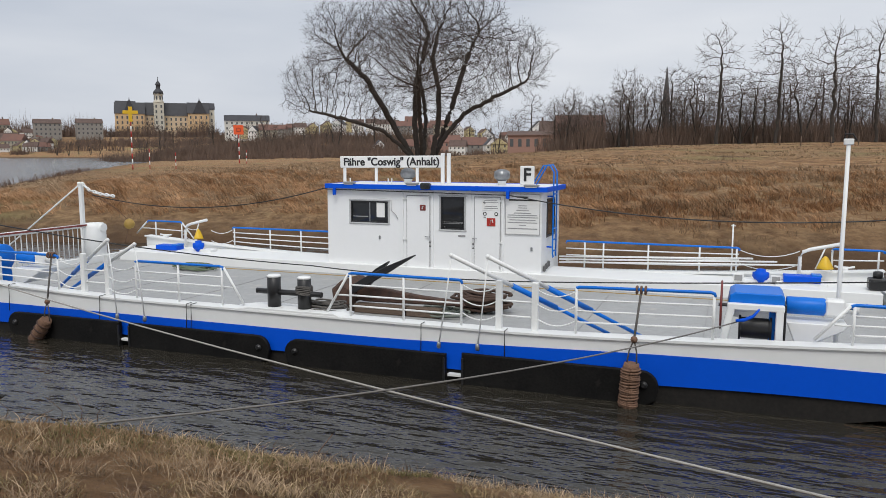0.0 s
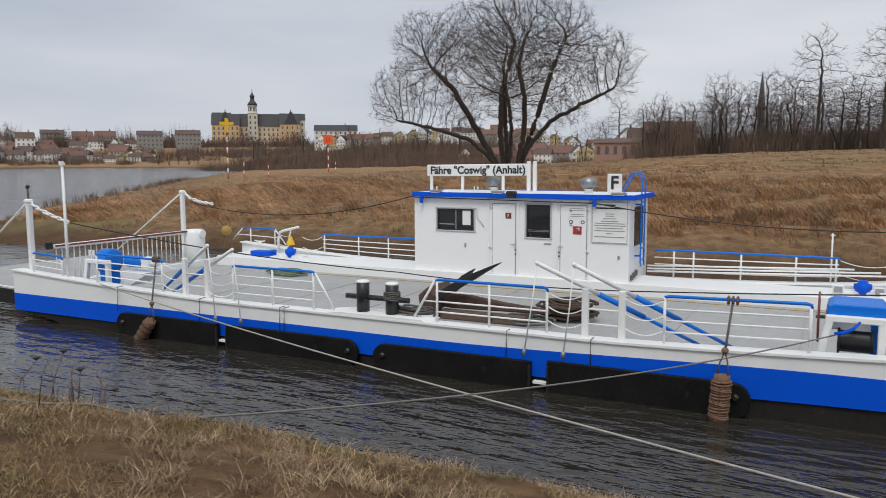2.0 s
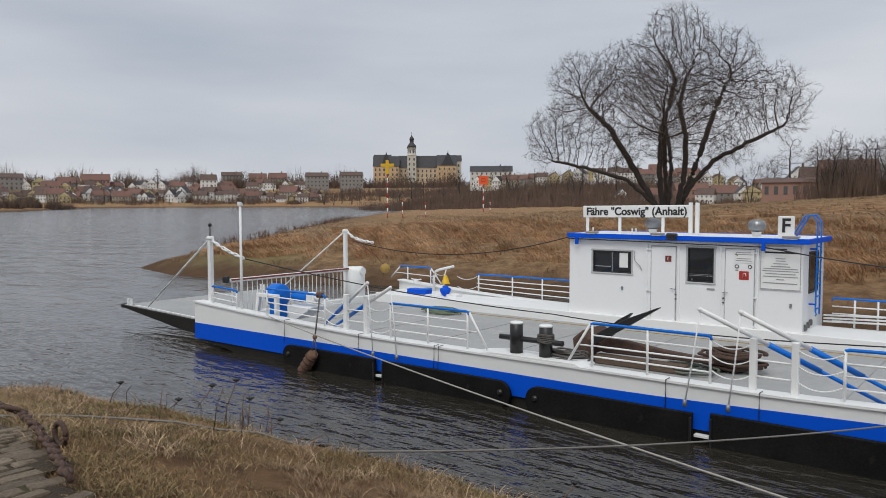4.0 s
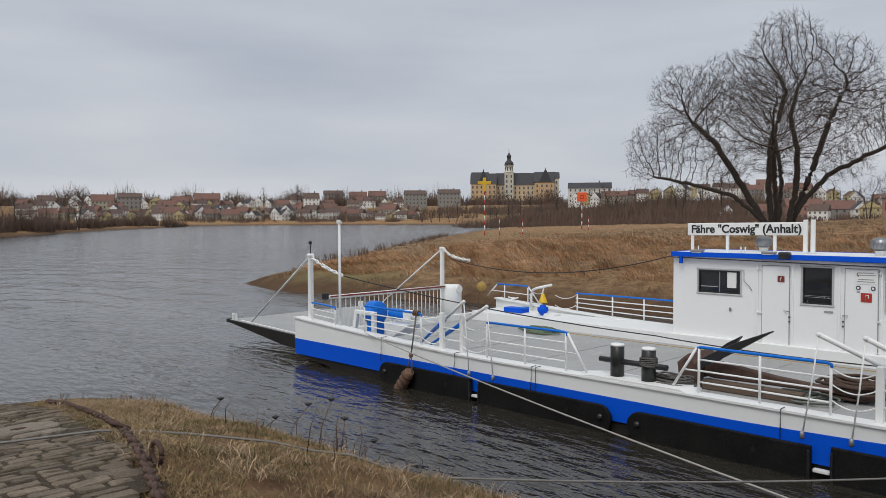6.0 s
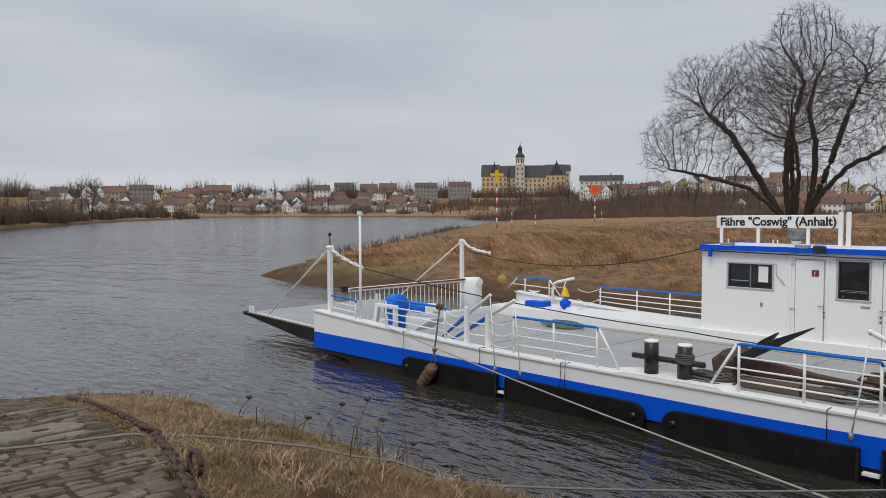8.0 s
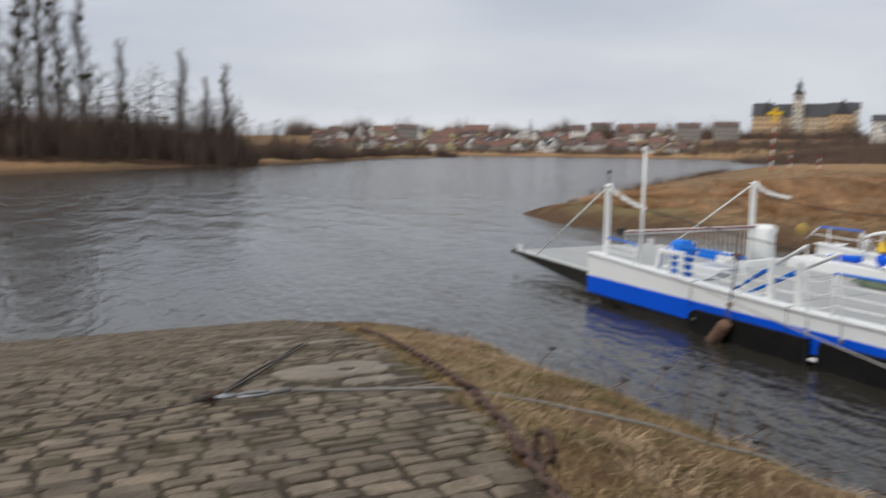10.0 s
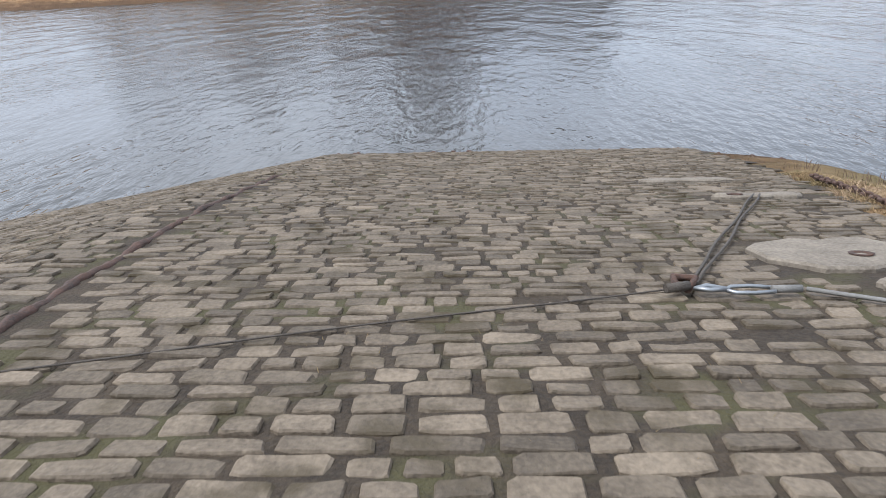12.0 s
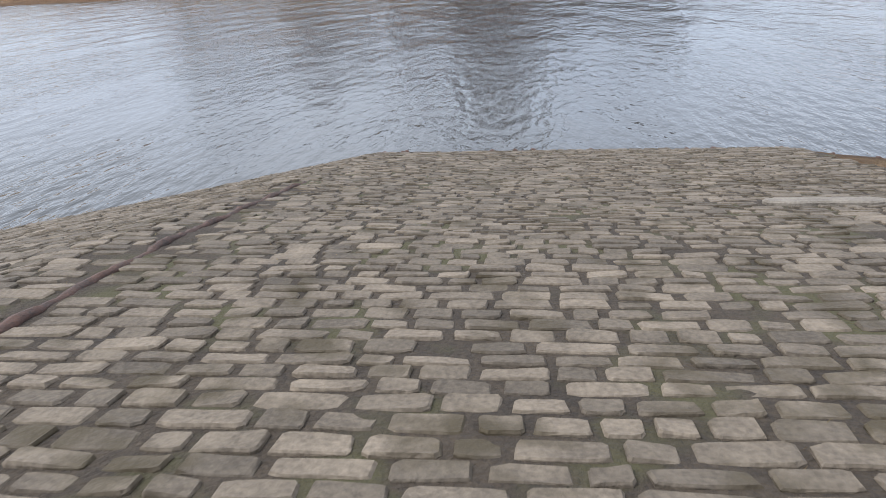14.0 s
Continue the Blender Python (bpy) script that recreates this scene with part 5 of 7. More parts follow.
for k in range(6):
    bm = B()
    tube(bm, [(0, 0, 0.15 + 0.27 * k), (0, 0.36, 0.15 + 0.27 * k)], 0.015, 6)
    part("rung", bm, BLUE_LIGHT, ladder)
for z in (0.25, 1.45):
    bm = B()
    tube(bm, [(0, 0.0, z), (-0.14, 0.0, z)], 0.02, 6)
    part("bracket", bm, BLUE, ladder)
for k in range(3):
    plug = thing("side_socket", (CX1 + 0.012, 17.75 + 0.22 * k, 0.83 + 0.03 * k), "dark cable socket on the wheelhouse side", "socket", "side sockets")
    bm = B()
    box(bm, (0.02, 0, 0), (0.06, 0.11, 0.14), 0.02)
    part("cover", bm, DECK_DARK, plug)
for x, z in ((-8.27, 1.42), (-4.4, 1.3)):
    stud = thing("wall_fitting", (x, CY0, z), "small steel fitting on the front wall", "fitting", "wall fittings")
    bm = B()
    box(bm, (0, -0.012, 0), (0.05, 0.03, 0.09), 0.01)
    part("body", bm, STEEL, stud)
hook = thing("wall_hook", (-7.92, CY0, 2.05), "thin wire stay on the front wall", "hook")
bm = B()
tube(bm, [(-0.03, -0.02, 0.3), (-0.02, -0.03, 0.05), (0.1, -0.03, -0.05), (0.16, -0.02, -0.16)], 0.008, 5)
part("stay", bm, BAR_GREY, hook)
plate(-6.2, -6.02, 1.52, 1.56, BAR_GREY, CY0 - 0.01, None, "print_line")

# ---- bare winter trees ----
def grow(verts, faces, p, d, length, radius, level, last, g, up=0.12, spread=38, kids=(3, 4), shrink=0.72, thin=0.6, seg=3, wob=0.18, min_r=0.006):
    """One limb with a bend, then its side limbs."""
    d = d.normalized()
    pts, dirs = [p.copy()], [d.copy()]
    for _ in range(seg):
        d = (d + Vector((g.uniform(-wob, wob), g.uniform(-wob, wob), g.uniform(-wob, wob) + up))).normalized()
        p = p + d * (length / seg)
        pts.append(p.copy())
        dirs.append(d.copy())
    sides = 7 if level == 0 else 5 if level == 1 else 3
    tip = max(radius * thin, min_r)
    o = len(verts)
    for i, q in enumerate(pts):
        r = radius + (tip - radius) * i / seg
        u, v = ring_basis(dirs[i])
        for k in range(sides):
            a = 2 * math.pi * k / sides
            c = q + r * (math.cos(a) * u + math.sin(a) * v)
            verts.append((c.x, c.y, c.z))
    for i in range(seg):
        for k in range(sides):
            a, b = o + i * sides + k, o + i * sides + (k + 1) % sides
            faces.append((a, b, b + sides, a + sides))
    if level == last:
        return
    n = g.randint(*kids)
    for k in range(n):
        at = 1.0 if k == 0 else g.uniform(0.35, 1.0)
        i = min(int(at * seg), seg - 1)
        f = at * seg - i
        q = pts[i].lerp(pts[i + 1], f)
        u, v = ring_basis(dirs[i + 1])
        phi = g.uniform(0, 2 * math.pi)
        ang = radians(g.uniform(0.25, 0.6) * spread if k == 0 else g.uniform(0.6, 1.25) * spread)
        nd = dirs[i + 1] * math.cos(ang) + (u * math.cos(phi) + v * math.sin(phi)) * math.sin(ang)
        rr = (radius + (tip - radius) * at) * (0.92 if k == 0 else g.uniform(0.5, 0.75))
        grow(verts, faces, q, nd, (1.25 if level + 1 == last else 1.0) * length * shrink * (g.uniform(0.85, 1.1) if k == 0 else g.uniform(0.6, 1.0)), max(rr, min_r), level + 1, last, g, up, spread, kids, shrink, thin, 1 if level + 1 == last else max(seg - 1, 2) if level > 1 else seg, wob * 1.12, min_r)


def mesh_from(name, verts, faces, material):
    me = bpy.data.meshes.new(name)
    me.from_pydata(verts, [], faces)
    me.polygons.foreach_set("use_smooth", [True] * len(faces))
    me.materials.append(material)
    return me


def limb(verts, faces, pts, radii, sides):
    """One limb as an open tube along its points."""
    o = len(verts)
    for i, p in enumerate(pts):
        u, v = ring_basis(pts[min(i + 1, len(pts) - 1)] - pts[max(i - 1, 0)])
        for k in range(sides):
            a = 2 * math.pi * k / sides
            w = p + radii[i] * (math.cos(a) * u + math.sin(a) * v)
            verts.append((w.x, w.y, w.z))
    for i in range(len(pts) - 1):
        faces += [(o + i * sides + k, o + i * sides + (k + 1) % sides, o + (i + 1) * sides + (k + 1) % sides, o + (i + 1) * sides + k) for k in range(sides)]


def colonised_tree(place, label, stems, lobes, count, step, seed, min_r, twig, shoots, shoot_length, trunk_r):
    """A tree whose limbs grow from bent stems into the lobes of its crown, thinning as they fork, with fine shoots at their ends."""
    g = np.random.default_rng(seed)
    share = np.array([a * b * c for *_, a, b, c in lobes])
    pick = g.choice(len(lobes), count, p=share / share.sum())
    d = g.normal(size=(count, 3))
    d *= (g.uniform(0, 1, count) ** 0.42 / np.linalg.norm(d, axis=1))[:, None]
    box_ = np.array(lobes, float)
    goal = box_[pick, :3] + d * box_[pick, 3:]
    nodes, parent = [], []
    for line in stems:
        last = -1
        for a, b in zip(line, line[1:]):
            a, b = np.array(a, float), np.array(b, float)
            m = max(1, int(np.linalg.norm(b - a) / step))
            for k in range(m):
                nodes.append(a + (b - a) * k / m + (g.normal(0, 0.12 * step, 3) if nodes and last >= 0 else 0))
                parent.append(last)
                last = len(nodes) - 1
        nodes.append(np.array(line[-1], float))
        parent.append(last)
    near, dist = np.zeros(count, int), np.full(count, 1e9)
    fresh = list(range(len(nodes)))
    for _ in range(70):
        new_p = np.array([nodes[k] for k in fresh])
        dd = ((goal[:, None, :] - new_p[None]) ** 2).sum(2)
        k = dd.argmin(1)
        dm = np.sqrt(dd[np.arange(len(goal)), k])
        closer = dm < dist
        near[closer], dist[closer] = np.array(fresh)[k[closer]], dm[closer]
        keep = dist > 1.35 * step
        goal, near, dist = goal[keep], near[keep], dist[keep]
        live = dist < 14 * step
        if not live.any():
            break
        pull = {}
        way = (goal - np.array(nodes)[near]) / dist[:, None]
        for i in np.nonzero(live)[0]:
            pull[near[i]] = pull.get(near[i], 0) + way[i]
        fresh = []
        for k, w in pull.items():
            w = w / (np.linalg.norm(w) + 1e-6) + g.normal(0, 0.22, 3)
            fresh.append(len(nodes))
            nodes.append(nodes[k] + step * w / np.linalg.norm(w))
            parent.append(int(k))
    n, power = len(nodes), 1.9
    area, kids = np.zeros(n), [[] for _ in range(n)]
    for k in range(n - 1, -1, -1):
        if not kids[k]:
            area[k] = min_r ** power
        if parent[k] >= 0:
            area[parent[k]] += area[k]
            kids[parent[k]].append(k)
    rad = np.minimum(area ** (1 / power), trunk_r).tolist()
    pts = [Vector(p) for p in nodes]
    t = thing("tree", place, label, "tree", "")
    cv, cf = [], []
    starts = [(k, -1) for k in range(n) if parent[k] < 0]
    while starts:
        k, j = starts.pop()
        line = [k]
        while kids[line[-1]]:
            nxt = max(kids[line[-1]], key=lambda c: area[c])
            starts += [(c, line[-1]) for c in kids[line[-1]] if c != nxt]
            line.append(nxt)
        p, r = [pts[i] for i in line], [rad[i] for i in line]
        if j < 0:
            tv, tf = [], []
            limb(tv, tf, [p[0] - Vector((0, 0, 0.5))] + p, [r[0] * 1.35] + r, 8)
            ob = new("trunk", mesh_from("trunk", tv, tf, BARK))
            ob.parent = t
        else:
            limb(cv, cf, [pts[j]] + p, [r[0]] + r, 6 if r[0] > 0.3 * trunk_r else 4 if r[0] > 5 * min_r else 3)
        for i in line:
            if rad[i] < 3.2 * min_r:
                ahead = (pts[i] - pts[parent[i]]).normalized() if parent[i] >= 0 else Vector((0, 0, 1))
                for _ in range(shoots):
                    w = (ahead + Vector(g.normal(0, 0.6, 3)) + Vector((0, 0, 0.15))).normalized()
                    limb(cv, cf, [pts[i], pts[i] + w * (shoot_length * float(g.uniform(0.35, 1.1)))], [0.7 * min_r, 0.35 * min_r], 3)
    ob = new("crown", mesh_from("crown", cv, cf, twig))
    ob.parent = t
    return t


def ground_z(x, y):
    return float(land_height(x, y)[0])


WX, WY = -33.5, 81.5
# its crown in lobes: across, back, up, and their half sizes; its stems as bent lines across, back and up
WILLOW_LOBES = [(-10.8, -1, 8.6, 4.4, 4.6, 3.6), (-8.9, 2, 14.1, 4.2, 4.6, 4.0), (-4.6, -4, 11.0, 4.8, 4.6, 4.6), (-3.6, 4, 16.0, 4.0, 4.6, 3.6), (1.2, 0, 17.2, 4.2, 5.0, 5.0), (6.0, 2, 15.3, 4.4, 4.8, 4.6),
                (10.4, 0, 11.8, 4.8, 4.8, 3.6), (5.2, -5, 10.6, 4.8, 4.4, 4.6), (0.5, 7, 12.5, 5.5, 4.2, 5.0), (0.0, -7, 11.0, 5.0, 3.6, 4.6), (-12.5, 0, 6.4, 3.0, 3.0, 2.0), (-4.5, 0, 6.8, 3.8, 4.0, 2.8), (5.8, 0, 6.6, 3.8, 4.0, 2.4), (0.6, 0, 7.6, 3.0, 4.5, 3.0), (12.0, 1, 9.2, 3.0, 3.0, 2.2)]
WILLOW_STEMS = [((0, 0, 0), (-0.4, 0, 4), (-0.3, 0, 8), (0.3, 0.3, 10.5), (1.2, 0.2, 14)), ((-0.8, -0.4, 0.3), (-1.8, -0.6, 1.4), (-4, -1, 3.3), (-8.5, -1.2, 4.6), (-12, -1, 5.4)), ((-0.7, 0.4, 0.2), (-3.2, 1, 4.6), (-5.8, 1.6, 9), (-8.4, 2, 11.6)),
                ((1.5, -0.4, 0.1), (2.2, -1.2, 4), (2.3, -2, 7.4), (1.6, -1.4, 11), (2.2, -0.8, 14)), ((1.8, 0.3, 0.4), (3.2, 0.6, 3), (5.2, 0.8, 5.2), (8.9, 0.6, 7.2), (12, 0.3, 8.7)), ((1.9, 0.6, 0.2), (3.6, 1.6, 5.4), (5.4, 2, 11), (6.9, 2.2, 14.4)),
                ((0.6, 0.9, 0.1), (0.9, 3, 5), (0.3, 5.6, 9)), ((0.4, -0.9, 0.1), (0.2, -3, 4.4), (0.0, -5.6, 8))]
willow = colonised_tree((WX, WY, ground_z(WX, WY) + 0.1, 0, 0, 22.3), "great bare many-stemmed willow standing in the meadow", WILLOW_STEMS, WILLOW_LOBES, 14000, 0.40, 8, 0.0125, TWIG, 4, 0.95, 0.62)

# a few kinds of tree, built once and then copied
kinds, far_kinds = [], []
for n, (stems, lobes) in enumerate((
        ([((0, 0, 0), (0.2, 0, 4), (0.0, 0.2, 8), (0.3, 0, 12))], [(0, 0, 11, 4.4, 4.4, 5.6), (-3.0, 1, 7.6, 3, 3, 3.4), (3.0, -1, 8.4, 3, 3, 3.6)]),
        ([((0, 0, 0), (-0.6, 0, 4), (-1.6, 0.4, 9)), ((0.3, 0.1, 0), (1.2, 0, 4), (2.2, -0.4, 8))], [(-2.2, 0, 10.5, 3.8, 3.6, 5.0), (2.8, 0, 9, 3.6, 3.4, 4.6), (0, 1, 6.4, 3.6, 3, 3.0)]),
        ([((0, 0, 0), (0.1, 0, 5), (0.3, 0, 11), (0.2, 0.2, 15))], [(0, 0, 14, 3.8, 3.6, 5.2), (2.4, 0, 9.6, 3.4, 3.2, 4.0), (-2.6, 0.5, 9.0, 3.4, 3.2, 4.0)]),
        ([((0, 0, 0), (-1.4, 0.3, 3.4), (-2.6, 0.4, 6)), ((0.2, 0, 0), (0.4, 0.6, 4), (0.4, 1, 7)), ((0.3, -0.1, 0), (1.7, -0.4, 3.2), (3, -0.8, 5.6))], [(-2.8, 0, 8.0, 3.4, 3.4, 3.6), (0.4, 1, 9.5, 3.2, 3.2, 3.6), (3, -0.6, 7.6, 3.2, 3.2, 3.4)]))):
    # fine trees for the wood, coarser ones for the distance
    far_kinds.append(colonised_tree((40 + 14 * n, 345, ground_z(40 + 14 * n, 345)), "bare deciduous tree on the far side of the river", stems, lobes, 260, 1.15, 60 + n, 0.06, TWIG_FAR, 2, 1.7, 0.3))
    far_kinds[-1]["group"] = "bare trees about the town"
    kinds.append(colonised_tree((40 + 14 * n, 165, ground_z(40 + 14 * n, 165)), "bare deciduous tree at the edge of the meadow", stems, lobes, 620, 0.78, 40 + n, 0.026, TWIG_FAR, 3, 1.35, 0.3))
    kinds[-1]["group"] = "bare trees along the meadow"


def at_bearing(az, d, lift=0.0):
    """A place at a bearing (degrees left of +y) and distance from the landing."""
    x, y = -0.1 - d * math.sin(radians(az)), 0.2 + d * math.cos(radians(az))
    return x, y, ground_z(x, y) + lift


def put_tree(kind, az, d, size, turn, lift=-0.1):
    x, y, z = at_bearing(az, d, lift)
    size *= 0.62 if d > 500 else 1.0
    ob = copy_thing((far_kinds if d > 300 else kinds)[kind], pose(x, y, z, 0, 0, turn))
    ob.scale = (size, size, size)
    return ob


r = random.Random(77)
# the wood behind the meadow
for k in range(90):
    az = 12.2 - 33 * k / 90 + r.uniform(-0.4, 0.4)
    put_tree(r.randrange(4), az, r.uniform(148, 185), r.uniform(0.5, 0.82), r.uniform(0, 360))
for az, d, s, kd in ((1.2, 145, 1.1, 2), (2.6, 150, 0.9, 1), (4.2, 158, 0.95, 0), (5.2, 156, 1.0, 3), (-2.6, 142, 1.1, 2), (-6.0, 140, 1.15, 0), (-4.2, 150, 1.0, 1), (-8.5, 146, 1.05, 2), (7.2, 150, 1.0, 1), (6.4, 160, 1.05, 3), (11.6, 160, 0.85, 1), (10.6, 162, 0.8, 3), (14.0, 225, 0.95, 2), (15.2, 230, 0.9, 1), (16.5, 235, 0.8, 1)):
    put_tree(kd, az, d, s, r.uniform(0, 360))
# trees about the town and before the palace
for k in range(34):
    az = 17 + 26 * k / 34 + r.uniform(-0.5, 0.5)
    put_tree(r.randrange(4), az, r.uniform(330, 460), r.uniform(0.7, 1.1), r.uniform(0, 360))
for az, d, s in ((46.9, 520, 1.2), (46.2, 515, 1.15), (45.6, 520, 1.2), (44.9, 515, 1.1), (44.3, 520, 1.2), (43.6, 600, 1.0), (38.9, 560, 1.2), (37.6, 700, 1.5), (37.2, 690, 1.6), (40.2, 560, 1.0), (48.6, 560, 1.1), (50.5, 640, 1.3), (56.0, 680, 1.6), (58.4, 690, 1.5), (61, 690, 1.3), (63.5, 640, 1.2), (52.6, 700, 1.4)):
    put_tree(r.randrange(4), az, d, s, r.uniform(0, 360))
# the far-left spit and the opposite bank
for az, d, s, kd in ((70.6, 275, 0.95, 1), (71.2, 280, 0.75, 0), (75.4, 206, 0.65, 3), (76.2, 202, 0.7, 3), (77.6, 195, 0.65, 3), (74.3, 222, 0.6, 0), (73.6, 230, 0.65, 3), (67.0, 370, 0.6, 3), (69.2, 318, 0.6, 3), (72.6, 245, 0.6, 3), (76.8, 198, 0.6, 0), (78.6, 190, 0.7, 3)):
    put_tree(kd, az, d, s, r.uniform(0, 360))
for k in range(52):
    az = 79.5 + 34 * k / 52 + r.uniform(-0.4, 0.4)
    put_tree(r.randrange(4), az, float(np.interp(az, [79, 81, 93, 100, 116], [162, 150, 122, 112, 90])) + r.uniform(3, 24), r.uniform(0.55, 0.95), r.uniform(0, 360))
# mistletoe in the tall poplars
mistle = thing("mistletoe", at_bearing(92, 135, 18), "dark round mistletoe clump in a bare tree", "mistletoe", "mistletoe clumps")
bm = B()
g = random.Random(9)
for k in range(90):
    a, b_ = g.uniform(0, 6.28), math.acos(g.uniform(-1, 1))
    d = Vector((math.sin(b_) * math.cos(a), math.sin(b_) * math.sin(a), math.cos(b_)))
    tube(bm, [d * 0.05, d * g.uniform(0.28, 0.55)], [0.03, 0.05], 3)
part("clump", bm, mat("mistletoe_leaf", (0.055, 0.06, 0.03), 0.9, vary=0.5), mistle)


def poplar():
    """A tall narrow tree: one straight trunk with steep short limbs all the way up."""
    g = random.Random(61)
    t = thing("poplar", at_bearing(94.4, 124, -0.1), "tall narrow bare poplar with mistletoe in it", "tree", "poplars on the opposite bank")
    b = B()
    tube(b, [(0, 0, -0.3), (0.1, 0, 6), (0.0, 0.15, 13), (0.2, 0.1, 20), (0.2, 0.1, 26)], [0.28, 0.22, 0.16, 0.09, 0.03], 9)
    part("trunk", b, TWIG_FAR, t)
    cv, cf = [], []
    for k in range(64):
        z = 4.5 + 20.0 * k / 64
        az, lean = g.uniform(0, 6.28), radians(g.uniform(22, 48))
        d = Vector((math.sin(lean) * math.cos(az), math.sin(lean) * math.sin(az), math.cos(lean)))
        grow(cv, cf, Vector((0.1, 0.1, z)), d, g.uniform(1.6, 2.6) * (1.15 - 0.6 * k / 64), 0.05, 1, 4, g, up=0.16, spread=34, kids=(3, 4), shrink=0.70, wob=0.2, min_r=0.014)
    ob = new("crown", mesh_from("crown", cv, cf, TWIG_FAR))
    ob.parent = t
    return t


first_poplar = poplar()
for n, (az, size, clumps, more) in enumerate(((94.4, 1.0, 9, 0), (92.9, 1.05, 10, 0), (91.7, 1.1, 10, 0), (90.6, 1.0, 10, 2), (89.3, 0.95, 8, 2), (87.0, 0.76, 4, 3), (83.2, 0.78, 3, 4), (81.6, 0.62, 2, 3), (80.2, 0.74, 5, 2), (97.4, 0.95, 3, 3))):
    d = float(np.interp(az, [79, 81, 93, 100, 116], [160, 150, 122, 112, 90])) + 4 + more
    x, y, z = at_bearing(az, d, -0.1)
    if n:
        ob = copy_thing(first_poplar, pose(x, y, z, 0, 0, 70 * n))
        ob.scale = (size, size, size)
    else:
        first_poplar.location = (x, y, z)
    for k in range(clumps * 2 // 3):
        a, rad = r.uniform(0, 6.28), r.uniform(0.3, 1.5)
        copy_thing(mistle, pose(x + rad * math.cos(a), y + rad * math.sin(a), z + size * r.uniform(9, 23), 0, 0, r.uniform(0, 360)))
bpy.data.objects.remove(mistle.children[0])
bpy.data.objects.remove(mistle)


# ---- thickets: many upright shoots ----
def thicket(name, label, spots, height, count, material, seed, width=2.2, blade=0.035):
    """Leafless scrub as one mass of fine shoots."""
    g = random.Random(seed)
    verts, faces = [], []
    for x, y, s in spots:
        z = ground_z(x, y)
        for _ in range(count):
            a, rr = g.uniform(0, 6.28), width * s * math.sqrt(g.random())
            px, py = x + rr * math.cos(a), y + rr * math.sin(a)
            h = height * s * g.uniform(0.35, 1.0) * (1.0 - 0.45 * (rr / (width * s)) ** 2)
            lx, ly = g.uniform(-0.35, 0.35) * h, g.uniform(-0.35, 0.35) * h
            w = blade * g.uniform(0.6, 1.5)
            ca, sa = math.cos(a * 3), math.sin(a * 3)
            o = len(verts)
            verts += [(px - w * ca, py - w * sa, z - 0.1), (px + w * ca, py + w * sa, z - 0.1), (px + lx * 0.45 + w * ca * 0.7, py + ly * 0.45 + w * sa * 0.7, z + h * 0.55), (px + lx * 0.45 - w * ca * 0.7, py + ly * 0.45 - w * sa * 0.7, z + h * 0.55), (px + lx, py + ly, z + h)]
            faces += [(o, o + 1, o + 2, o + 3), (o + 3, o + 2, o + 4)]
    me = bpy.data.meshes.new(name)
    me.from_pydata(verts, [], faces)
    me.materials.append(material)
    return tagged(new(name, me), label, "scrub", kind="stuff")


spots = []
for k in range(150):
    az = 12.3 - 33 * k / 150 + r.uniform(-0.3, 0.3)
    x, y, z = at_bearing(az, r.uniform(150, 175))
    spots.append((x, y, r.uniform(0.8, 1.3)))
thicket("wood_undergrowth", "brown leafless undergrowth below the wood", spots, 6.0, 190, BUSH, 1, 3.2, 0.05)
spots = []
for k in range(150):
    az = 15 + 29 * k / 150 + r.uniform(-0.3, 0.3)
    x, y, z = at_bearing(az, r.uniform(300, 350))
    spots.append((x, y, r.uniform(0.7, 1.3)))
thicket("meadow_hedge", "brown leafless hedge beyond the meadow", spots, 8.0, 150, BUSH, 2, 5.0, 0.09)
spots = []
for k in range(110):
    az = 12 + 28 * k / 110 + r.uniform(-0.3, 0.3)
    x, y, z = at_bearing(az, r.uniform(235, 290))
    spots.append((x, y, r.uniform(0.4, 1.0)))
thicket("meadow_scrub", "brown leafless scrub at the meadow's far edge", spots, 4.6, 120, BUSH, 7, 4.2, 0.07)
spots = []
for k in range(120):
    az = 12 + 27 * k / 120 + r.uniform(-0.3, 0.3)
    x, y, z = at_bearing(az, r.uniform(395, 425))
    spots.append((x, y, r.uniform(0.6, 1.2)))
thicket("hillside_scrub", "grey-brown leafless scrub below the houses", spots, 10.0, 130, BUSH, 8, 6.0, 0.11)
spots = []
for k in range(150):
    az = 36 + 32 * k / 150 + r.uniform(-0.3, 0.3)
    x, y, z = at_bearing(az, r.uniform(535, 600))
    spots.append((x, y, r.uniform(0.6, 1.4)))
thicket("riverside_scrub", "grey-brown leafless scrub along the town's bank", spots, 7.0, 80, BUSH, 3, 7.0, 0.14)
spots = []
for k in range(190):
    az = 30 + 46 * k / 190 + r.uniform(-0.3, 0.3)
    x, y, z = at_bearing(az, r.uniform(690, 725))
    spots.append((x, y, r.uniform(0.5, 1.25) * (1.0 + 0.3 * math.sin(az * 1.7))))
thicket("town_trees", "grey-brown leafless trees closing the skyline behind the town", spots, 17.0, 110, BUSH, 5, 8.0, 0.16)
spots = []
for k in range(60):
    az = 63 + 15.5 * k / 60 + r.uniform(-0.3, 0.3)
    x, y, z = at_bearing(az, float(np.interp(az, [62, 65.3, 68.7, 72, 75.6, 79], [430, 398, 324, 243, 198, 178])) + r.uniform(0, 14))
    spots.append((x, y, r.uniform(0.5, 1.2)))
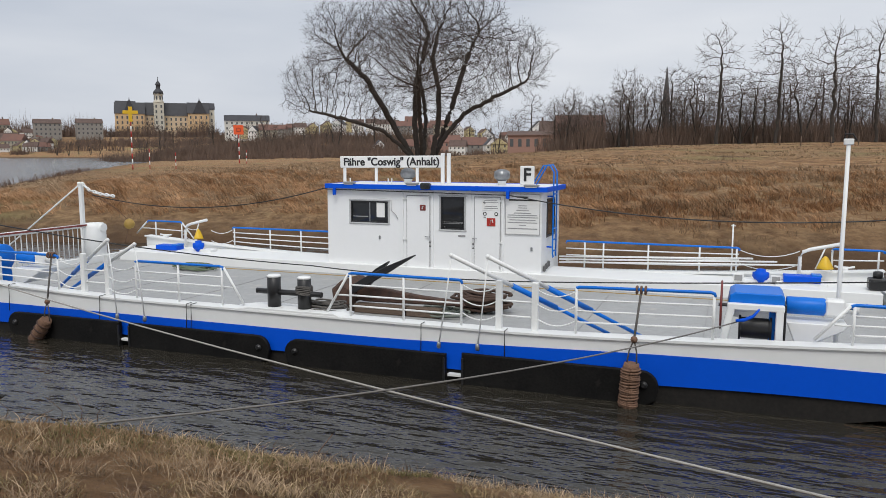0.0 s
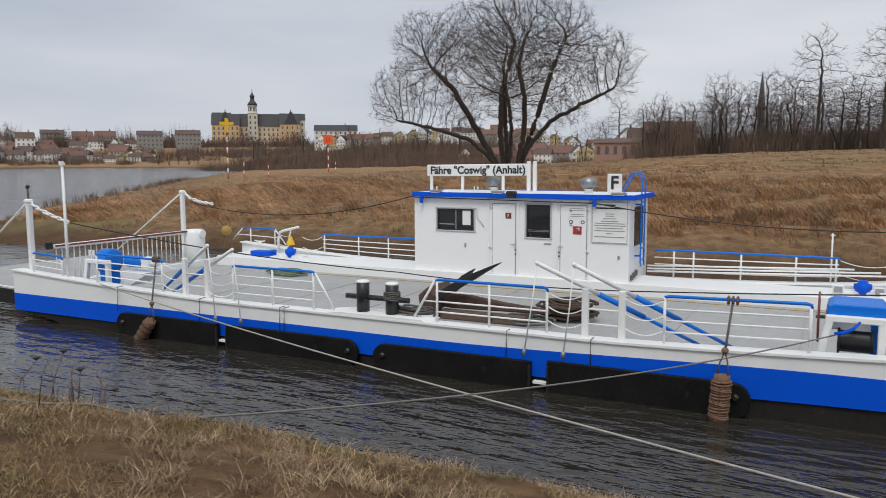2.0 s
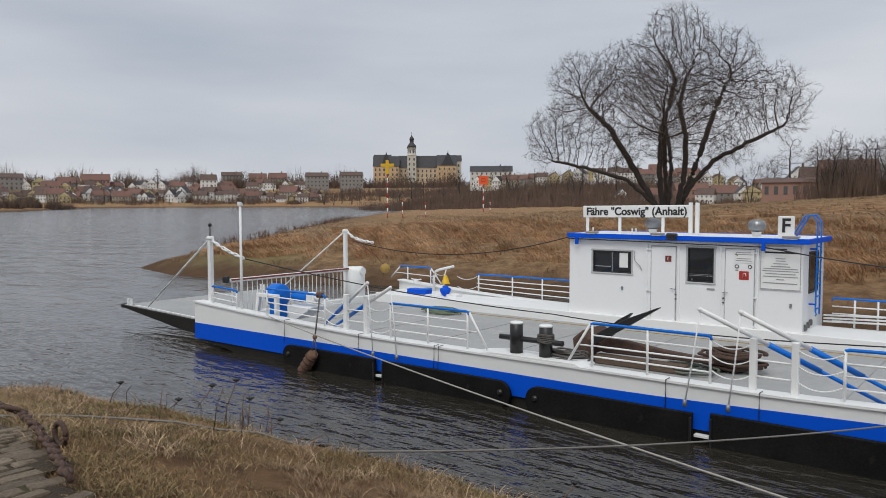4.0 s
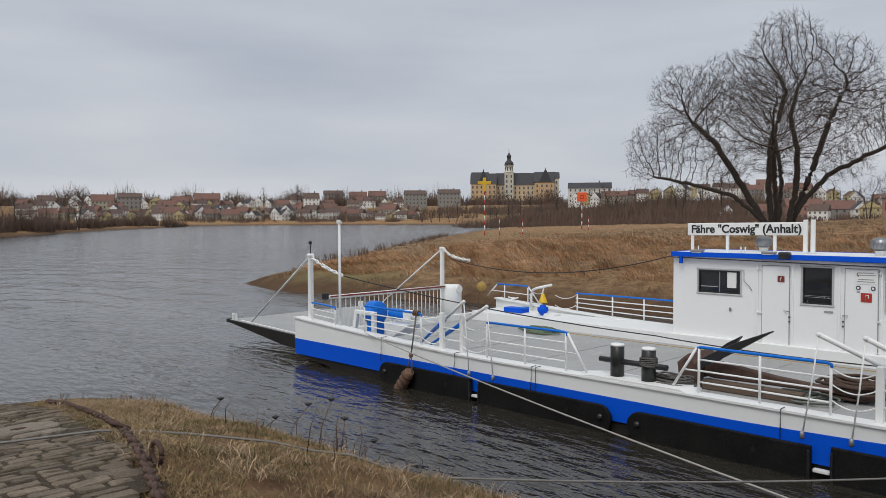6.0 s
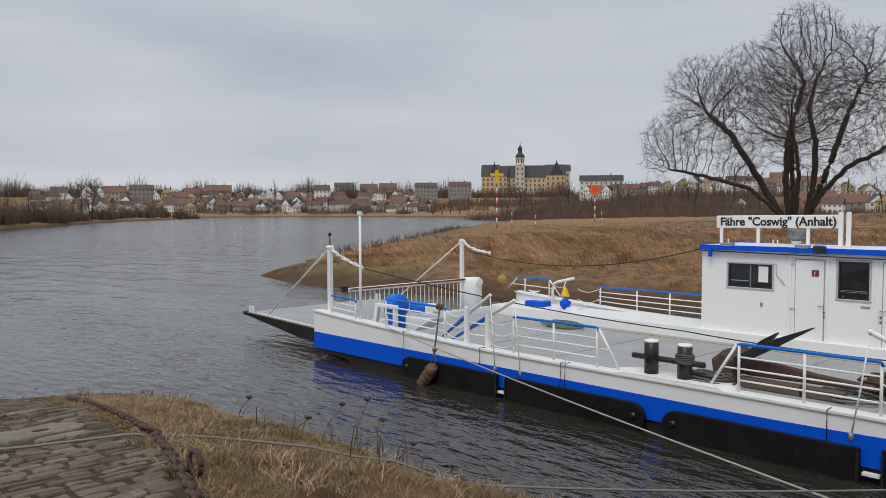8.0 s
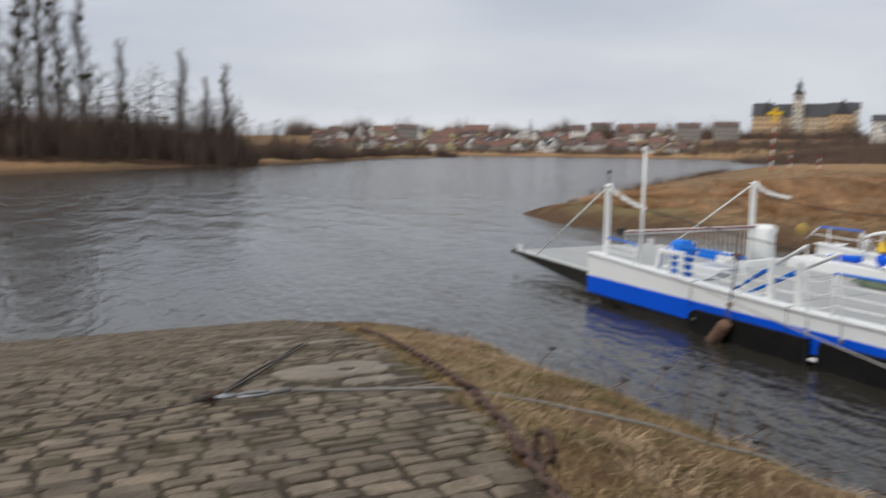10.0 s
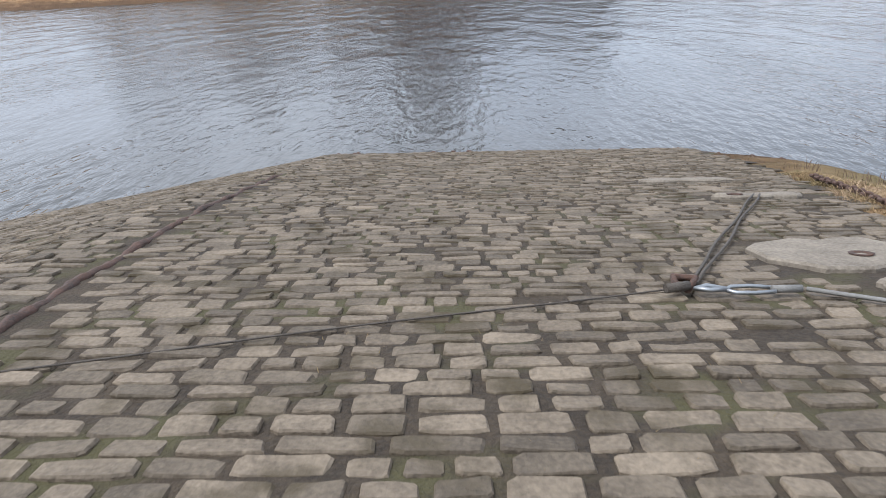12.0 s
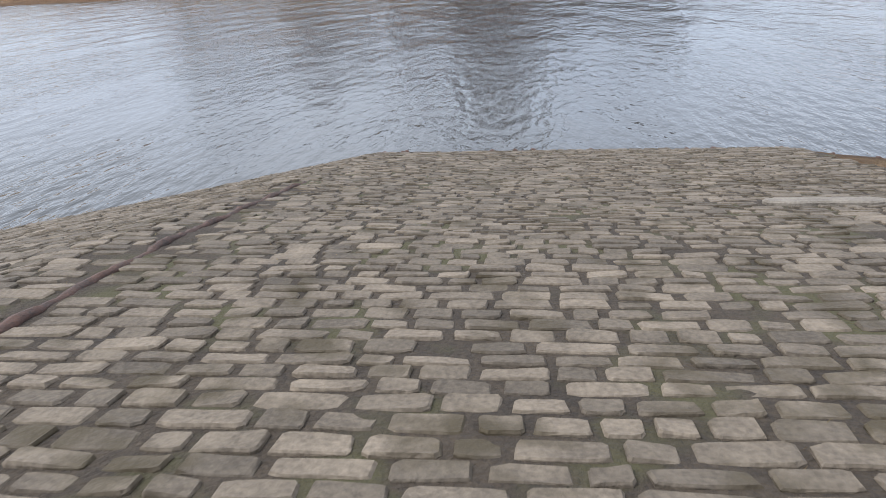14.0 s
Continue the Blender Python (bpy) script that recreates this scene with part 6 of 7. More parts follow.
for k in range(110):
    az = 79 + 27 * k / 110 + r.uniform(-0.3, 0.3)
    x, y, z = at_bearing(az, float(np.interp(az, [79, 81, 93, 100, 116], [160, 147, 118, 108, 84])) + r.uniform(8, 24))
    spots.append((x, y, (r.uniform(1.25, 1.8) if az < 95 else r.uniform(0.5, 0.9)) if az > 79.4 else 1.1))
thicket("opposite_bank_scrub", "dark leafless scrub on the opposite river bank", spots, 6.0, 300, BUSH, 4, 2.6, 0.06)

spots = []
for k in range(150):
    az = 79 + 40 * k / 150 + r.uniform(-0.2, 0.2)
    x, y, z = at_bearing(az, float(np.interp(az, [79, 81, 93, 100, 116], [160, 147, 118, 108, 84])) + r.uniform(2, 9))
    spots.append((x, y, r.uniform(0.6, 1.3)))
thicket("opposite_bank_reed", "brown reeds and weeds along the opposite bank", spots, 0.9, 130, WEED, 6, 2.2, 0.03)

# ---- the town across the river ----
# red and brown tiles kept muted, standing in for the haze of distance
ROOF_RED = mat("red_roof_tiles", (0.21, 0.105, 0.080), 0.9, vary=0.8, scale=0.3, second=(0.13, 0.085, 0.072))
ROOF_BROWN = mat("brown_roof_tiles", (0.14, 0.095, 0.08), 0.9, vary=0.7, scale=0.3)
ROOF_SLATE = mat("dark_slate_roof", (0.055, 0.055, 0.062), 0.7, vary=0.6, scale=0.3)
WIN_DARK = mat("far_window_glass", (0.10, 0.105, 0.11), 0.2, vary=0.4, scale=1)


def house(place, w, d, h, rh, wall, roof, rows, cols, label, gable_front=False, chimney=True):
    """A house with storeys of windows, a pitched roof and a chimney; its front faces -y."""
    t = thing("house", place, label, "house", "houses of the town")
    b = B()
    box(b, (0, 0, h / 2 - 1.5), (w, d, h + 3))
    wl_ = part("wall", b, wall, t)
    b = B()
    if gable_front:
        prism(b, [(-w / 2 - 0.4, h - 0.2), (0, h + rh), (w / 2 + 0.4, h - 0.2)], d + 0.8, "y", -d / 2 - 0.4)
        part("roof", b, roof, t)
        b = B()
        prism(b, [(-w / 2, h), (0, h + rh - 0.5), (w / 2, h)], 0.3, "y", -d / 2 - 0.45)
        part("gable", b, wall, t)
    else:
        prism(b, [(-d / 2 - 0.4, h - 0.2), (0, h + rh), (d / 2 + 0.4, h - 0.2)], w + 0.6, "x", -w / 2 - 0.3)
        part("roof", b, roof, t)
    me = None
    for rr in range(rows):
        for c in range(cols):
            x, z = -w / 2 + w * (c + 0.5) / cols, h * (rr + 0.55) / rows
            if me is None:
                b = B()
                box(b, (0, 0, 0), (min(1.0, 0.42 * w / cols), 0.16, 0.42 * h / rows))
                ob = part("window", b, WIN_DARK, t)
                me = ob.data
            else:
                ob = new("window", me)
                ob.parent = t
            ob.location = (x, -d / 2 - 0.03, z)
    if chimney:
        b = B()
        box(b, (w * 0.22, 0, h + rh * 0.9), (0.8, 0.8, rh * 0.8))
        part("chimney", b, ROOF_BROWN, t)
    return t


WHITE_W, CREAM_W, GREY_W, YEL_W, PINK_W = (wall_mat("white_render", (0.80, 0.79, 0.76)), wall_mat("cream_render", (0.42, 0.38, 0.30)), wall_mat("grey_render", (0.27, 0.255, 0.235)), wall_mat("yellow_render", (0.50, 0.43, 0.24)), wall_mat("pink_brick", (0.33, 0.20, 0.16)))
protos = []
for n, (w, d, h, rh, wm, rf, rows, cols, lab, gf) in enumerate((
        (12, 9, 6, 4.5, WHITE_W, ROOF_BROWN, 2, 4, "white rendered house with a brown tiled roof", False),
        (9, 11, 6.5, 5, WHITE_W, ROOF_SLATE, 2, 3, "white gabled house with a dark roof", True),
        (16, 10, 6.5, 5, CREAM_W, ROOF_RED, 2, 6, "cream rendered house with a red tiled roof", False),
        (18, 10, 9.5, 3.0, GREY_W, ROOF_BROWN, 3, 6, "grey rendered apartment house with a brown roof", False),
        (10, 9, 6, 4, YEL_W, ROOF_BROWN, 2, 3, "pale yellow house with a brown roof", True),
        (14, 9, 5.5, 4.5, GREY_W, ROOF_RED, 2, 4, "grey house with a red tiled roof", False),
        (20, 11, 8, 4.5, PINK_W, ROOF_RED, 2, 7, "reddish brick house with a red roof", False))):
    az = 72.5 - 1.7 * n
    x, y, z = at_bearing(az, 650)
    p = house((x, y, z, 0, 0, az), w, d, h, rh, wm, rf, rows, cols, lab, gf)
    protos.append(p)
r = random.Random(21)
for k in range(104):
    az = 74 - 27 * k / 104 + r.uniform(-0.25, 0.25)
    for ring_d in ((560 + r.uniform(-6, 16),) if k % 2 else (560 + r.uniform(-6, 30), 630 + r.uniform(0, 60))):
        x, y, z = at_bearing(az, ring_d)
        if r.random() < 0.85:
            ob = copy_thing(r.choice((protos[0], protos[1], protos[1], protos[0], protos[0], protos[1], protos[4], protos[5], protos[2])), pose(x, y, z + r.uniform(-1.5, 0.8), 0, 0, az + r.uniform(-40, 40)))
            ob.scale = (r.uniform(0.5, 0.85),) * 3
for k in range(26):
    az = 35.5 - 21 * k / 26 + r.uniform(-0.3, 0.3)
    x, y, z = at_bearing(az, r.uniform(430, 520))
    copy_thing(r.choice((protos[0], protos[1], protos[2], protos[4], protos[5])), pose(x, y, z + 5, 0, 0, az + r.uniform(-25, 25))).scale = (0.62, 0.62, 0.62)
for az, d, n in ((10.6, 330, 6), (12.4, 330, 0), (13.6, 345, 1), (47.4, 640, 3), (44.9, 640, 3), (50.2, 720, 2), (51.6, 740, 2), (53.4, 740, 3), (55.0, 640, 0)):
    x, y, z = at_bearing(az, d)
    copy_thing(protos[n], pose(x, y, z + 3, 0, 0, az + 6))
# a low brick works and small houses at the far edge of the meadow
x, y, z = at_bearing(14.0, 205)
works = house((x, y, z, 0, 0, 14.0), 12.5, 8, 4.6, 1.0, PINK_W, ROOF_BROWN, 1, 6, "low red brick works with a row of pale windows", False, False)
for az, d, n, s in ((17.0, 262, 1, 0.5), (18.2, 282, 5, 0.62), (19.4, 278, 0, 0.5), (16.4, 258, 4, 0.55), (23.0, 305, 5, 0.6), (25.2, 310, 1, 0.5), (20.4, 300, 6, 0.6)):
    x, y, z = at_bearing(az, d)
    ob = copy_thing(protos[n], pose(x, y, z + 0.3, 0, 0, az + 14 * math.sin(9 * az)))
    ob.scale = (s, s, s)
for k in range(70):
    az = 74 - 27 * k / 70 + r.uniform(-0.3, 0.3)
    put_tree(r.randrange(4), az, r.uniform(548, 640), r.uniform(0.45, 0.8), r.uniform(0, 360))
# long white villa with a hipped slate roof
az = 34.6
x, y, z = at_bearing(az, 560)
villa = house((x, y, z + 3, 0, 0, az), 30, 12, 11, 4, wall_mat("white_villa_render", (0.60, 0.59, 0.55)), ROOF_SLATE, 3, 9, "long white villa with a dark slate roof", False)
villa["group"] = "town houses"

# ---- the palace ----
PAL_AZ = 40.15
px, py, _ = at_bearing(PAL_AZ, 733)
PAL_Z = 15.5
palace = thing("palace", (px, py, PAL_Z, 0, 0, PAL_AZ), "ochre baroque palace with slate roofs and a tall tower", "palace")
OCHRE, PALE = wall_mat("ochre_render", (0.64, 0.44, 0.25)), wall_mat("pale_ochre_render", (0.62, 0.49, 0.34))
STONE_W = wall_mat("pale_tower_render", (0.60, 0.56, 0.47))


def block(x0, x1, y0, y1, h, material, rows, cols, roof_h=0.0, name="wing", low=-8):
    b = B()
    box(b, ((x0 + x1) / 2, (y0 + y1) / 2, (h + low) / 2), (x1 - x0, y1 - y0, h - low))
    w = part(name, b, material, palace)
    if roof_h:
        b = B()
        prism(b, [(y0 - 0.6, h), ((y0 + y1) / 2, h + roof_h), (y1 + 0.6, h)], x1 - x0 + 1, "x", x0 - 0.5)
        part("roof", b, ROOF_SLATE, palace, "dark slate roof")
    me = None
    for i in range(rows):
        for c in range(cols):
            if me is None:
                b = B()
                box(b, (0, 0, 0), (1.3, 0.3, 2.5))
                ob = part("window", b, WIN_DARK, palace)
                me = ob.data
            else:
                ob = new("window", me)
                ob.parent = palace
            ob.location = (x0 + (x1 - x0) * (c + 0.5) / cols, y0 - 0.06, 2.0 + (h - 3.0) * (i + 0.5) / rows)
    return w


block(-40, -16, -3, 10, 21, OCHRE, 4, 6, 10)
block(-16, 20, 3, 14, 20, PALE, 4, 9, 11.5)
block(20, 38, -3, 12, 22, OCHRE, 4, 4, 10)
block(-40, -24, 12, 22, 25, STONE_W, 3, 4, 8)
block(38, 43, 2, 14, 26, STONE_W, 4, 1, 6)
block(-10, 12, -6, 3, 6, PALE, 1, 7)
for x0, x1, h in ((-33, -23, 21), (24, 36, 22)):
    b = B()
    prism(b, [(x0, h), ((x0 + x1) / 2 - 1.0, h + 11), ((x0 + x1) / 2 + 1.0, h + 11), (x1, h)], 6, "y", -3.6)
    part("gable_roof", b, ROOF_SLATE, palace, "dark gabled dormer")
    b = B()
    tube(b, [((x0 + x1) / 2, -1, h + 10.8), ((x0 + x1) / 2, -1, h + 14)], [0.7, 0.1], 6)
    part("finial", b, ROOF_SLATE, palace)
block(-8.2, 0.2, -4, 4, 31, STONE_W, 6, 2, 0, "tower")
b = B()
lathe(b, [(4.6, 31), (4.7, 31.8), (3.9, 32.2), (3.8, 37.5), (4.3, 38.0), (4.4, 38.6)], (-4, 0, 0), 8)
part("octagon", b, STONE_W, palace)
for k in range(8):
    b = B()
    a = math.pi / 8 + math.pi * k / 4
    box(b, (-4 + 3.65 * math.cos(a), 3.65 * math.sin(a), 35), (0.5, 1.2, 3.2), turn=pose(0, 0, 0, 0, 0, math.degrees(a)))
    part("tower_window", b, WIN_DARK, palace)
b = B()
lathe(b, [(4.4, 38.6), (4.0, 40.5), (2.6, 42.2), (1.9, 43.0), (1.8, 45.8), (2.3, 46.2), (2.0, 47.4), (1.0, 49.0), (0.35, 50.0), (0.15, 53.5)], (-4, 0, 0), 12)
part("dome", b, ROOF_SLATE, palace, "dark copper dome with a lantern")

# the pointed church spire behind the wood
sx, sy, sz = at_bearing(4.65, 420)
church = thing("church_spire", (sx, sy, sz, 0, 0, 4.6), "dark slender church spire above the trees", "church")
b = B()
box(b, (0, 0, 11), (3.4, 3.4, 25))
part("tower", b, ROOF_SLATE, church)
b = B()
lathe(b, [(2.4, 23), (1.8, 26), (0.1, 42)], (0, 0, 0), 8)
part("spire", b, ROOF_SLATE, church)


# ---- river signs and meadow poles ----
def banded_pole(t, h, r0, n):
    for k in range(n):
        b = B()
        tube(b, [(0, 0, h * k / n), (0, 0, h * (k + 1) / n)], r0, 8)
        part("band", b, PLATE if k % 2 else RED, t, "white band" if k % 2 else "red band")


x, y, z = at_bearing(42.3, 130)
cross = thing("river_sign", (x, y, z, 0, 0, 42.3), "yellow cross on a red and white banded pole", "river sign")
banded_pole(cross, 7.6, 0.10, 9)
b = B()
box(b, (0, -0.1, 8.55), (0.55, 0.06, 2.3), 0.02)
box(b, (0, -0.1, 8.85), (2.2, 0.055, 0.52), 0.02)
part("cross_panel", b, YELLOW, cross)
x, y, z = at_bearing(35.2, 130)
osign = thing("river_sign", (x, y, z + 0.5, 0, 0, 35.2), "orange square panel on a red and white banded pole", "river sign")
banded_pole(osign, 4.6, 0.09, 7)
b = B()
box(b, (0, -0.1, 5.35), (1.55, 0.06, 1.5), 0.02)
part("panel", b, ORANGE, osign)
b = B()
for c, s in (((0, 0.26), (0.62, 0.07)), ((0, -0.26), (0.62, 0.07)), ((0.28, 0), (0.07, 0.5)), ((-0.28, 0), (0.07, 0.5))):
    box(b, (c[0], -0.14, 5.35 + c[1]), (s[0], 0.03, s[1]))
part("square_mark", b, DARK_RED, osign)
for az, d, h in ((41.2, 125, 3.1), (39.5, 118, 2.4), (34.7, 150, 2.6)):
    x, y, z = at_bearing(az, d)
    pl = thing("survey_pole", (x, y, z), "thin red and white survey pole in the meadow", "pole", "survey poles")
    banded_pole(pl, h, 0.06, 5)
for k in range(16):
    az = 14 - 27 * k / 16 + r.uniform(-0.5, 0.5)
    x, y, z = at_bearing(az, 118 + r.uniform(-4, 4))
    pl = thing("fence_post", (x, y, z), "weathered grey fence post at the meadow's edge", "post", "meadow fence posts")
    b = B()
    tube(b, [(0, 0, -0.2), (0.03, 0, 1.3)], 0.07, 6)
    part("post", b, WOOD, pl)

# ---- the cobbled landing ----
def stone_top(x, y):
    return float(min(ramp_height(x), ramp_height(x) - 0.17 * max(-2.1 - y, 0)))


def stone_mesh(seed):
    """One worn sett, about 0.17 by 0.10 by 0.1 m: an uneven, rounded block."""
    r = random.Random(seed)
    bm = B()
    base = []
    corners = [(-0.5, -0.5), (0.5, -0.5), (0.5, 0.5), (-0.5, 0.5)]
    corners = [(cx * (1 + r.uniform(-0.13, 0.03)), cy * (1 + r.uniform(-0.12, 0.03))) for cx, cy in corners]
    for k, (cx, cy) in enumerate(corners):
        cut_a, cut_b = r.uniform(0.03, 0.22), r.uniform(0.03, 0.20)
        nx, ny = corners[(k + 1) % 4]
        px, py = corners[k - 1]
        base.append((cx + (px - cx) * cut_a, cy + (py - cy) * cut_a))
        base.append((cx + (nx - cx) * cut_b, cy + (ny - cy) * cut_b))
        if k % 2:
            f, out = r.uniform(0.4, 0.6), r.uniform(0.95, 1.07)
            base.append(((cx + (nx - cx) * f) * out, cy + (ny - cy) * f))
    tilt_x, tilt_y = r.uniform(-0.009, 0.009), r.uniform(-0.009, 0.009)
    rings, n = [], len(base)
    for s, z in ((1.0, -0.07), (1.0, -0.007), (0.93, 0.0)):
        rings.append([bm.verts.new((x * s, y * s, z + tilt_x * x + tilt_y * y + (r.uniform(-0.0025, 0.0025) if z > -0.05 else 0))) for x, y in base])
    for a, b in zip(rings, rings[1:]):
        for k in range(n):
            bm.faces.new((a[k], a[(k + 1) % n], b[(k + 1) % n], b[k]))
    bm.faces.new(rings[-1])
    me = bpy.data.meshes.new("stone")
    bm.normal_update()
    bm.to_mesh(me)
    bm.free()
    me.materials.append(STONE)
    return me


def paving_edge(x):
    return float(np.interp(x, [-17, -12, -9, -6, -4, -1], [4.1, 3.6, 3.0, 2.4, 1.9, 1.1]))


def groove_y(x):
    """The line of the iron rail along the landing."""
    return -1.58 + 0.058 * (x + 6.5)


def slope_at(x, y):
    """The turn that lays a stone on the slope."""
    e = 0.1
    dzdx = (stone_top(x + e, y) - stone_top(x - e, y)) / (2 * e)
    dzdy = (stone_top(x, y + e) - stone_top(x, y - e)) / (2 * e)
    nrm = Vector((-dzdx, -dzdy, 1)).normalized()
    return Vector((0, 0, 1)).rotation_difference(nrm).to_matrix().to_4x4()


def bed_mat():
    return mat("mossy_joint_soil", (0.060, 0.043, 0.027), 1.0, vary=1.0, scale=4, second=(0.028, 0.020, 0.013), bump=0.8, bump_scale=60, stain=(0.062, 0.054, 0.022), stain_at=0.52, stain_scale=2.0, stain_soft=0.1)


SLABS = [(-7.0, 2.04, 0.34, 0.34), (-6.42, 2.10, 0.10, 0.20), (-8.95, 2.38, 0.12, 0.34), (-10.3, 2.25, 0.14, 0.42)]
STONES_LAID = []


def build_landing():
    pavement = thing("pavement", (0, 0, 0), "cobbled ferry landing of worn grey-brown stones with mossy joints", "landing", kind="structure")
    xs, ys = np.arange(-17.0, -0.99, 0.2), np.arange(-8.0, 4.21, 0.2)
    gx, gy = np.meshgrid(xs, ys, indexing="ij")
    dn = shore_distance(gx.ravel(), gy.ravel(), NEAR_SHORE).reshape(gx.shape)
    bm = B()
    grid = [[bm.verts.new((x, y, stone_top(x, y) - 0.009 + 0.004 * math.sin(x * 7 + y * 5) * math.cos(y * 9 - x * 3))) if dn[i, j] > 0.02 and y < paving_edge(x) + 0.15 else None for j, y in enumerate(ys)] for i, x in enumerate(xs)]
    for i in range(len(xs) - 1):
        for j in range(len(ys) - 1):
            q = (grid[i][j], grid[i + 1][j], grid[i + 1][j + 1], grid[i][j + 1])
            if all(q):
                bm.faces.new(q).smooth = True
    part("joint_bed", bm, bed_mat(), pavement, "mossy soil between the stones")
    r = random.Random(11)
    kinds = [stone_mesh(100 + k) for k in range(28)]
    loose, x = [], -16.75
    while x < -1.2:
        deep = r.uniform(0.098, 0.128)
        y = -7.4 + r.uniform(0, 0.2)
        bend = 0.010 * math.sin(x * 1.9)
        while y < paving_edge(x) - 0.12 + 0.06 * math.sin(x * 2.2):
            wide = r.choice((r.uniform(0.12, 0.17), r.uniform(0.17, 0.24), r.uniform(0.19, 0.29)))
            cx, cy = x + deep / 2 + bend * math.sin(y * 0.7) + r.uniform(-0.004, 0.004), y + wide / 2
            clear = all(abs(cx - sx) > sw + 0.03 or abs(cy - sy) > sh + 0.05 for sx, sy, sw, sh in SLABS)
            groove = abs(cy - groove_y(cx)) > 0.085 or cx < -12.3
            if clear and groove and r.random() > 0.012:
                loose.append((cx, cy, deep - r.uniform(0.012, 0.022), wide - r.uniform(0.014, 0.032), r.uniform(-2.5, 2.5), r.uniform(-0.004, 0.004), r.randrange(28)))
            y += wide
        x += deep
    d = shore_distance(np.array([s[0] for s in loose]), np.array([s[1] for s in loose]), NEAR_SHORE)
    loose = [s for s, k in zip(loose, d) if k > 0.12]
    near = sorted(range(len(loose)), key=lambda k: math.hypot(loose[k][0] + 6.6, (loose[k][1] - 0.1) * 1.3))[:300]
    near = set(near)
    verts, faces = [], []
    shapes = [([v.co.copy() for v in me.vertices], [tuple(p.vertices) for p in me.polygons]) for me in kinds]
    for k, (cx, cy, sx, sy, turn, lift, kind) in enumerate(loose):
        m = Matrix.Translation((cx, cy, stone_top(cx, cy) + lift)) @ slope_at(cx, cy) @ pose(0, 0, 0, 0, 0, turn) @ Matrix.Diagonal((sx, sy, 1, 1))
        if k in near:
            ob = new("stone", kinds[kind])
            ob.parent = pavement
            ob.matrix_world = m
        else:
            vs, fs = shapes[kind]
            o = len(verts)
            verts += [tuple(m @ v) for v in vs]
            faces += [tuple(o + q for q in f) for f in fs]
    me = bpy.data.meshes.new("stones")
    me.from_pydata(verts, [], faces)
    me.materials.append(STONE)
    rest = tagged(new("stones", me), kind="stuff")
    rest.parent = pavement
    # large flat slabs set into the paving, two of them bored for mooring rings
    for n, (sx, sy, hw, hh) in enumerate(SLABS):
        bm = B()
        rr = random.Random(n)
        pts = []
        for k in range(20):
            a = 2 * math.pi * k / 20
            ca, sa = math.cos(a), math.sin(a)
            f = 1 / max(abs(ca), abs(sa)) if n else 1.0 / max(abs(ca) ** 1.0, abs(sa) * 0.85, 0.75)
            pts.append((hw * ca * f * rr.uniform(0.70, 1.04), hh * sa * f * rr.uniform(0.74, 1.04)))
        prism(bm, pts, 0.10, "z", -0.095, bevel=0.012)
        ob = part("slab", bm, SLAB, pavement, "pale flat stone slab")
        ob.matrix_world = Matrix.Translation((sx, sy, stone_top(sx, sy) + 0.018)) @ slope_at(sx, sy)
    for sx, sy in ((-6.92, 2.10), (-8.92, 2.2)):
        bm = B()
        lathe(bm, [(0.045, -0.01), (0.06, 0.003), (0.035, 0.004), (0.03, -0.004)], sides=12)
        ob = part("mooring_hole", bm, RUST, pavement, "rusty bored hole in the slab")
        ob.matrix_world = Matrix.Translation((sx, sy, stone_top(sx, sy) + 0.026)) @ slope_at(sx, sy)


build_landing()


def link_mesh(length, width, r, sides=7):
    """One oval chain link in the xy plane."""
    bm = B()
    pts = []
    for k in range(14):
        a = 2 * math.pi * k / 14
        pts.append((max(min(math.cos(a) * 1.35, 1), -1) * (length / 2 - r), math.sin(a) * (width / 2 - r), 0))
    rings = []
    n = len(pts)
    for i in range(n):
        p, q = Vector(pts[i - 1]), Vector(pts[(i + 1) % n])
        t = (q - p).normalized()
        u, v = Vector((0, 0, 1)), t.cross(Vector((0, 0, 1)))
        rings.append([bm.verts.new(Vector(pts[i]) + r * (math.cos(2 * math.pi * k / sides) * u + math.sin(2 * math.pi * k / sides) * v)) for k in range(sides)])
    for i in range(n):
        a, b = rings[i], rings[(i + 1) % n]
        for k in range(sides):
            bm.faces.new((a[k], a[(k + 1) % sides], b[(k + 1) % sides], b[k])).smooth = True
    me = bpy.data.meshes.new("link")
    bm.normal_update()
    bm.to_mesh(me)
    bm.free()
    return me


def lay_chain(name, label, pts, length, width, r, material, flat=True, group=""):
    """A chain of separate links along points."""
    chain = thing(name, tuple(pts[0]), label, "chain", group)
    me = link_mesh(length, width, r)
    me.materials.append(material)
    pts = [Vector(p) for p in pts]
    step, run, k = length - 2.2 * r, 0.0, 0
    rr = random.Random(3)
    for a, b in zip(pts, pts[1:]):
        seg = (b - a).length
        while run < seg:
            p = a.lerp(b, run / seg)
            q = (b - a).to_track_quat("X", "Z").to_matrix().to_4x4()
            ob = new("link", me)
            ob.parent = chain
            twist = (0 if k % 2 else 90) + rr.uniform(-25, 25)
            if flat:
                twist = (12 if k % 2 else 62) + rr.uniform(-18, 18)
            ob.matrix_world = Matrix.Translation(p) @ q @ pose(0, 0, 0, twist, 0, rr.uniform(-10, 10))
            run += step
            k += 1
        run -= seg
    return chain


def on_landing(x, y, up=0.0):
    return (x, y, float(land_height(x, y)[0]) + 0.06 * (y < paving_edge(x)) + up)


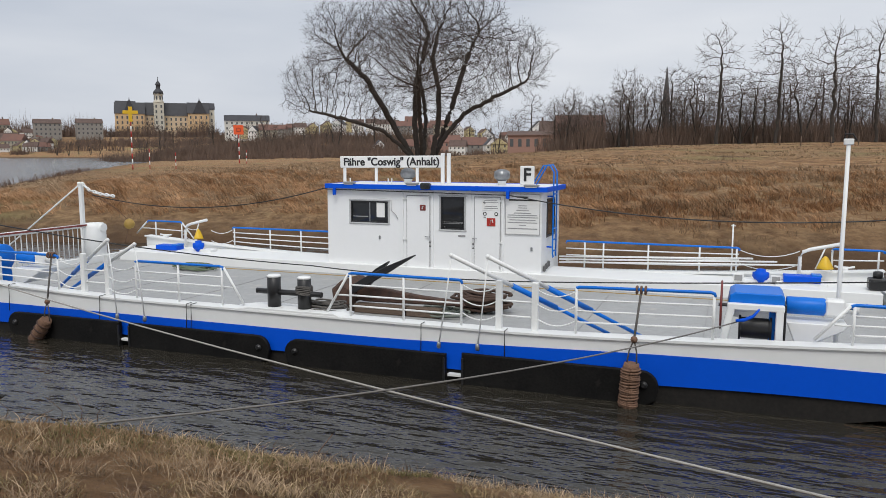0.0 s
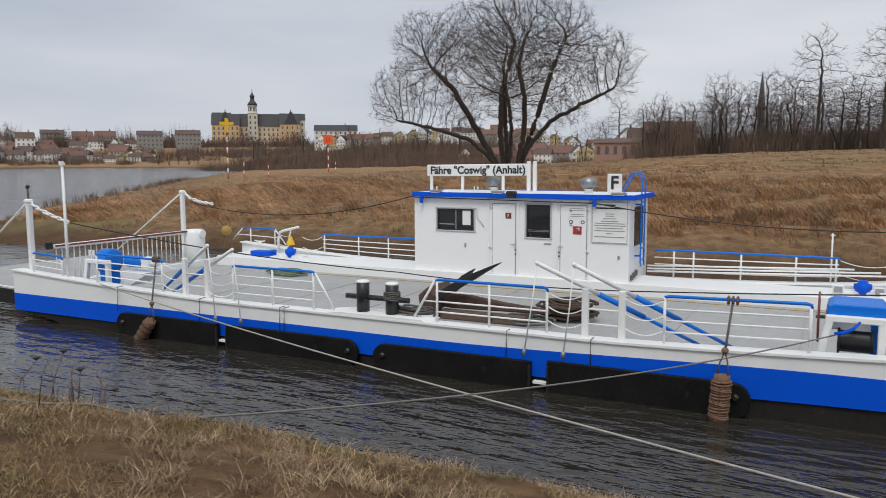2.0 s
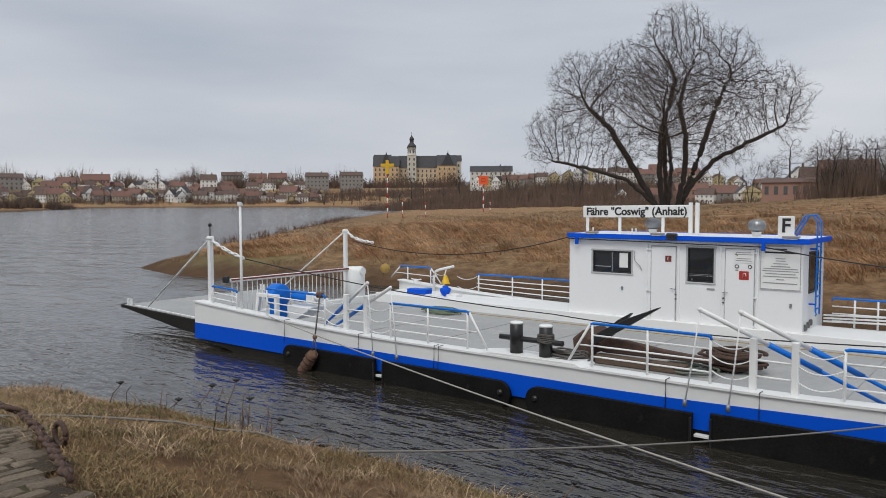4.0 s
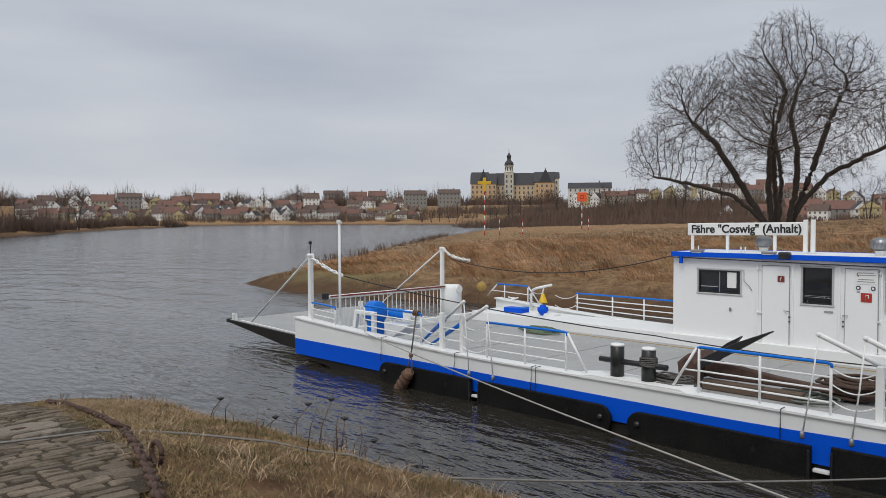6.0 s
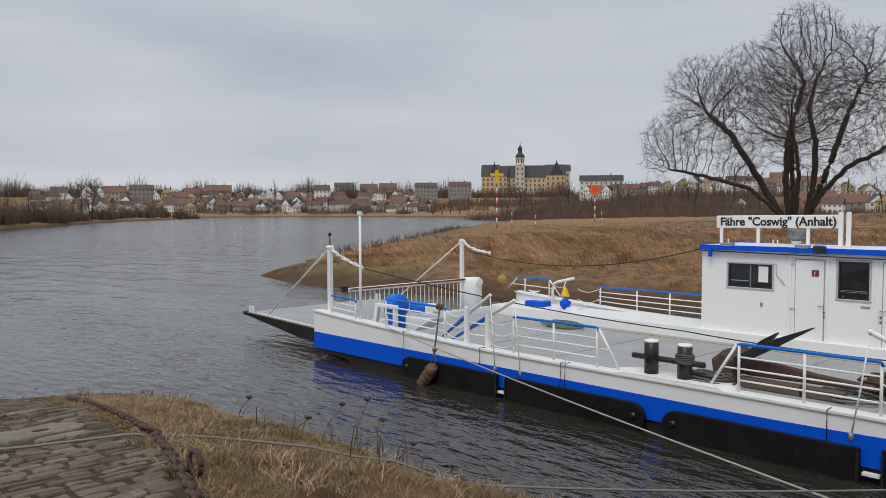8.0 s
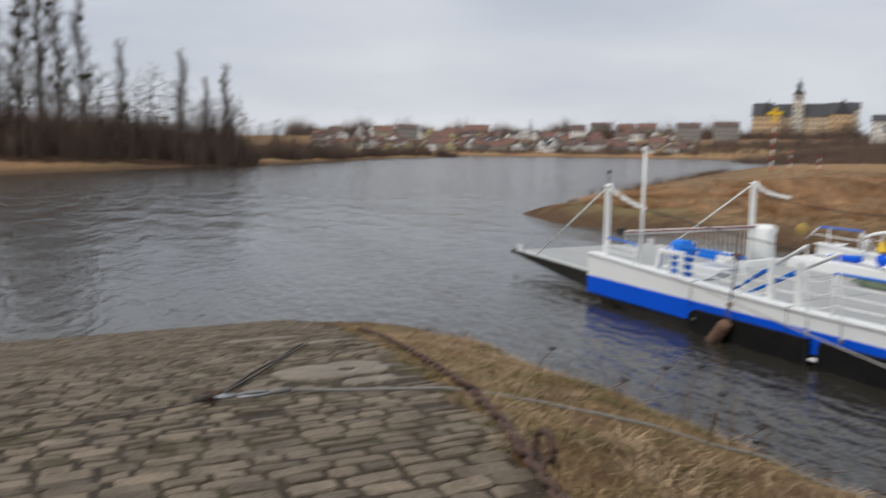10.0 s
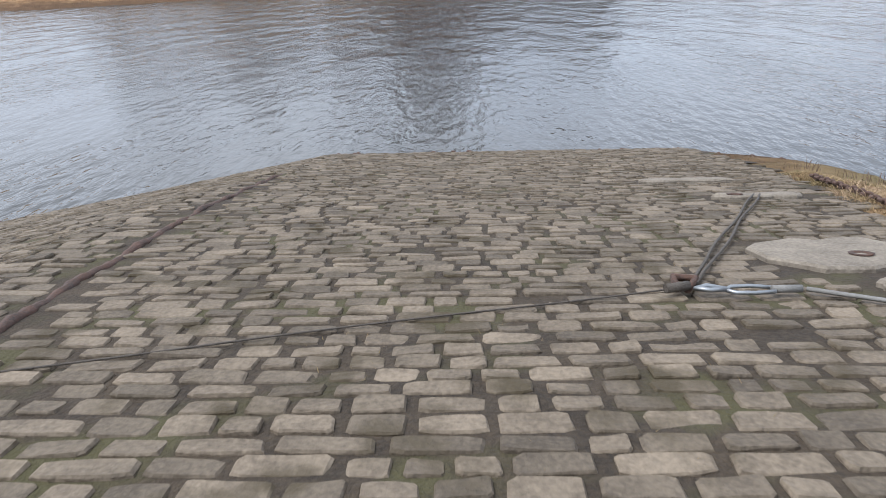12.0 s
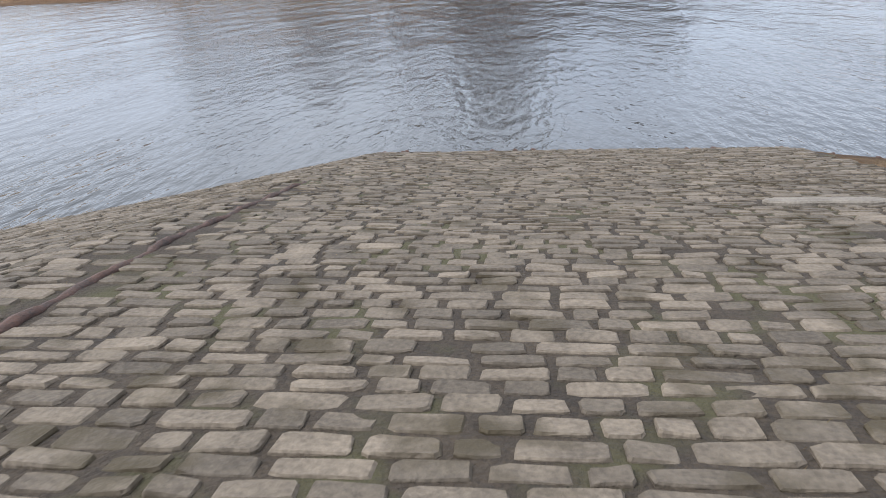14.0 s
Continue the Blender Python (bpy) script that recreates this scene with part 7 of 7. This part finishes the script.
lay_chain("anchor_chain", "rusty heavy iron chain lying along the landing's edge", [on_landing(x, y, 0.05) for x, y in ((-3.6, 1.75), (-4.3, 2.0), (-5.0, 2.22), (-5.66, 2.42), (-6.5, 2.62), (-7.6, 2.85), (-8.8, 3.1), (-10.2, 3.35))], 0.12, 0.075, 0.014, RUST)
ring = thing("mooring_ring", on_landing(-4.45, 2.12, 0.07), "rusty iron mooring ring standing at the chain", "ring")
bm = B()
tube(bm, [(0.065 * math.cos(2 * math.pi * k / 20), 0, 0.065 * math.sin(2 * math.pi * k / 20)) for k in range(21)], 0.015, 8)
part("ring_bar", bm, RUST, ring)
ring2 = copy_thing(ring, pose(*on_landing(-5.66, 2.40, 0.07), 60, 10, 30))
# rusty iron kerb bar in the groove
bm = B()
tube(bm, [(x, groove_y(x) + 0.008 * math.sin(5 * x) + 0.006 * math.sin(31 * x), stone_top(x, groove_y(x)) - 0.016 + 0.008 * math.sin(9 * x)) for x in np.arange(-12.2, -2.0, 0.06)], [0.022 + 0.012 * abs(math.sin(7.3 * x) * math.sin(23 * x + 1)) for x in np.arange(-12.2, -2.0, 0.06)], 7)
tagged(mesh_object("edge_rail", bm, RUST), "rusty iron rail set along the cobbled landing", "rail")

# mooring wire: doubled wire strop from the bored slab to a shackle, then the long wire to the winch
strop = thing("wire_strop", on_landing(-6.39, 1.13), "doubled grey wire strop lying on the stones", "wire strop")
for dy in (-0.022, 0.022):
    bm = B()
    tube(bm, [(-8.92 + 6.39 + (8.92 - 6.42) * k / 12, 2.36 - 1.13 - 1.21 * k / 12 + dy * (1 + 0.5 * math.sin(k)), stone_top(-8.92 + 2.5 * k / 12, 2) - stone_top(-6.39, 1.13) + 0.02) for k in range(13)], 0.009, 6)
    part("wire", bm, WIRE_DARK, strop)
bm = B()
tube(bm, [(0.05, -0.02, 0.03), (-0.05, 0.04, 0.035), (-0.06, -0.05, 0.04), (0.04, -0.06, 0.03)], 0.018, 6)
part("lashing", bm, RUST, strop, "rusty twisted lashing")
shackle = thing("wire_thimble", on_landing(-6.3, 1.28, 0.02), "bright steel thimble and ferrule on the mooring wire", "fitting")
bm = B()
tube(bm, [(0.02, 0.16 - 0.0, 0.01), (0.035, 0.08, 0.012), (0.03, 0.0, 0.012), (0.0, -0.035, 0.012), (-0.03, 0.0, 0.012), (-0.035, 0.08, 0.012), (-0.02, 0.16, 0.01)], 0.009, 8)
part("thimble", bm, STEEL, shackle)
bm = B()
tube(bm, [(0, 0.15, 0.012), (0.0, 0.27, 0.012)], 0.016, 10)
part("ferrule", bm, DULL, shackle)
bm = B()
tube(bm, [(0.0, -0.03, 0.015), (0.02, -0.10, 0.02), (0, -0.15, 0.02), (-0.025, -0.10, 0.02), (0.0, -0.03, 0.015)], 0.011, 8)
part("shackle_bow", bm, STEEL, shackle)
bm = B()
tube(bm, [(-0.03, -0.17, 0.02), (0.0, -0.27, 0.02)], 0.02, 8)
part("ferrule", bm, WIRE_DARK, shackle)
# thin dark wire straying across the stones
bm = B()
tube(bm, [(-6.42 + 1.6 * k / 40, 1.1 - 4.6 * k / 40 + 0.03 * math.sin(k * 0.4), stone_top(-6.42 + 1.6 * k / 40, 0) + 0.008) for k in range(41)], 0.0038, 6)
tagged(mesh_object("loose_wire", bm, WIRE_DARK), "thin dark wire lying loose across the stones", "wire")

# the long mooring wire from the thimble over the bank to the winch
pts = []
for p in sag((-6.3, 1.57, stone_top(-6.3, 1.5) + 0.03), (0.03, 11.6, 1.165), 0.29, 40):
    pts.append((p.x, p.y, max(p.z, stone_top(p.x, p.y) + 0.02) if p.y < paving_edge(p.x) else max(p.z, ground_z(p.x, p.y) + 0.03) if p.y < 6.5 else p.z))
wire("mooring_wire", pts, 0.0095, DULL, "grey steel mooring wire running from landing to ferry")
# the bow line, slack over the water to the bank
wire("bow_line", sag((-14.604, 11.48, 0.98), (9.39, 2.89, 1.545), 0.252, 40), 0.0115, mat("pale_mooring_rope", (0.42, 0.40, 0.37), 0.8, vary=0.5, scale=30, bump=0.5, bump_scale=120), "pale mooring rope from the bow to the bank")
lay_chain("post_chain", "short white-painted chain on the ramp post", lay_white, 0.15, 0.10, 0.02, WHITE, False, "post chains")
lay_chain("post_chain", "short white-painted chain on the ramp post", [(-17.15, 17.0, 2.6), (-16.95, 17.0, 2.46), (-16.6, 17.02, 2.36), (-16.1, 17.04, 2.30)], 0.15, 0.10, 0.02, WHITE, False, "post chains")
buoy = thing("marker_float", (-16.05, 17.5, 1.5), "yellow float hanging on a brown line", "float")
bm = B()
lathe(bm, [(0.03, -0.14), (0.12, -0.1), (0.15, 0.0), (0.13, 0.08), (0.05, 0.13)], sides=14, turn=pose(0, 0, 0, 0, 55, 0))
part("body", bm, FLOAT_YELLOW, buoy)
bm = B()
tube(bm, [(0.02, 0, 0.06), (-0.4, -0.1, 0.45), (-1.1, -0.45, 0.95)], 0.012, 5)
part("line", bm, ROPE, buoy)
bm = B()
tube(bm, [(-0.05, 0, -0.1), (-0.4, 0.3, -0.4), (-0.55, 0.4, -0.62)], 0.012, 5)
part("line", bm, ROPE, buoy)

# ---- grasses and weeds of the near bank and the meadow ----
def blades(name, label, points, h0, h1, width, material, seed, lean=0.7, category="grass", comb=0.0):
    """Many single blades as one mass; comb lays neighbours the same way."""
    g = np.random.default_rng(seed)
    n = len(points)
    p = np.asarray(points, float)
    z = land_height(p[:, 0], p[:, 1])
    h = g.uniform(h0, h1, n)
    a = g.uniform(0, 2 * np.pi, n)
    la = g.uniform(0, 2 * np.pi, n) * (1 - comb) + comb * (4.3 + 1.9 * ripple(p[:, 0], p[:, 1], 0.7, 3.0))
    ln = g.uniform(0.15, lean, n) * h
    w = width * g.uniform(0.6, 1.4, n)
    dx, dy = np.cos(a) * w, np.sin(a) * w
    lx, ly = np.cos(la) * ln, np.sin(la) * ln
    v = np.stack([np.stack([p[:, 0] - dx, p[:, 1] - dy, z - 0.02], 1), np.stack([p[:, 0] + dx, p[:, 1] + dy, z - 0.02], 1),
                  np.stack([p[:, 0] + lx * 0.4 + dx * 0.8, p[:, 1] + ly * 0.4 + dy * 0.8, z + h * 0.6], 1), np.stack([p[:, 0] + lx * 0.4 - dx * 0.8, p[:, 1] + ly * 0.4 - dy * 0.8, z + h * 0.6], 1),
                  np.stack([p[:, 0] + lx, p[:, 1] + ly, z + h * 0.92], 1)], 1).reshape(-1, 3)
    o = np.arange(n) * 5
    faces = [t for k in o.tolist() for t in ((k, k + 1, k + 2, k + 3), (k + 3, k + 2, k + 4))]
    me = bpy.data.meshes.new(name)
    me.from_pydata(v.tolist(), [], faces)
    me.materials.append(material)
    return tagged(new(name, me), label, category, kind="stuff")


def bank_points(n, seed, x0, x1, test):
    g = np.random.default_rng(seed)
    x, y = g.uniform(x0, x1, n), g.uniform(0.8, 8.0, n)
    d = shore_distance(x, y, NEAR_SHORE)
    edge = np.interp(x, [-17, -12, -9, -6, -4, -1, 6], [4.1, 3.6, 3.0, 2.4, 1.9, 1.1, 0.9])
    keep = (d > 0.02) & (y > edge - 0.05) & test(x, y, d)
    return np.stack([x[keep], y[keep]], 1)


def clumped(centres, each, radius, seed):
    """Tussocks: blades gathered round each centre."""
    g = np.random.default_rng(seed)
    c = np.repeat(np.asarray(centres, float), each, 0)
    return c + g.normal(0, radius, c.shape)


patch = lambda x, y, s, k: ripple(x, y, s, k)  # noqa: E731
blades("bank_grass", "short dry straw-coloured grass on the near bank", bank_points(150000, 1, -11, 4, lambda x, y, d: patch(x, y, 1.9, 4) > -0.2), 0.015, 0.045, 0.0026, GRASS_MOSS, 2, 3.2)
blades("bank_grass_tufts", "tufts of dry grass along the bank's edge", clumped(bank_points(2100, 3, -11, 4, lambda x, y, d: (d < 5.2) & (patch(x, y, 1.3, 9) > -0.15)), 44, 0.055, 40), 0.025, 0.09, 0.0026, GRASS_DRY, 4, 2.8)
blades("green_grass", "patches of short green grass on the near bank", bank_points(110000, 5, -11, 4, lambda x, y, d: (patch(x, y, 1.1, 2) > 0.12) & (d > 1.2)), 0.02, 0.055, 0.0035, GRASS_GREEN, 6, 1.4)
blades("brown_weeds", "withered brown weeds above the water", bank_points(30000, 7, -12, 5, lambda x, y, d: (d < 2.6) & (patch(x, y, 1.7, 13) > 0.1)), 0.05, 0.17, 0.003, WEED, 8, 0.8)
# grass creeping over the landing's edge
g = np.random.default_rng(51)
ex = g.uniform(-11, -1.5, 420)
ey = np.interp(ex, [-17, -12, -9, -6, -4, -1], [4.1, 3.6, 3.0, 2.4, 1.9, 1.1]) + g.uniform(0.02, 0.45, 420)
blades("edge_grass", "mossy short grass creeping over the landing's edge", clumped(np.stack([ex, ey], 1), 46, 0.06, 52), 0.02, 0.05, 0.0028, GRASS_MOSS, 53, 2.2)
# grass and moss in the joints of the landing
g = np.random.default_rng(15)
jp = np.stack([g.uniform(-12, -2.5, 5000), g.uniform(-4.5, 3.0, 5000)], 1)
jp = jp[(ripple(jp[:, 0], jp[:, 1], 1.3, 6) > 0.35) & (jp[:, 1] < np.interp(jp[:, 0], [-17, -12, -9, -6, -4, -1], [4.1, 3.6, 3.0, 2.4, 1.9, 1.1]))]
blades("joint_grass", "short grass growing in the paving joints", jp, 0.055, 0.075, 0.003, GRASS_MOSS, 16, 0.9)


def meadow_points(n, seed, x0, x1, y0, y1, test):
    g = np.random.default_rng(seed)
    x, y = g.uniform(x0, x1, n), y0 + (y1 - y0) * g.uniform(0, 1, n) ** 1.4
    d = shore_distance(x, y, MEADOW_SHORE)
    keep = (d > 0.9) & test(x, y, d)
    return np.stack([x[keep], y[keep]], 1)


blades("meadow_grass", "tall dead grass lying combed on the river meadow's slope", clumped(meadow_points(11000, 21, -45, 30, 24, 56, lambda x, y, d: (d > 3.0) & (d < 24) & (ripple(x, y, 0.5, 3) + 0.5 * ripple(x, y, 1.7, 8) > -0.35)), 15, 0.16, 41), 0.10, 0.32, 0.014, GRASS_MEADOW, 22, 2.2, comb=0.75)
blades("straw_grass", "pale straw tussocks on the river meadow's slope", clumped(meadow_points(4200, 27, -45, 30, 26, 60, lambda x, y, d: (d > 4.5) & (d < 26) & (ripple(x, y, 0.6, 9) + 0.5 * ripple(x, y, 1.9, 2) > 0.15)), 18, 0.2, 43), 0.18, 0.5, 0.013, GRASS_DRY, 28, 2.4, comb=0.8)
blades("meadow_grass_far", "matted pale grass farther across the meadow", clumped(meadow_points(7000, 23, -90, 50, 45, 130, lambda x, y, d: ripple(x, y, 0.21, 7) > -0.1), 10, 0.3, 42), 0.06, 0.22, 0.03, GRASS_DRY, 24, 2.6, comb=0.5)
blades("bank_reed", "brown reeds along the meadow's muddy edge", meadow_points(40000, 25, -40, 30, 21, 30, lambda x, y, d: (d < 6) & (ripple(x, y, 0.8, 5) > 0.35)), 0.08, 0.28, 0.012, REED, 26, 0.9)
g = np.random.default_rng(31)
k = g.uniform(0, 1, 5000)
sx = np.interp(k, [0, 0.5, 1], [-42, -72, -112]) + g.normal(0, 0.8, 5000) + 2.4
sy = np.interp(k, [0, 0.5, 1], [29, 63, 110]) + g.normal(0, 0.8, 5000)
keep = ripple(sx, sy, 0.35, 1) > 0.25
blades("ridge_weeds", "dark withered weeds on the point's ridge", np.stack([sx[keep], sy[keep]], 1), 0.2, 1.0, 0.02, WEED, 32, 0.5, "weeds")

r = random.Random(8)
for x, y, h in ((-6.6, 4.4, 0.34), (-6.25, 4.5, 0.46), (-5.95, 4.55, 0.38), (-6.9, 4.3, 0.22), (-5.9, 4.7, 0.24), (-7.6, 4.1, 0.22), (-3.1, 5.3, 0.26)):
    w = thing("dead_umbel", (x, y, ground_z(x, y) - 0.01), "tall dead flower stalk with a dark seed head", "weed", "dead flower stalks")
    lx, ly = r.uniform(0.08, 0.30), r.uniform(-0.1, 0.15)
    b = B()
    tube(b, [(0, 0, 0), (lx * 0.3, ly * 0.3, h * 0.5), (lx, ly, h)], [0.006, 0.005, 0.004], 5)
    part("stalk", b, WEED, w)
    b = B()
    for k in range(12):
        a = 6.28 * k / 12
        tube(b, [(lx, ly, h), (lx + 0.035 * math.cos(a) * (k % 3 + 1) / 3, ly + 0.035 * math.sin(a) * (k % 3 + 1) / 3, h + 0.03)], [0.003, 0.007], 4)
    part("seed_head", b, BLACK, w)
for k in range(34):
    x, y = r.uniform(-7.2, -4.6), r.uniform(3.4, 5.1)
    w = thing("bramble_stem", (x, y, ground_z(x, y) - 0.01), "thin bare brown weed stem", "weed", "bare weed stems")
    h = r.uniform(0.14, 0.38)
    b = B()
    tube(b, [(0, 0, 0), (r.uniform(-0.05, 0.05), 0.02, h * 0.6), (r.uniform(-0.12, 0.12), r.uniform(-0.1, 0.1), h)], [0.005, 0.004, 0.002], 4)
    part("stem", b, WEED, w)
# driftwood and dark stones at the water's edge
for k in range(76):
    t_ = r.random()
    if k < 20:
        x, y = -16.85 + r.uniform(-0.1, 0.25), -2.3 + 6.8 * t_
    elif k < 40:
        x, y = -16.6 + 4.5 * t_, 4.3 + 2.0 * t_ + r.uniform(-0.2, 0.1)
    else:
        x = -15.9 + 3.7 * t_
        y = float(np.interp(x, [-15.9, -14.6, -13.6, -12.2], [-3.0, -4.0, -5.6, -7.6])) + r.uniform(-0.05, 0.25)
    st = thing("shore_stone", (x, y, max(ground_z(x, y), 0.0)), "dark wet stone at the landing's foot", "stone", "shore stones")
    b = B()
    bmesh.ops.create_icosphere(b, subdivisions=2, radius=0.05 * r.uniform(0.6, 1.5))
    for v in b.verts:
        v.co *= 1 + 0.3 * noise.noise(v.co * 20 + Vector((k, 0, 0)))
        v.co.z *= 0.7
    part("body", b, RUST, st)
